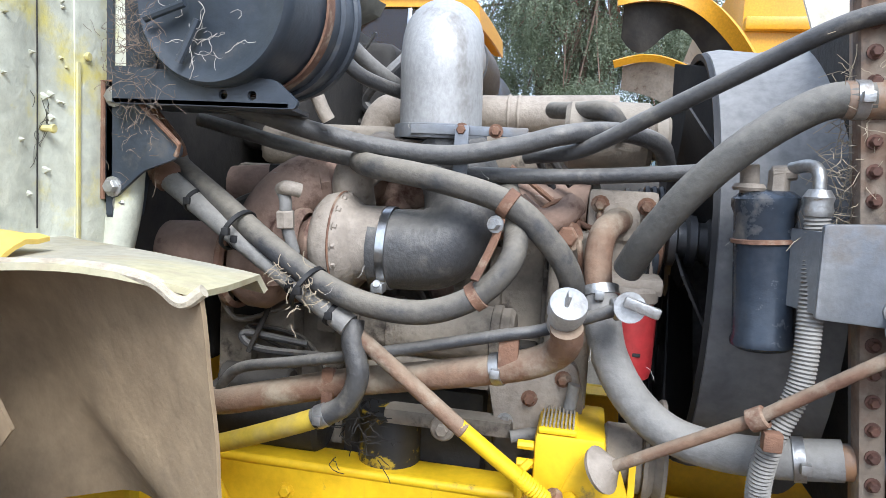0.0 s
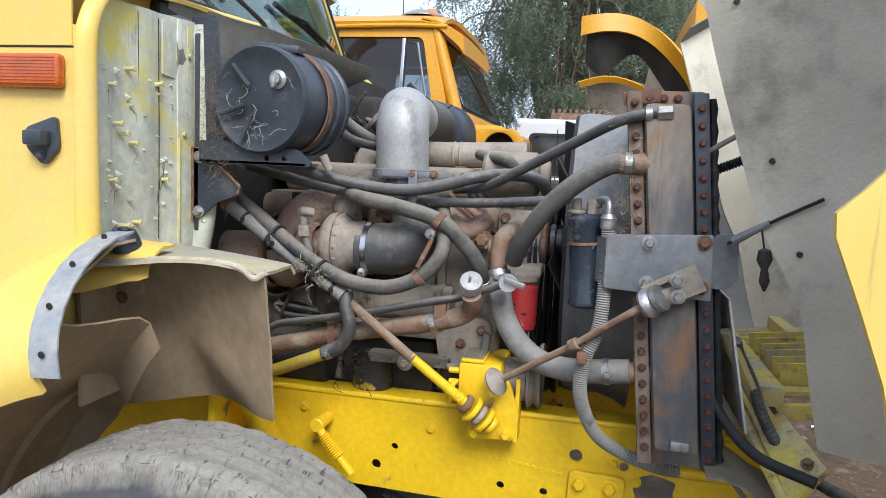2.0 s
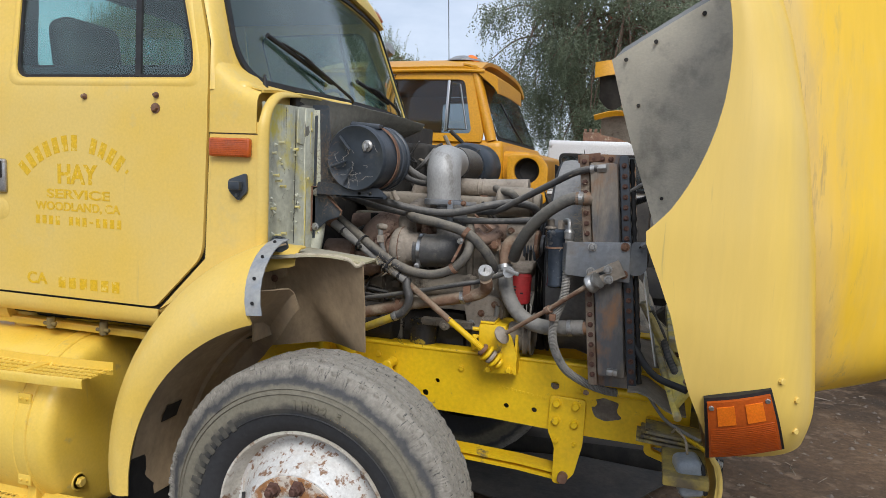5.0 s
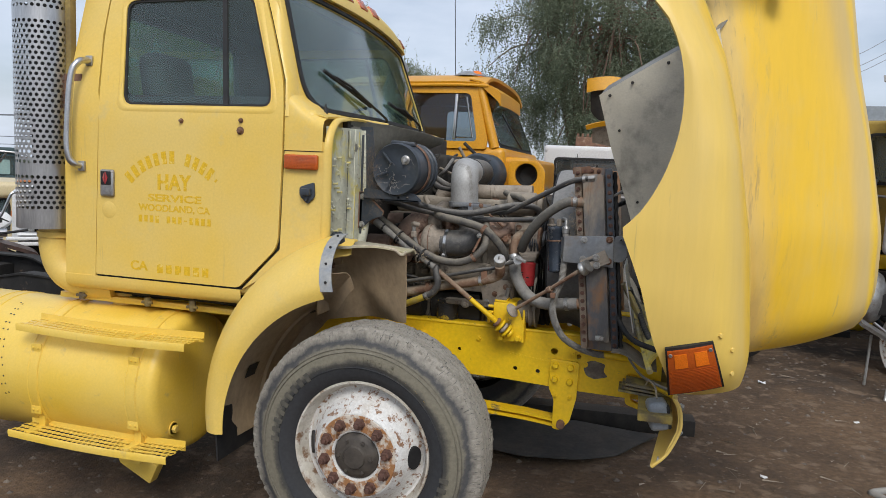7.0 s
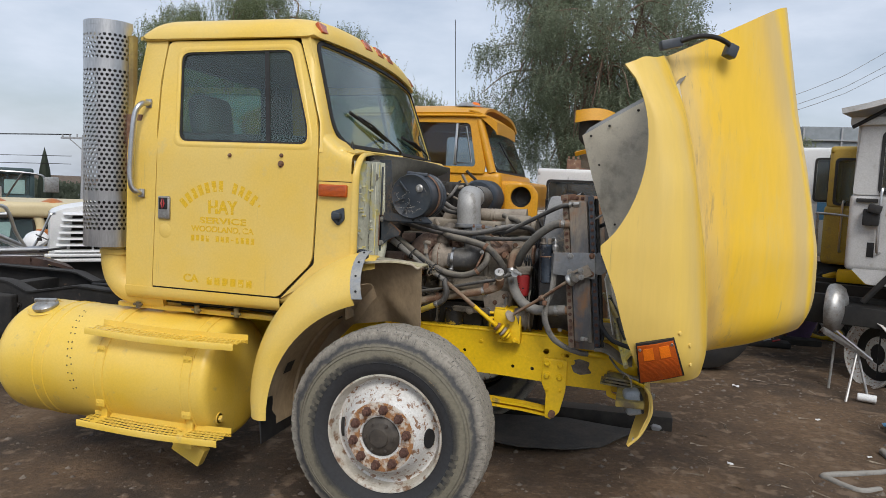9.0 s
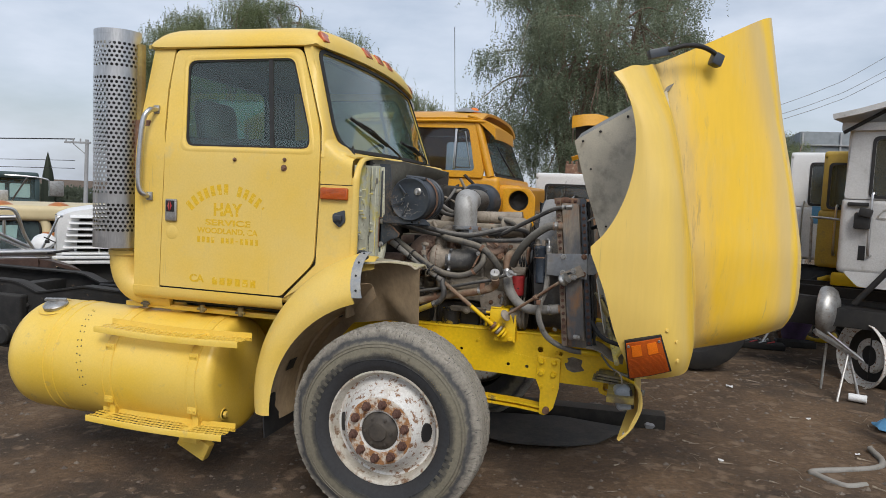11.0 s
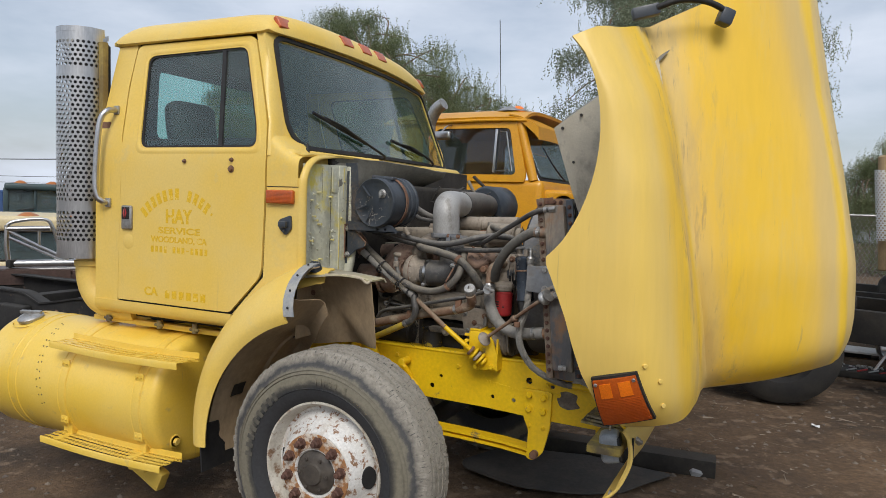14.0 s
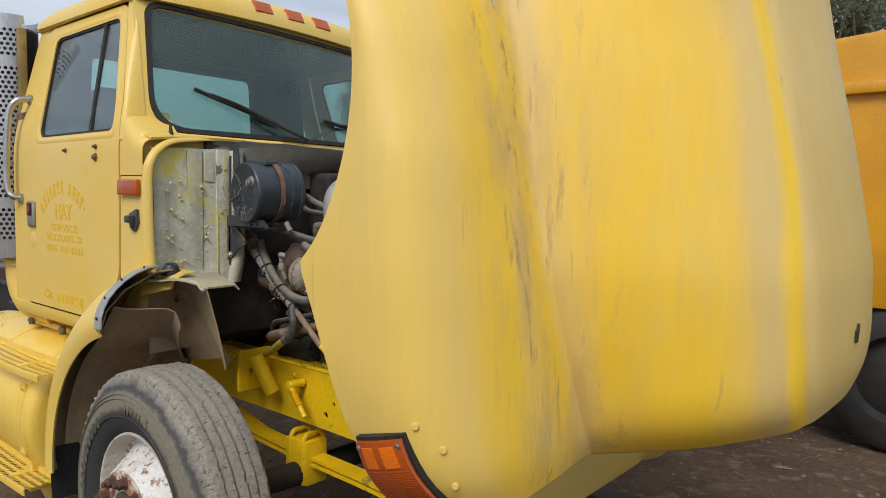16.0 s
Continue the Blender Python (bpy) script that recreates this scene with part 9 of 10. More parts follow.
# ---- other parked vehicles ----
def simple_cab(name, base, turn, size, paint, label, category, wheel=True, w0=.34, rail0=-1.2, wheels=None):
    """A cab-over or conventional cab in local axes: x along its side, y into it, z up; base is its near lower corner."""
    root = thing(name, (base[0], base[1], ground_z(base[0])), label, category)
    m = Matrix.Translation(base) @ Matrix.Rotation(radians(turn), 4, "Z")
    L0, D0, z0, z1 = size

    def put(nm, bm, mat, parent, lab=""):
        bm.transform(m)
        return part(nm, bm, mat, parent, lab)
    body = put("cab_body", box((0, 0, z0), (L0, D0, z0 + (z1 - z0) * .52), .06, 3), paint, root)
    zb = z0 + (z1 - z0) * .52
    win = round_poly([(L0 * w0, zb + .03), (L0 * .86, zb + .03), (L0 * .82, z1 - .12), (L0 * w0, z1 - .12)], .05)
    up = round_poly([(.02, zb - .01), (L0 - .02, zb - .01), (L0 - .10, z1), (.06, z1)], .05)
    put("side_panel", sheet(up, lambda u, v, d: (u, d + .002, v), .04, [win]), paint, body)
    put("side_panel", sheet(up, lambda u, v, d: (u, D0 - d - .002, v), .04, [win]), paint, body)
    put("window_pane", sheet(win, lambda u, v, d: (u, d + .02, v), .006), DUSTYGLASS, body)
    put("window_seal", sheet(round_poly([(L0 * w0 - .03, zb), (L0 * .86 + .03, zb), (L0 * .82 + .03, z1 - .09), (L0 * w0 - .03, z1 - .09)], .06), lambda u, v, d: (u, d - .006, v), .008, [win]), SEAL, body)
    put("roof", box((.02, .01, z1 - .04), (L0 - .08, D0 - .01, z1 + .05), .04, 3), paint, body)
    put("back_panel", box((0.02, .03, zb - .02), (.08, D0 - .03, z1), .02), paint, body)
    put("front_glass", sheet(round_poly([(.10, zb + .02), (D0 - .10, zb + .02), (D0 - .10, z1 - .08), (.10, z1 - .08)], .05), lambda u, v, d: (L0 - .05 - .10 * (v - zb) / (z1 - zb) + d, u, v), .006), DUSTYGLASS, body)
    put("front_frame", sheet(round_poly([(.02, zb - .01), (D0 - .02, zb - .01), (D0 - .02, z1), (.02, z1)], .03), lambda u, v, d: (L0 - .07 - .10 * (v - zb) / (z1 - zb) + d, u, v), .012, [round_poly([(.10, zb + .02), (D0 - .10, zb + .02), (D0 - .10, z1 - .08), (.10, z1 - .08)], .05)]), paint, body)
    put("door_seam", sheet([(L0 * .28, z0 + .08), (L0 * .285, z0 + .08), (L0 * .285, z1 - .05), (L0 * .28, z1 - .05)], lambda u, v, d: (u, -.004 + d, v), .003), SEAL, body)
    put("door_handle", box((L0 * .33, -.025, z0 + (z1 - z0) * .33), (L0 * .33 + .12, 0, z0 + (z1 - z0) * .33 + .05), .008), STEEL, body)
    put("grab_handle", tube([(L0 * .15, 0, zb + .05), (L0 * .14, -.05, zb), (L0 * .14, -.05, zb - .5), (L0 * .15, 0, zb - .55)], .014, 8), CHROME, body)
    put("frame_rail", box((rail0, .3, .55), (L0 + .2, .42, .85), .01), CHASSIS, root)
    put("frame_rail", box((rail0, D0 - .42, .55), (L0 + .2, D0 - .3, .85), .01), CHASSIS, root)
    if wheel:
        for wx in wheels or (L0 * .75, -.9):
            put("wheel", lathe([(.30, .05), (.32, .0), (.44, .0), (.50, .05), (.51, .25), (.42, .30), (0, .30)], (wx, -.02, .51 - base[2] + ground_z(base[0])), (0, 1, 0), 36), RUBBER, root)
            put("rim", lathe([(.30, .06), (.29, .05), (.26, .10), (.16, .04), (.10, .03), (0, .02)], (wx, -.02, .51 - base[2] + ground_z(base[0])), (0, 1, 0), 30), WHITERIM, root)
    return root, m, body, put


# grey-white cab at the yard's edge, turned away
grey, gm, gbody, gput = simple_cab("grey_truck", (2.645, 4.72, 0.0), -21, (1.9, 1.9, 1.14, 2.56), GREYWHITE, "dusty grey-white truck cab with a raised air deflector", "truck", wheel=False, w0=.135)
gput("air_deflector", grid([[(-.10 + .9 * f, -.25 + 2.3 * s_, 2.66 + .30 * f - .04 * math.sin(f * 3) + .04 * math.sin(s_ * 3)) for s_ in (0, .25, .5, .75, 1)] for f in (0, .12, .25, .5, .75, 1)], .05), GREYWHITE, gbody, "weathered white air deflector")
gput("roof_edge", box((-.04, -.05, 2.52), (1.85, .02, 2.60), .015), GREYWHITE, gbody)
gput("deflector_stay", rod((-.02, -.06, 2.50), (.45, -.08, 2.78), .018, 8), SEAL, gbody)
gput("mirror_socket", box((.13, -.09, 1.58), (.27, 0, 1.74), .02), SEAL, gbody)
gput("mirror_socket", box((.17, -.12, 1.70), (.28, -.03, 1.78), .015, turn=(0, 12, 0)), SEAL, gbody)
gput("door_pull", box((.06, -.035, 1.80), (.24, 0, 1.835), .008), SEAL, gbody)
gput("side_vent", sheet(round_poly([(.30, 1.68), (.55, 1.68), (.55, 1.78), (.36, 1.78)], .02), lambda u, v, d: (u, -.006 + d, v), .006, [round_poly([(.32, 1.695), (.535, 1.695), (.535, 1.765), (.37, 1.765)], .015)]), STEEL, gbody)
gput("door_mark", box((.18, -.004, 1.28), (.24, 0, 1.42), .002), SEAL, gbody)
gput("cab_skirt", sheet(round_poly([(.06, 1.16), (.20, 1.02), (1.8, 1.0), (1.85, 1.18)], .03), lambda u, v, d: (u, d, v), .04), GREYWHITE, gbody)
part("wheel_cover", lathe([(0, -.04), (.12, -.03), (.20, .0), (.235, .05), (.24, .10), (.22, .14), (0, .15)], (2.69, 4.75, .756), (-.93, .38, 0), 32), STEEL, grey, "dull metal wheel cover")
part("white_rim", lathe([(.31, .0), (.325, -.01), (.32, .03), (.29, .05), (.25, .12), (.19, .14), (.16, .09), (.10, .09), (.09, .16), (0, .16)], (2.90, 4.60, .36), (0.93, .40, 0), 40), WHITERIM, grey, "bare white steel rim")
part("wheel_drum", rod((3.0, 4.64, .36), (3.4, 4.85, .36), .33, 36), CHASSIS, grey)
gput("black_bumper", box((-.05, -.08, .62), (2.2, .30, .80), .01), CHASSIS, grey)
gput("side_box", box((.35, .02, .12), (1.9, .5, .64), .02), CHASSIS, grey)
gput("strut_bar", rod((.20, -.12, .86), (.75, -.16, 1.62), .028, 10), SEAL, grey)

white, wm, wbody, wput = simple_cab("white_truck", (2.74, 8.0, 0.0), -17, (1.6, 2.0, 1.05, 2.5), WHITEPAINT, "white truck cab with a blue square on its door", "truck", rail0=-.25, wheels=(1.2,), w0=.19)
wput("blue_square", sheet([(0.34, 1.56), (0.60, 1.56), (0.60, 1.80), (0.34, 1.80)], lambda u, v, d: (u, -.008 + d, v), .003), BLUEPAINT, wbody, "sky blue square on the door")
wput("heat_guard", perforated(9, 30, .04, .0287, .0105, lambda u, v: (-.20 - .17 * math.cos(u / .36 * 2.6 + .25) + .09 * (1.3 - v) - .05, -.10 - .12 * math.sin(u / .36 * 2.6 + .25), 1.42 + v)), WHITEPAINT, white, "white perforated stack guard")
wput("stack_pipe", rod((-.16, .0, 1.05), (-.25, .0, 2.47), .12, 24), surface("tan_stack_pipe", (.50, .36, .19), (.42, .30, .17), 5, (.4, .6), .6), white, "tan exhaust pipe inside the guard")
wput("air_tank", rod((-.28, .22, .70), (1.5, .22, .70), .27, 32), CHASSIS, white, "black tank below the cab")
MUSTARD = surface("dull_mustard_paint", (.46, .315, .045), (.38, .26, .045), 3, (.4, .65), .6, 0, .08, 60, (.22, .16, .07), 9, (.58, .74), detail=8)
bus, bm_, bbody, bput = simple_cab("yellow_cab", (2.86, 6.6, 0.0), -17, (1.4, 1.8, 1.05, 2.42), MUSTARD, "dull yellow truck cab with a dark window", "truck", wheel=False, w0=.08)
bput("rail_bar", tube([(-.04, -.05, 1.1), (-.05, -.08, 1.6), (.0, -.08, 1.66), (.7, -.08, 1.60)], .015, 8), STEEL, bbody)
bput("sill_bracket", box((.2, -.1, .85), (.6, .1, 1.0), .02), BRIGHT, bus)

simple_cab("white_pickup", (-0.62, 6.3, 0.0), 0, (1.5, 1.7, 1.0, 2.03), WHITEPAINT, "white light truck cab behind the radiator", "truck", w0=.12)
comb = thing("rusty_trailer_panel", (-0.2, 8.2, ground_z(-.2)), "rust-red steel panel with a toothed top edge", "panel")
part("panel", box((-0.42, 8.2, 0.0), (0.55, 8.26, 2.30), .01), RUST, comb)
for k in range(14):
    part("tooth", box((-0.41 + k * .07, 8.2, 2.30), (-0.375 + k * .07, 8.26, 2.345), .004), RUST, comb)

# left-hand row: three trucks that face the camera's side of the yard
def local(origin, turn):
    m = Matrix.Translation(origin) @ Matrix.Rotation(radians(turn), 4, "Z")

    def put(nm, bm, mat, parent, lab=""):
        bm.transform(m)
        return part(nm, bm, mat, parent, lab)
    return put


def build_white_nose():
    lw = thing("white_hood_truck", (-4.5, 2.95, ground_z(-4.5)), "white truck nose with louvred side vents", "truck")
    put = local((-4.75, 2.65, 0), 45.8)
    crown = [(.0, 1.33), (.03, 1.36), (.12, 1.40), (.30, 1.435), (.60, 1.455), (1.1, 1.46)]
    front = [(.0, .93)] + crown + [(1.1, .93)]
    opening = round_poly([(.17, .99), (.98, .99), (.98, 1.345), (.19, 1.335)], .02)
    nose = put("nose", sheet(front, lambda u, v, d: (u - .03 * max(0, 1.2 - v), d, v), .03, [opening]), WHITEPAINT, lw)
    put("nose_top", grid([[(x, y, z - .05 * (y / 1.2) ** 2 + .03 * math.sin(min(1, y * 4) * 1.57)) for y in (0, .03, .08, .2, .5, .9, 1.2)] for x, z in crown], .01), WHITEPAINT, nose)
    put("nose_side", sheet([(.01, .93), (1.2, .93), (1.2, 1.30), (.01, 1.33)], lambda u, v, d: (-.03 * max(0, 1.2 - v) + d, u, v), .02), WHITEPAINT, nose)
    put("radiator", box((.15, .10, .95), (1.0, .14, 1.36), .01), DARKENGINE, nose)
    for k in range(7):
        z = .985 + k * .0605
        put("louvre_slat", grid([[(x, -.045 - .02 * (x > .02), z - .004), (x, -.055, z + .008), (x, .004, z + .020)] for x in (.035 + .012 * k, .06 + .012 * k, .5, 1.0)], .006), WHITEPAINT, nose)
    for x in (.36, .70):
        put("grille_post", box((x, -.03, .98), (x + .018, .0, 1.35), .004), WHITEPAINT, nose)
    put("bumper_bar", box((-.05, -.10, .935), (1.1, -.02, .965), .012, 3), WHITEPAINT, lw)
    put("bumper_bar", box((-.02, -.09, .885), (1.1, -.02, .920), .012, 3), WHITEPAINT, lw)
    put("under_nose", box((.02, .05, .0), (1.1, 1.0, .88), .03), CHASSIS, lw)
    put("fender_bulge", lathe([(0, .10), (.06, .09), (.11, .05), (.125, 0), (.11, -.03), (0, -.04)], (-.12, .22, 1.06), (-.3, -.2, .6), 24), WHITEPAINT, nose)
    put("mirror_bar", tube([(-.15, -.15, 1.02), (-.06, -.16, 1.20), (.0, -.17, 1.345), (.04, -.16, 1.36)], .012, 8), CHROME, lw)
    put("bar_clamp", merge(box((-.11, -.18, 1.10), (-.07, -.14, 1.13), .006), rod((-.12, -.16, 1.16), (-.02, -.20, 1.11), .006, 6)), SEAL, lw)


def build_cream_truck():
    cr = thing("cream_truck", (-7.05, 4.72, ground_z(-7)), "cream truck cab with amber roof lamps", "truck")
    put = local((-7.05, 4.72, 0), 45.8)
    body = put("cab_body", box((-2.2, .03, .10), (1.6, 1.8, .74), .06, 3), CREAM, cr)
    put("roof", box((-2.25, -.04, 1.135), (1.65, 1.85, 1.345), .085, 5), CREAM, body)
    put("windscreen_post", tube([(.05, .03, .70), (.06, .05, 1.0), (.03, .06, 1.12), (-.05, .08, 1.20)], .062, 12), CREAM, body)
    put("back_wall", box((-2.2, 1.72, .70), (1.6, 1.78, 1.16), .01), DARKIN, body)
    put("windscreen", sheet(round_poly([(-2.1, .74), (.0, .74), (-.02, 1.14), (-2.1, 1.14)], .05), lambda u, v, d: (u, .05 + d, v), .006), SKYLITGLASS, body)
    # opaque pale patch before the glass, painted for daylight seen through the cab
    put("quarter_pane", sheet(round_poly([(-.70, .87), (-.30, .87), (-.28, 1.075), (-.70, 1.06)], .02), lambda u, v, d: (u, .044 + d, v), .003), TEALDAYLIGHT, body, "pale green pane in the cab window")
    put("windscreen_seal", tube([(-1.5, .04, .745), (-.1, .04, .745), (-.02, .04, .80), (-.03, .04, 1.08), (-.10, .04, 1.13), (-1.5, .04, 1.135)], .014, 8), SEAL, body)
    put("door_window", sheet(round_poly([(.19, .74), (1.4, .74), (1.4, 1.10), (.26, 1.12)], .06), lambda u, v, d: (u, .045 + d, v), .006), DARKGLASS, body)
    put("door_window_seal", tube([(.17, .04, .74), (.17, .04, .98), (.21, .04, 1.08), (.30, .04, 1.12), (1.3, .04, 1.12)], .012, 8), SEAL, body)
    put("door_panel", box((.16, .035, .30), (1.5, .06, .75), .02), CREAM, body)
    put("side_lamp", box((.0, -.055, .835), (.155, .02, .985), .02, 3), DULLAMBER, cr, "amber corner lamp")
    for x in (-1.75, -1.15, -.55, .12):
        put("roof_lamp", lathe([(0, .058), (.05, .050), (.11, .022), (.135, .008), (.14, 0)], (x + .08, .12, 1.338), (0, -.15, 1), 18), DULLAMBER, cr, "amber roof lamp")
    put("mirror", box((-.62, 1.05, 1.36), (-.42, 1.10, 1.52), .02), STEEL, cr)
    put("mirror_arm", rod((-.52, 1.07, 1.28), (-.52, 1.07, 1.36), .014, 8), CHROME, cr)
    put("frame_rail", box((-2.0, .5, -.16), (1.5, .62, .12), .01), CHASSIS, cr)
    for x in (-1.7, 1.1):
        put("wheel", lathe([(.30, .05), (.32, .0), (.44, .0), (.50, .05), (.51, .25), (.42, .30), (0, .30)], (x, .06, ground_z(-7) + .42), (0, 1, 0), 32), RUBBER, cr)


def build_green_truck():
    gt = thing("green_truck", (-12.39, 6.55, ground_z(-12.4)), "dark green truck cab with amber roof lamps and chrome mirrors", "truck")
    put = local((-12.39, 6.55, 0), 57)
    body = put("cab_body", box((0, .0, .35), (2.45, 1.9, 1.27), .07, 4), TEALPAINT, gt)
    put("roof", box((.02, -.03, 1.68), (2.43, 1.85, 1.815), .06, 4), TEALPAINT, body)
    for x0, x1 in ((.0, .09), (.53, .57), (1.42, 1.50), (2.36, 2.45)):
        put("window_post", box((x0, .03, 1.22), (x1, .10, 1.72), .02), TEALPAINT, body)
    for x0, x1 in ((.08, .54), (.56, 1.43), (1.49, 2.37)):
        put("windscreen", sheet(round_poly([(x0, 1.25), (x1, 1.25), (x1, 1.70), (x0, 1.70)], .04), lambda u, v, d: (u, .06 + d, v), .006), SKYLITGLASS, body)
    # pale patches before the windscreen, painted for daylight through the far windows
    for x0, x1 in ((1.62, 1.84), (1.92, 2.28)):
        put("rear_pane", sheet(round_poly([(x0, 1.30), (x1, 1.30), (x1, 1.58), (x0, 1.58)], .03), lambda u, v, d: (u, .052 + d, v), .003), TEALDAYLIGHT, body)
    put("back_wall", box((.04, 1.75, 1.2), (2.4, 1.80, 1.72), .01), DARKIN, body)
    put("wiper_arm", rod((.20, .03, 1.27), (.55, .03, 1.33), .010, 6), SEAL, body)
    for x in (.30, .85, 1.15):
        put("roof_lamp", lathe([(0, .065), (.05, .055), (.11, .015), (.115, 0)], (x, .12, 1.81), (0, -.2, 1), 16), DULLAMBER, gt, "amber roof lamp")
    put("mirror", box((2.46, -.75, 1.36), (2.72, -.70, 1.66), .02), STEEL, gt)
    put("mirror_bar", tube([(1.75, -.5, 1.74), (2.10, -.58, 1.73), (2.42, -.64, 1.69), (2.48, -.66, 1.60), (2.48, -.67, 1.36)], .020, 8), CHROME, gt)
    put("mirror_stay", rod((2.12, -.58, 1.72), (1.90, -.3, 1.25), .016, 8), CHROME, gt)
    part("stack_pipe", tube([(-10.62, 6.7, .9), (-10.62, 6.7, 1.83), (-10.60, 6.68, 1.96), (-10.50, 6.66, 2.03), (-10.45, 6.66, 2.02)], .085, 16), CHROME, gt, "curved chrome exhaust pipe")
    put("frame_rail", box((.1, .4, .05), (2.3, .52, .36), .01), CHASSIS, gt)
    for x in (.35, 2.1):
        put("wheel", lathe([(.30, .05), (.32, .0), (.44, .0), (.50, .05), (.51, .25), (.42, .30), (0, .30)], (x, .05, ground_z(-12) + .47), (0, 1, 0), 32), RUBBER, gt)


# the sky's reflection is painted into these panes as a pale diffuse film
SKYLITGLASS = glass("dusty_teal_glass", (.42, .52, .53), .04, .42, (.15, .20, .21))
DULLAMBER = surface("sun_dulled_amber", (.50, .17, .035), (.40, .13, .03), 12, (.4, .7), .35, 0, .05, 120, (.30, .16, .08), 8, (.56, .72))
# opaque tone for daylight seen through the cabs
TEALDAYLIGHT = surface("pale_green_glass", (.36, .52, .49), (.30, .45, .43), 3, (.4, .6), .12, 0, .02, 60)
build_white_nose()
build_cream_truck()
build_green_truck()
simple_cab("blue_van", (-21.2, 10.5, 0.0), 0, (2.6, 2.0, 0.3, 1.6), NAVY, "dark blue van parked far back", "van")

# load resting on the rear frame: a chrome tube frame and a dark wedge of body work
rackf = thing("chrome_tube_frame", (-4.1, 1.70, 0.88), "bent chrome tube frame lying on the rear chassis", "tube frame")
def on_frame(s_, z, d=0.0):
    return (-4.52 - .63 * s_ + .77 * d, 2.32 - .77 * s_ - .63 * d, z)


for nm, r, pts in (("bottom_bar", .034, [(-.05, 1.035), (.3, 1.035), (.60, 1.03)]), ("lower_bar", .014, [(-.02, .985), (.3, .983), (.56, .98), (.61, 1.0)]),
                   ("upright", .022, [(.60, 1.03), (.615, 1.2), (.61, 1.38)]), ("top_bar", .016, [(.61, 1.38), (.56, 1.41), (.42, 1.435), (.30, 1.43), (.25, 1.36), (.20, 1.20), (.12, 1.045)]),
                   ("cross_bar", .024, [(.62, 1.345), (.45, 1.35), (.27, 1.355)]), ("diagonal", .016, [(.60, 1.325), (.40, 1.21), (.13, 1.07)]), ("diagonal", .014, [(.60, 1.27), (.40, 1.17), (.17, 1.06)]),
                   ("upright", .013, [(.36, 1.36), (.36, 1.19)])):
    part(nm, tube([on_frame(*p) for p in pts], r, 12), CHROME, rackf)
part("corner_clamp", box(on_frame(.63, 1.0), tuple(c + .07 for c in on_frame(.63, 1.0)), .015), DUSTYFRAME, rackf)
part("lever", tube([on_frame(.02, 1.03, .04), on_frame(-.10, 1.045, .04), on_frame(-.20, 1.06, .05)], .011, 8), SEAL, rackf)
MAROON = surface("dark_maroon_paint", (.060, .034, .028), (.10, .062, .05), 5, (.4, .65), .45, 0, .1, 60, (.02, .018, .017), 8, (.5, .7))
wedge = thing("dark_body_panel", (-4.6, 2.2, 0.9), "dark red-brown body panel lying on the rear chassis", "body panel")
part("panel", grid([[on_frame(s_, z, d) for d in (.10, .0, -.25)] for s_, z in ((1.6, .99), (.6, .99), (.15, .985), (.0, .96), (-.14, .915), (-.24, .875), (-.27, .855))], .03), MAROON, wedge)
part("panel_face", grid([[on_frame(s_, z, .11) for z in (.985 - .5 * max(0, .1 - s_), .93 - .25 * max(0, .1 - s_), .855)] for s_ in (1.6, .6, .2, .1, -.05, -.20)], .02), MAROON, wedge)
part("panel_base", grid([[on_frame(s_, z, d) for z, d in ((.86, .08), (.80, .06), (.70, .0))] for s_ in (1.6, .6, .0, -.12)], .05), CHASSIS, wedge)
part("rust_patch", grid([[on_frame(s_, z, .125) for z in (.965, .90)] for s_ in (.62, .5, .40)], .004), FLANGERUST, wedge)
spare = thing("dark_tyre_stack", (-3.75, 2.62, ground_z(-4.6)), "dark worn tyres stacked behind the truck", "tyre")
for k, z in enumerate((.0, .26, .52)):
    part("tyre", lathe([(.28, .02), (.30, 0), (.44, 0), (.50, .05), (.50, .20), (.44, .25), (.30, .25), (.28, .23)], (-3.75 - .03 * k, 2.62, ground_z(-4.6) + z), (0, 0, 1), 36, closed=True), BLACKWALL, spare)

# orange dump body glimpsed past the hood
dump = thing("orange_dump_truck", (1.5, 5.4, ground_z(1.5)), "orange truck body standing behind the hood", "truck")
db = part("body_side", sheet(round_poly([(0.80, 1.0), (1.77, 1.0), (1.785, 1.5), (1.73, 1.95), (1.60, 2.28), (1.45, 2.50), (1.28, 2.84), (0.80, 2.80)], .05), lambda u, v, d: (u, 4.6 + d, v), 1.7, bevel=.03), ORANGE, dump)
part("body_lip", box((0.81, 4.54, 2.42), (1.40, 4.62, 2.50), .02), ORANGE, db)
part("wheel", lathe([(.28, .04), (.30, 0), (.42, 0), (.49, .05), (.50, .30), (.42, .34), (0, .34)], (1.40, 4.60, ground_z(1.4) + .50), (0, 1, 0), 36), CHASSIS, dump)
part("rim", lathe([(.29, .05), (.27, .09), (.17, .05), (.10, .04), (0, .03)], (1.40, 4.60, ground_z(1.4) + .50), (0, 1, 0), 30), CHASSIS, dump)
part("frame_rail", box((0.55, 4.9, .62), (1.80, 5.0, .95), .01), CHASSIS, dump)
part("skirt", box((0.56, 4.72, .60), (1.76, 4.78, 1.02), .01), CHASSIS, dump)

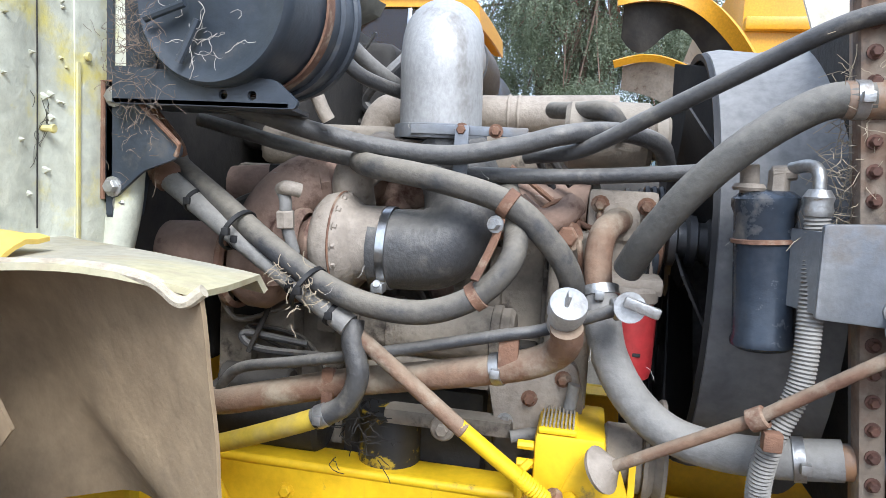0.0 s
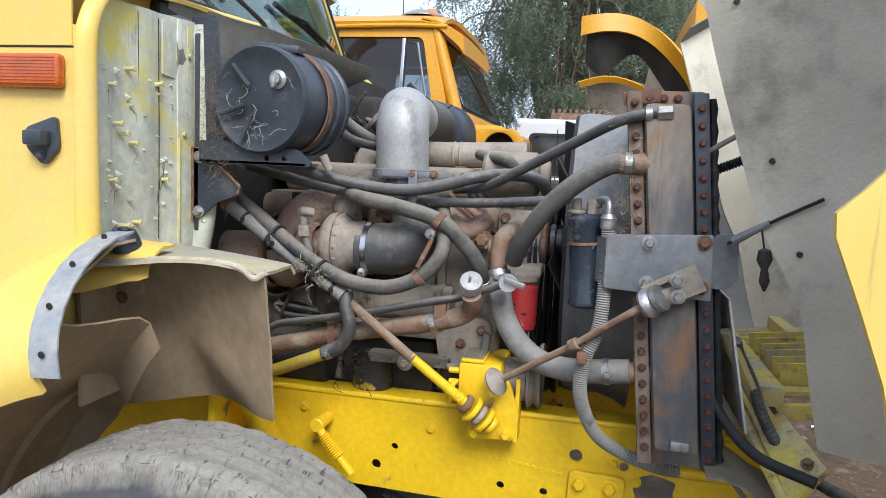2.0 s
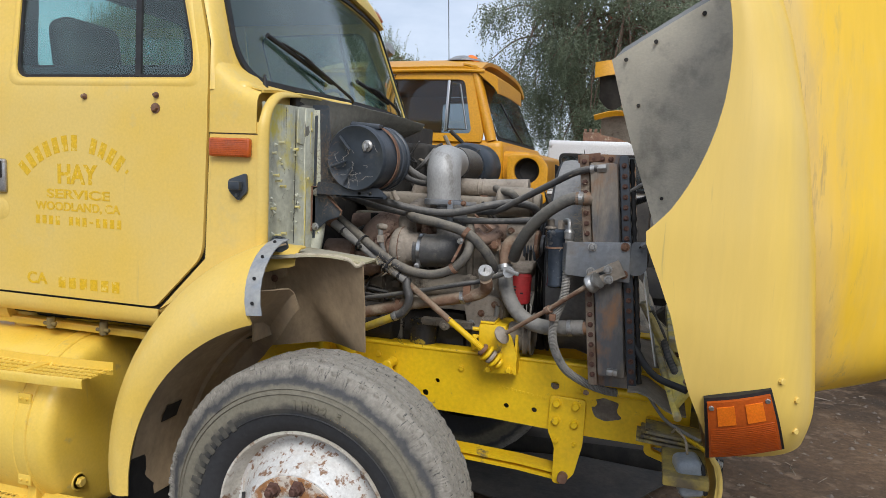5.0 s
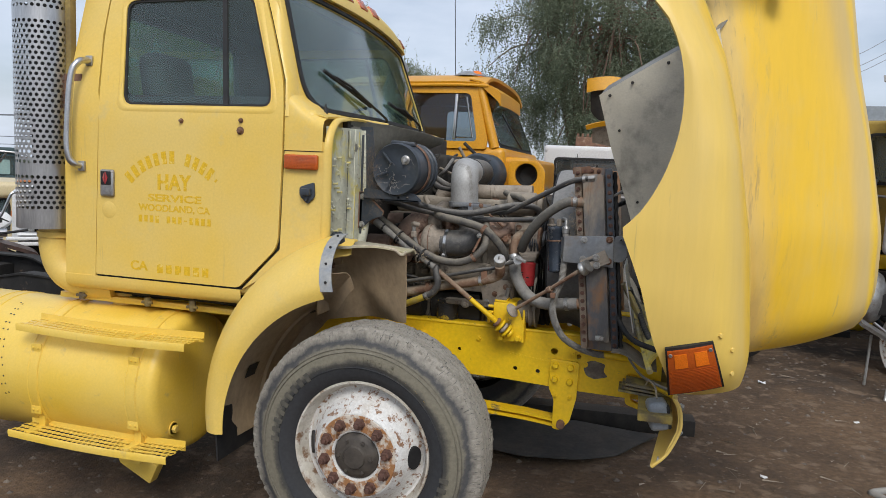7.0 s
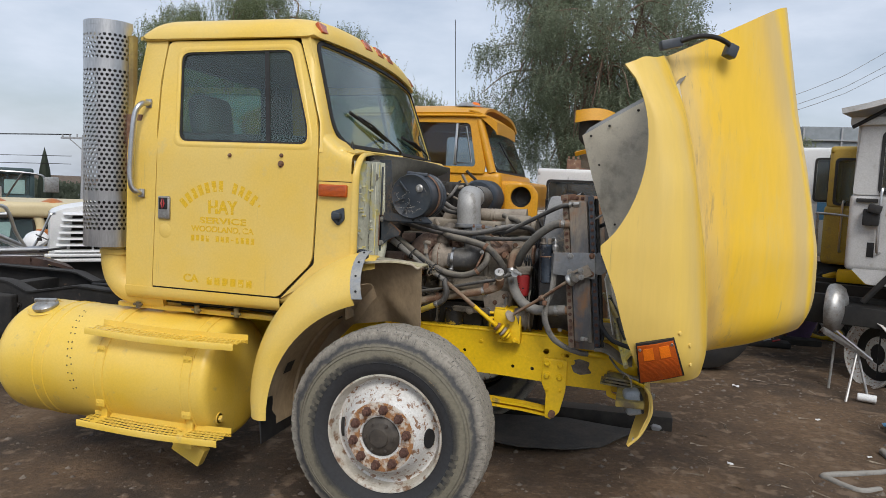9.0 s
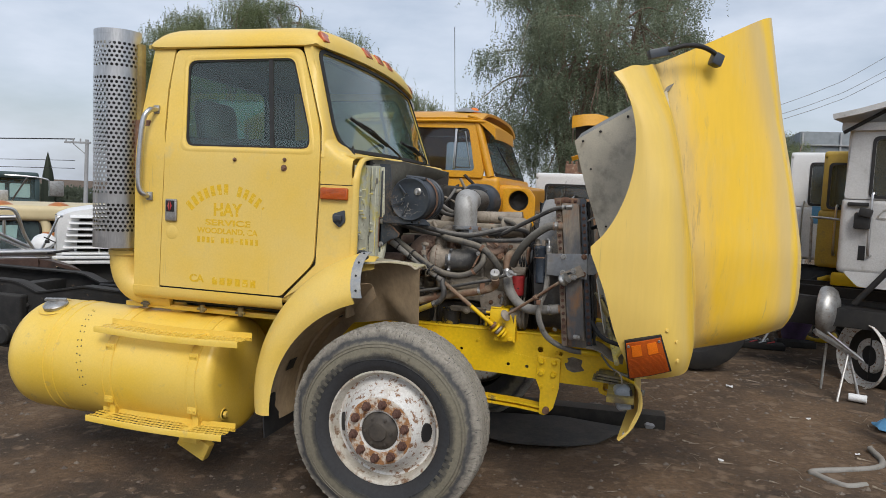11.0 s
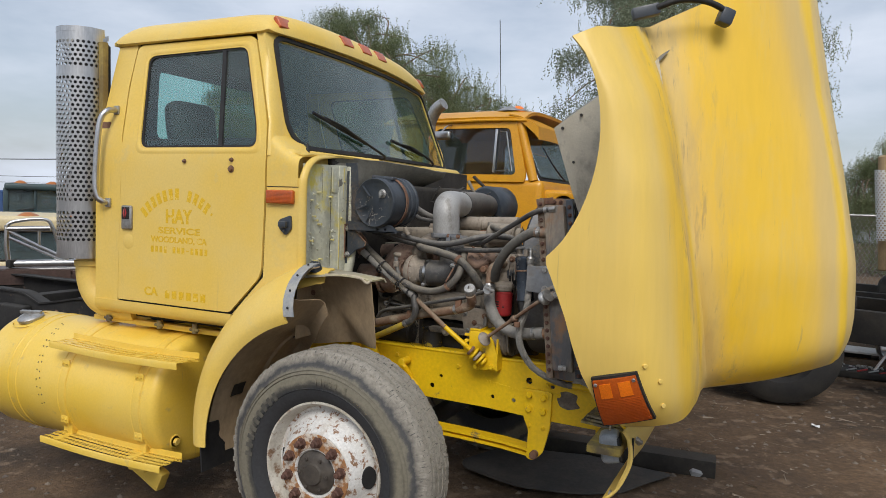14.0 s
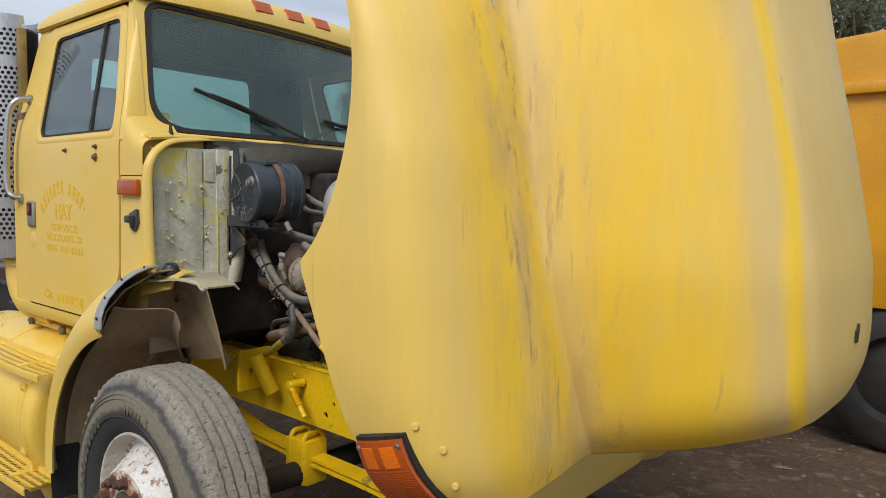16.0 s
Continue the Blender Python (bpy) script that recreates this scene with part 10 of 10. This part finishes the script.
# ---- distance: walls, pole, wires, mast ----
yard_wall = link("wall_far", box((-60, 46, -1.2), (70, 46.3, 0.9), .02), SHEETWALL)
tagged(yard_wall, "grey yard wall of sheet panels", "wall", kind="structure")
hall = thing("grey_hall", (8.0, 28.0, ground_z(8)), "grey corrugated industrial hall beyond the yard", "building")
hw = part("wall", box((5.95, 24.3, 0.0), (14, 31, 4.5), .03), SHEETWALL, hall)
for k in range(7):
    part("wall_rib", box((6.0 + k * 1.2, 24.22, 0), (6.06 + k * 1.2, 24.3, 4.45), .01), CONCRETE, hw)
part("girt", box((5.95, 24.2, 3.4), (14, 24.3, 3.47), .01), CONCRETE, hw)
part("girt", box((5.95, 24.2, 4.0), (14, 24.3, 4.06), .01), CONCRETE, hw)
pole = thing("utility_pole", (-29.7, 30.0, ground_z(-29.7)), "concrete utility pole with a cross arm and wires", "pole")
part("post", rod((-29.75, 30, ground_z(-29.7)), (-29.65, 30, 3.95), .13, 12, r1=.09), CONCRETE, pole)
part("cross_arm", box((-31.2, 29.95, 3.72), (-29.4, 30.05, 3.83), .01), CONCRETE, pole)
part("arm_brace", rod((-30.6, 30, 3.7), (-29.7, 30, 3.1), .03, 6), CONCRETE, pole)
for x in (-31.1, -30.6, -30.1):
    part("insulator", rod((x, 30, 3.83), (x, 30, 4.0), .04, 8), CONCRETE, pole)
for k, z in enumerate((3.98, 3.95, 2.75, 2.3)):
    part("wire", tube([(-75, 30.5 - k * .2, z + .3), (-50, 30.2, z - .15), (-30.5, 30.0, z)], .018, 5), SEAL, pole)
wires = thing("overhead_wires", (9, 22, ground_z(9)), "three thin power lines sloping over the yard", "wire")
part("post", rod((14.0, 22.2, ground_z(14)), (14.0, 22.2, 11.2), .14, 12), CONCRETE, wires)
for x0, z0, x1, z1 in ((6.086, 5.619, 7.604, 6.506), (6.145, 5.289, 7.640, 6.098), (6.192, 5.115, 7.659, 5.894)):
    gx, gz = x1 - x0, z1 - z0
    part("wire", tube([(x0 - gx * 1.2, 22, z0 - gz * .85), (x0, 22, z0), (x1, 22, z1), (x1 + gx * 4.2, 22, z1 + gz * 4.9)], .009, 5), CONCRETE, wires)


# ---- trees ----
def tree(name, base, centre, radii, seed, leaf_mat, label, clumps=120, strands_each=46):
    """Trunks and limbs that reach out to clumps; each clump is a tuft of hanging leaf strands."""
    random.seed(seed)
    root = thing(name, base, label, "tree")
    b, c = Vector(base), Vector(centre)
    limbs, heads = [], []
    fork = b.lerp(c, .32) + Vector((.15, 0, 0))
    limbs.append(([b, b.lerp(fork, .5) + Vector((.10, .05, 0)), fork], .16, .11))
    mains = []
    for k in range(6):
        a = seed + k * 1.05
        tip = c + Vector((radii[0] * .45 * math.cos(a), radii[1] * .45 * math.sin(a), radii[2] * random.uniform(.1, .6)))
        mid = fork.lerp(tip, .5) + Vector((random.gauss(0, .15), random.gauss(0, .15), .2))
        limbs.append(([fork, mid, tip], .085, .03))
        mains.append((mid, tip))
    for _ in range(clumps):
        while True:
            d = Vector([random.uniform(-1, 1) for _ in range(3)])
            if .30 < d.length < 1.0:
                break
        d = d * (1 + .22 * noise.noise(d * 2.3 + Vector((seed, 0, 0))))
        h = c + Vector((d.x * radii[0], d.y * radii[1], d.z * radii[2]))
        heads.append(h)
        m, t = min(mains, key=lambda q: (q[1] - h).length)
        start = m.lerp(t, random.uniform(.3, 1))
        limbs.append(([start, start.lerp(h, .55) + Vector((random.gauss(0, .14), random.gauss(0, .14), .22)), h], .024, .008))
    wood = merge(*[tube(pts, (r0, r1), 5, steps=4) for pts, r0, r1 in limbs])
    part("trunk", wood, BARK, root, "reddish-brown trunk and limbs")
    verts, faces = [], []
    for h in heads:
        size = random.uniform(.13, .30)
        for _ in range(int(strands_each * random.uniform(.6, 1.3))):
            q = h + Vector((random.gauss(0, size), random.gauss(0, size), random.gauss(.05, size * .45)))
            sway = Vector((random.gauss(0, .22), random.gauss(0, .22), -1)) * random.uniform(.020, .030)
            for i in range(random.randint(9, 24)):
                q = q + sway
                l0 = Vector((random.gauss(0, 1), random.gauss(0, 1), random.gauss(-.6, .6))).normalized() * random.uniform(.034, .058)
                w0 = l0.cross(Vector((random.gauss(0, 1), random.gauss(0, 1), random.gauss(0, 1)))).normalized() * random.uniform(.007, .012)
                n = len(verts)
                verts += [q, q + l0 * .5 + w0, q + l0, q + l0 * .5 - w0]
                faces.append((n, n + 1, n + 2, n + 3))
    me = bpy.data.meshes.new("crown")
    me.from_pydata(verts, [], faces)
    me.materials.append(leaf_mat)
    ob = new("crown", me)
    ob.parent = root
    ob.matrix_parent_inverse = Matrix.Translation(-root.location)
    ob["kind"] = "stuff"
    ob["label"] = "drooping grey-green leaf strands"
    return root


tree("pepper_tree", (-0.9, 11.2, ground_z(-0.9)), (-0.36, 11.2, 4.5), (2.0, 2.1, 3.0), 3, LEAFGREY, "tall pepper tree with drooping grey-green foliage", 175, 96)
tree("pepper_tree", (1.4, 12.8, ground_z(1.4)), (1.12, 12.8, 4.4), (0.72, 1.4, 2.7), 8, LEAFGREY, "pepper tree with grey-green foliage behind the hood", 70, 48)
tree("pepper_tree", (-9.4, 13.4, ground_z(-9.4)), (-9.5, 13.4, 3.85), (3.7, 2.4, 2.7), 5, LEAF, "rounded pepper tree behind the cab", 310, 100)
tree("pepper_tree", (-6.2, 14.8, ground_z(-6.2)), (-6.3, 14.8, 3.3), (1.7, 1.7, 1.9), 12, LEAF, "smaller pepper tree behind the cab", 100, 70)
tree("pepper_tree", (4.6, 21.0, ground_z(4.6)), (4.5, 21.0, 2.3), (1.9, 1.5, 2.0), 21, LEAF, "dense green tree beyond the fence", 130, 60)
tree("pepper_tree", (5.6, 25.0, ground_z(5.6)), (5.7, 25.0, 3.2), (1.0, 1.0, 1.5), 27, LEAF, "small tree beyond the fence", 40, 40)
# wire fence behind the scrap
fence = thing("wire_fence", (3.5, 13.2, ground_z(3.5)), "galvanised pipe and wire fence at the yard edge", "fence")
part("top_rail", rod((1.6, 13.2, 1.72), (12.0, 13.4, 1.78), .024, 10), STEEL, fence)
for k in range(5):
    x = 1.7 + k * 2.4
    part("post", rod((x, 13.2 + .02 * k, ground_z(x) - .05), (x, 13.2 + .02 * k, 1.76), .03, 10), STEEL, fence)
wires_v, wires_f = [], []
for k in range(150):
    for s_ in (1, -1):
        x = 1.2 + k * .075
        a_, b_ = Vector((x, 13.2, .1)), Vector((x + s_ * .95, 13.2, 1.70))
        n = len(wires_v)
        wires_v += [a_, a_ + Vector((.004, 0, 0)), b_ + Vector((.004, 0, 0)), b_]
        wires_f.append((n, n + 1, n + 2, n + 3))
me = bpy.data.meshes.new("mesh_wire")
me.from_pydata(wires_v, [], wires_f)
me.materials.append(STEEL)
wire_ob = new("mesh_wire", me)
wire_ob.parent = fence
wire_ob.matrix_parent_inverse = Matrix.Translation(-fence.location)
wire_ob["kind"] = "stuff"
# far tree line and a cypress
FARLEAF = foliage("hazy_dark_leaves", (0.085, 0.105, 0.070), (0.13, 0.15, 0.105))
random.seed(31)
verts, faces = [], []
for k in range(14000):
    x = random.uniform(-46, 30) if k % 3 == 0 else random.uniform(-42, -27)
    top = 1.2 + 1.1 * max(0, noise.noise((x * .25, 0, 4)) + .6) if x > -20 else min(1.15 + .35 * noise.noise((x * .8, 0, 4)) + .25 * noise.noise((x * 2.7, 0, 1)), -.8 * (x + 33.6))
    if top < -.2:
        continue
    q = Vector((x, random.uniform(33, 37), ground_z(-33) + random.uniform(0, 1) ** .6 * (top + .65)))
    l0 = Vector((random.gauss(0, 1), random.gauss(0, .3), random.gauss(0, 1))).normalized() * .13
    w0 = Vector((-l0.z, 0, l0.x)) * .5
    n = len(verts)
    verts += [q - l0, q + w0, q + l0, q - w0]
    faces.append((n, n + 1, n + 2, n + 3))
me = bpy.data.meshes.new("far_trees")
me.from_pydata(verts, [], faces)
me.materials.append(FARLEAF)
tagged(new("far_trees", me), "dark green tree line far beyond the yard", "trees", kind="stuff")
CYPRESS = foliage("dark_cypress_leaves", (0.035, 0.050, 0.032), (0.055, 0.070, 0.045))
cyp = thing("cypress", (-34.4, 32, ground_z(-34.4)), "slim dark cypress far away", "tree")
part("crown", lathe([(0, 0), (.35, .3), (.42, 1.4), (.30, 2.6), (.10, 3.6), (0, 4.0)], (-34.4, 32, ground_z(-34.4)), (0, 0, 1), 9), CYPRESS, cyp)
# red lettered sign hidden in the foliage, as plain bars
sign = thing("red_sign", (-0.6, 13.4, ground_z(-.6)), "faded red sign seen through the foliage", "sign")
part("sign_post", rod((-0.6, 13.5, ground_z(-.6)), (-0.6, 13.5, 4.6), .06, 8), CONCRETE, sign)
for x, z, w, h in ((-1.25, 4.9, .12, .5), (-1.15, 4.4, .4, .22), (-0.6, 4.6, .18, .4), (-0.35, 4.3, .35, .3), (-0.5, 3.7, .3, .25), (-1.3, 3.6, .35, .2), (0.1, 4.45, .15, .5)):
    part("sign_bar", box((x, 13.4, z), (x + w, 13.44, z + h), .01), REDSIGN, sign)

# ---- small things on the ground ----
slab = thing("rubber_sheet", (0.3, 2.05, 0.0), "black rubber sheet lying under the truck", "rubber sheet")
out_pts = round_poly([(-0.45, 1.92), (-0.02, 1.78), (0.33, 1.83), (0.62, 2.10), (0.82, 2.42), (0.70, 2.50), (0.20, 2.47), (-0.30, 2.40)], .08)
part("sheet", sheet(out_pts, lambda u, v, d: (u, v, .012 + d + .035 * (noise.noise((u * 3, v * 3, 2)) + .4)), .012, bevel=.003), surface("dust_dulled_rubber_sheet", (.052, .050, .047), (.085, .076, .065), 5, (.4, .65), .85, 0, .4, 40, detail=8), slab)
beam = thing("timber_beam", (0.4, 2.6, 0.02), "dark oily timber beam on the dirt", "beam")
part("beam", box((-0.3, 2.52, 0.0), (1.05, 2.68, .12), .012, turn=(0, 0, 4)), DARKENGINE, beam)
hoseg = thing("rubber_hose", (2.1, 2.0, 0.03), "bent grey hose lying on the dirt", "hose")
part("hose", tube([(2.46, 2.62, .05), (2.47, 2.38, .04), (2.36, 2.22, .035), (1.98, 2.02, .035), (1.97, 1.95, .035), (2.10, 1.82, .035), (2.24, 1.90, .03)], .022, 10), GREYHOSE, hoseg)
stool = thing("folding_stand", (2.55, 4.15, 0.05), "rusty folding stand with a loose metal seat", "stand")
for a, b_ in (((2.56, 3.93, .04), (2.70, 4.25, .42)), ((2.80, 4.18, .05), (2.72, 4.30, .42)), ((2.52, 4.35, .05), (2.55, 4.40, .48))):
    part("leg", rod(a, b_, .012, 8), STEEL, stool)
part("seat", grid([[(2.43 + .36 * f, 4.25 + .16 * g, .60 - .20 * f + .03 * math.sin(g * 3)) for g in (0, .5, 1)] for f in (0, .25, .5, .75, 1)], .03), STEEL, stool)
part("seat_rod", rod((2.50, 4.2, .62), (2.82, 4.22, .38), .012, 8), CHROME, stool)
can_ = thing("small_bottle", (2.78, 4.22, 0.06), "white plastic bottle lying on the dirt", "bottle")
part("bottle", rod((2.66, 3.98, .09), (2.80, 3.94, .09), .035, 14), WHITEPAINT, can_)
bag = thing("blue_rag", (2.75, 3.2, 0.05), "crumpled blue rag on the dirt", "rag")
part("rag", grid([[(2.66 + .26 * u, 3.12 + .2 * v, .06 + .10 * math.sin(u * 3) * math.sin(v * 3) + .03 * noise.noise((u * 6, v * 6, 0))) for v in (0, .2, .4, .6, .8, 1)] for u in (0, .2, .4, .6, .8, 1)], .006), BLUEPAINT, bag)
rim_ = thing("loose_wheel_rim", (2.75, 2.75, 0.05), "dirty loose wheel rim leaning by the path", "wheel rim")
part("rim", lathe([(.30, 0), (.31, .02), (.28, .05), (.24, .12), (.14, .13), (.10, .13), (0, .13)], (2.82, 2.75, .34), (-.9, -.3, .2), 36), STEEL, rim_)
box_ = thing("black_tray", (2.7, 6.7, 0.06), "black tray and scrap lying on the dirt", "tray")
part("tray", box((2.50, 6.5, .02), (2.95, 6.7, .11), .02), CHASSIS, box_)
part("tray_rod", rod((2.30, 6.45, .04), (2.48, 6.60, .32), .015, 8), CHROME, box_)
win_ = thing("loose_window", (2.55, 7.2, 0.2), "loose window frame propped on scrap", "window")
part("frame", sheet([(0, 0), (.5, .35), (.5, .85), (.0, .5)], lambda u, v, d: (2.45 + u * .8, 7.2 + d, .08 + v), .03, [[(.04, .08), (.46, .37), (.46, .78), (.04, .46)]]), STEEL, win_)
bucket = thing("purple_bucket", (2.62, 6.95, 0.06), "dull purple bucket among the scrap", "bucket")
part("bucket", lathe([(0, 0), (.14, 0), (.18, .32), (.17, .32), (.13, .02), (0, .02)], (2.75, 6.95, .05), (0.2, -.1, 1), 24), surface("purple_plastic", (.12, .07, .16), (.09, .06, .12), 8, (.4, .6), .6), bucket)
scrap = thing("scrap_pile", (3.05, 7.3, 0.1), "heap of dark engine scrap and yellow brackets", "scrap")
random.seed(77)
for k in range(34):
    p = Vector((random.uniform(2.7, 3.5), random.uniform(6.9, 7.7), random.uniform(.1, .95)))
    q = p + Vector((random.gauss(0, .22), random.gauss(0, .12), random.gauss(0, .15)))
    part("scrap_bar", tube([p, p.lerp(q, .5) + Vector((0, 0, random.gauss(0, .06))), q], random.uniform(.012, .05), 8), random.choice((CHASSIS, CHASSIS, BRIGHT, RUST, STEEL, DARKENGINE)), scrap)

# sticks, stones and litter
random.seed(19)
verts, faces = [], []


def pebble(p, r):
    n = len(verts)
    for k in range(6):
        a = k * math.pi / 3
        verts.append((p[0] + r * math.cos(a) * random.uniform(.7, 1.3), p[1] + r * math.sin(a) * random.uniform(.7, 1.3), p[2]))
    verts.append((p[0], p[1], p[2] + r * random.uniform(.5, .9)))
    for k in range(6):
        faces.append((n + k, n + (k + 1) % 6, n + 6))


def soil(x, y):
    return ground_z(x) + 0.035 * noise.noise((x * 0.6, y * 0.6, 3.1)) + 0.012 * noise.noise((x * 2.6, y * 2.6, 1.7)) - 0.022


for k in range(12000):
    x, y = random.uniform(-5.5, 6.5), random.uniform(-2.2, 9.5)
    pebble((x, y, soil(x, y)), random.choice((.004, .006, .008, .012, .02)) * random.uniform(.7, 1.3))
me = bpy.data.meshes.new("gravel")
me.from_pydata(verts, [], faces)
me.materials.append(surface("brown_pebbles", (.20, .165, .13), (.11, .09, .075), 9, (.4, .6), .95))
tagged(new("gravel", me), "scattered pebbles and clods on the dirt", "gravel", kind="stuff")
verts, faces = [], []
for k in range(520):
    x, y = random.uniform(.6, 4.5), random.uniform(.8, 8.5)
    a, L0, w = random.uniform(0, 6.3), random.uniform(.03, .13), random.uniform(.001, .0025)
    z = soil(x, y) + .008
    dx, dy = math.cos(a) * L0, math.sin(a) * L0
    n = len(verts)
    verts += [(x - dy / L0 * w, y + dx / L0 * w, z), (x + dy / L0 * w, y - dx / L0 * w, z), (x + dx + dy / L0 * w, y + dy - dx / L0 * w, z + random.uniform(0, .02)), (x + dx - dy / L0 * w, y + dy + dx / L0 * w, z + .004)]
    faces.append((n, n + 1, n + 2, n + 3))
me = bpy.data.meshes.new("dry_twigs")
me.from_pydata(verts, [], faces)
me.materials.append(surface("weathered_twigs", (.22, .175, .13), (.34, .29, .22), 30, (.4, .65), .9))
tagged(new("dry_twigs", me), "dry twigs and chips on the dirt", "twigs", kind="stuff")
for k, (x, y, s) in enumerate(((1.68, 4.08, .028), (1.40, 2.03, .018), (2.2, 3.3, .018), (2.35, 2.5, .015))):
    lit = thing("paper_scrap", (x, y, soil(x, y) + .005), "small white scrap of litter on the dirt", "litter", "litter")
    part("scrap", grid([[(x + s * u, y + s * v * .7, soil(x, y) + .012 + s * .35 * math.sin(u * 2 + v * 3 + k)) for v in (-1, 0, 1)] for u in (-1, 0, 1)], .002), WHITEPAINT, lit)
stone = thing("stone", (0.95, 2.62, .02), "grey stone on the dirt", "stone")
part("stone", lathe([(0, 0), (.05, .0), (.07, .03), (.05, .06), (0, .075)], (0.93, 2.60, .0), (0.1, .2, 1), 7), CONCRETE, stone)
# open tool case, white panel, headlamp and planks beyond the hood
case = thing("tool_case", (2.2, 6.4, soil(2.2, 6.4)), "open black tool case full of sockets", "tool case")
part("case", box((1.95, 6.20, .03), (2.55, 6.42, .10), .015), CHASSIS, case)
part("lid", box((1.85, 6.45, .03), (2.45, 6.66, .09), .015, turn=(0, 0, 4)), CHASSIS, case)
random.seed(41)
for k in range(40):
    x, y = random.uniform(1.92, 2.42), random.uniform(6.48, 6.62)
    part("socket", rod((x, y, .085), (x + random.gauss(0, .01), y, .105), random.uniform(.008, .014), 8), random.choice((STEEL, CHROME)), case)
for k in range(4):
    part("tool", rod((2.05 + k * .10, 6.24, .105), (2.15 + k * .10, 6.36, .11), .009, 8), random.choice((STEEL, REDPAINT, CHROME)), case)
sheetw = thing("white_board", (2.3, 7.4, soil(2.3, 7.4)), "flat white panel lying on the scrap", "panel")
part("panel", box((1.75, 7.35, .10), (2.52, 7.75, .125), .006, turn=(0, 0, -6)), WHITEPAINT, sheetw)
part("panel_foot", box((1.9, 7.45, .0), (2.4, 7.65, .10), .01), CHASSIS, sheetw)
headl = thing("loose_headlamp", (2.45, 6.6, soil(2.45, 6.6)), "loose round headlamp shell tilted up", "headlamp")
part("shell", lathe([(0, .12), (.06, .11), (.12, .05), (.135, 0), (.125, 0), (.11, .05), (.05, .09), (0, .10)], (2.46, 6.60, .33), (.5, .75, -.35), 28), CHROME, headl)
part("lamp_stand", tube([(2.52, 6.66, .30), (2.56, 6.70, .15), (2.60, 6.72, .04)], .02, 8), RUST, headl)
planks = thing("plank_pile", (2.5, 9.4, soil(2.5, 9.4)), "weathered grey planks piled by the fence", "planks")
PLANK = surface("weathered_plank", (.22, .18, .13), (.15, .12, .09), 6, (.4, .6), .9, 0, .3, 40, stretch=(.3, 1, 1))
for k in range(5):
    part("plank", box((1.9, 9.2 + .22 * k, .05 + .05 * (k % 3)), (2.9, 9.38 + .22 * k, .11 + .05 * (k % 3)), .006, turn=(0, 14 + 3 * k, -24 + 9 * k)), PLANK, planks)
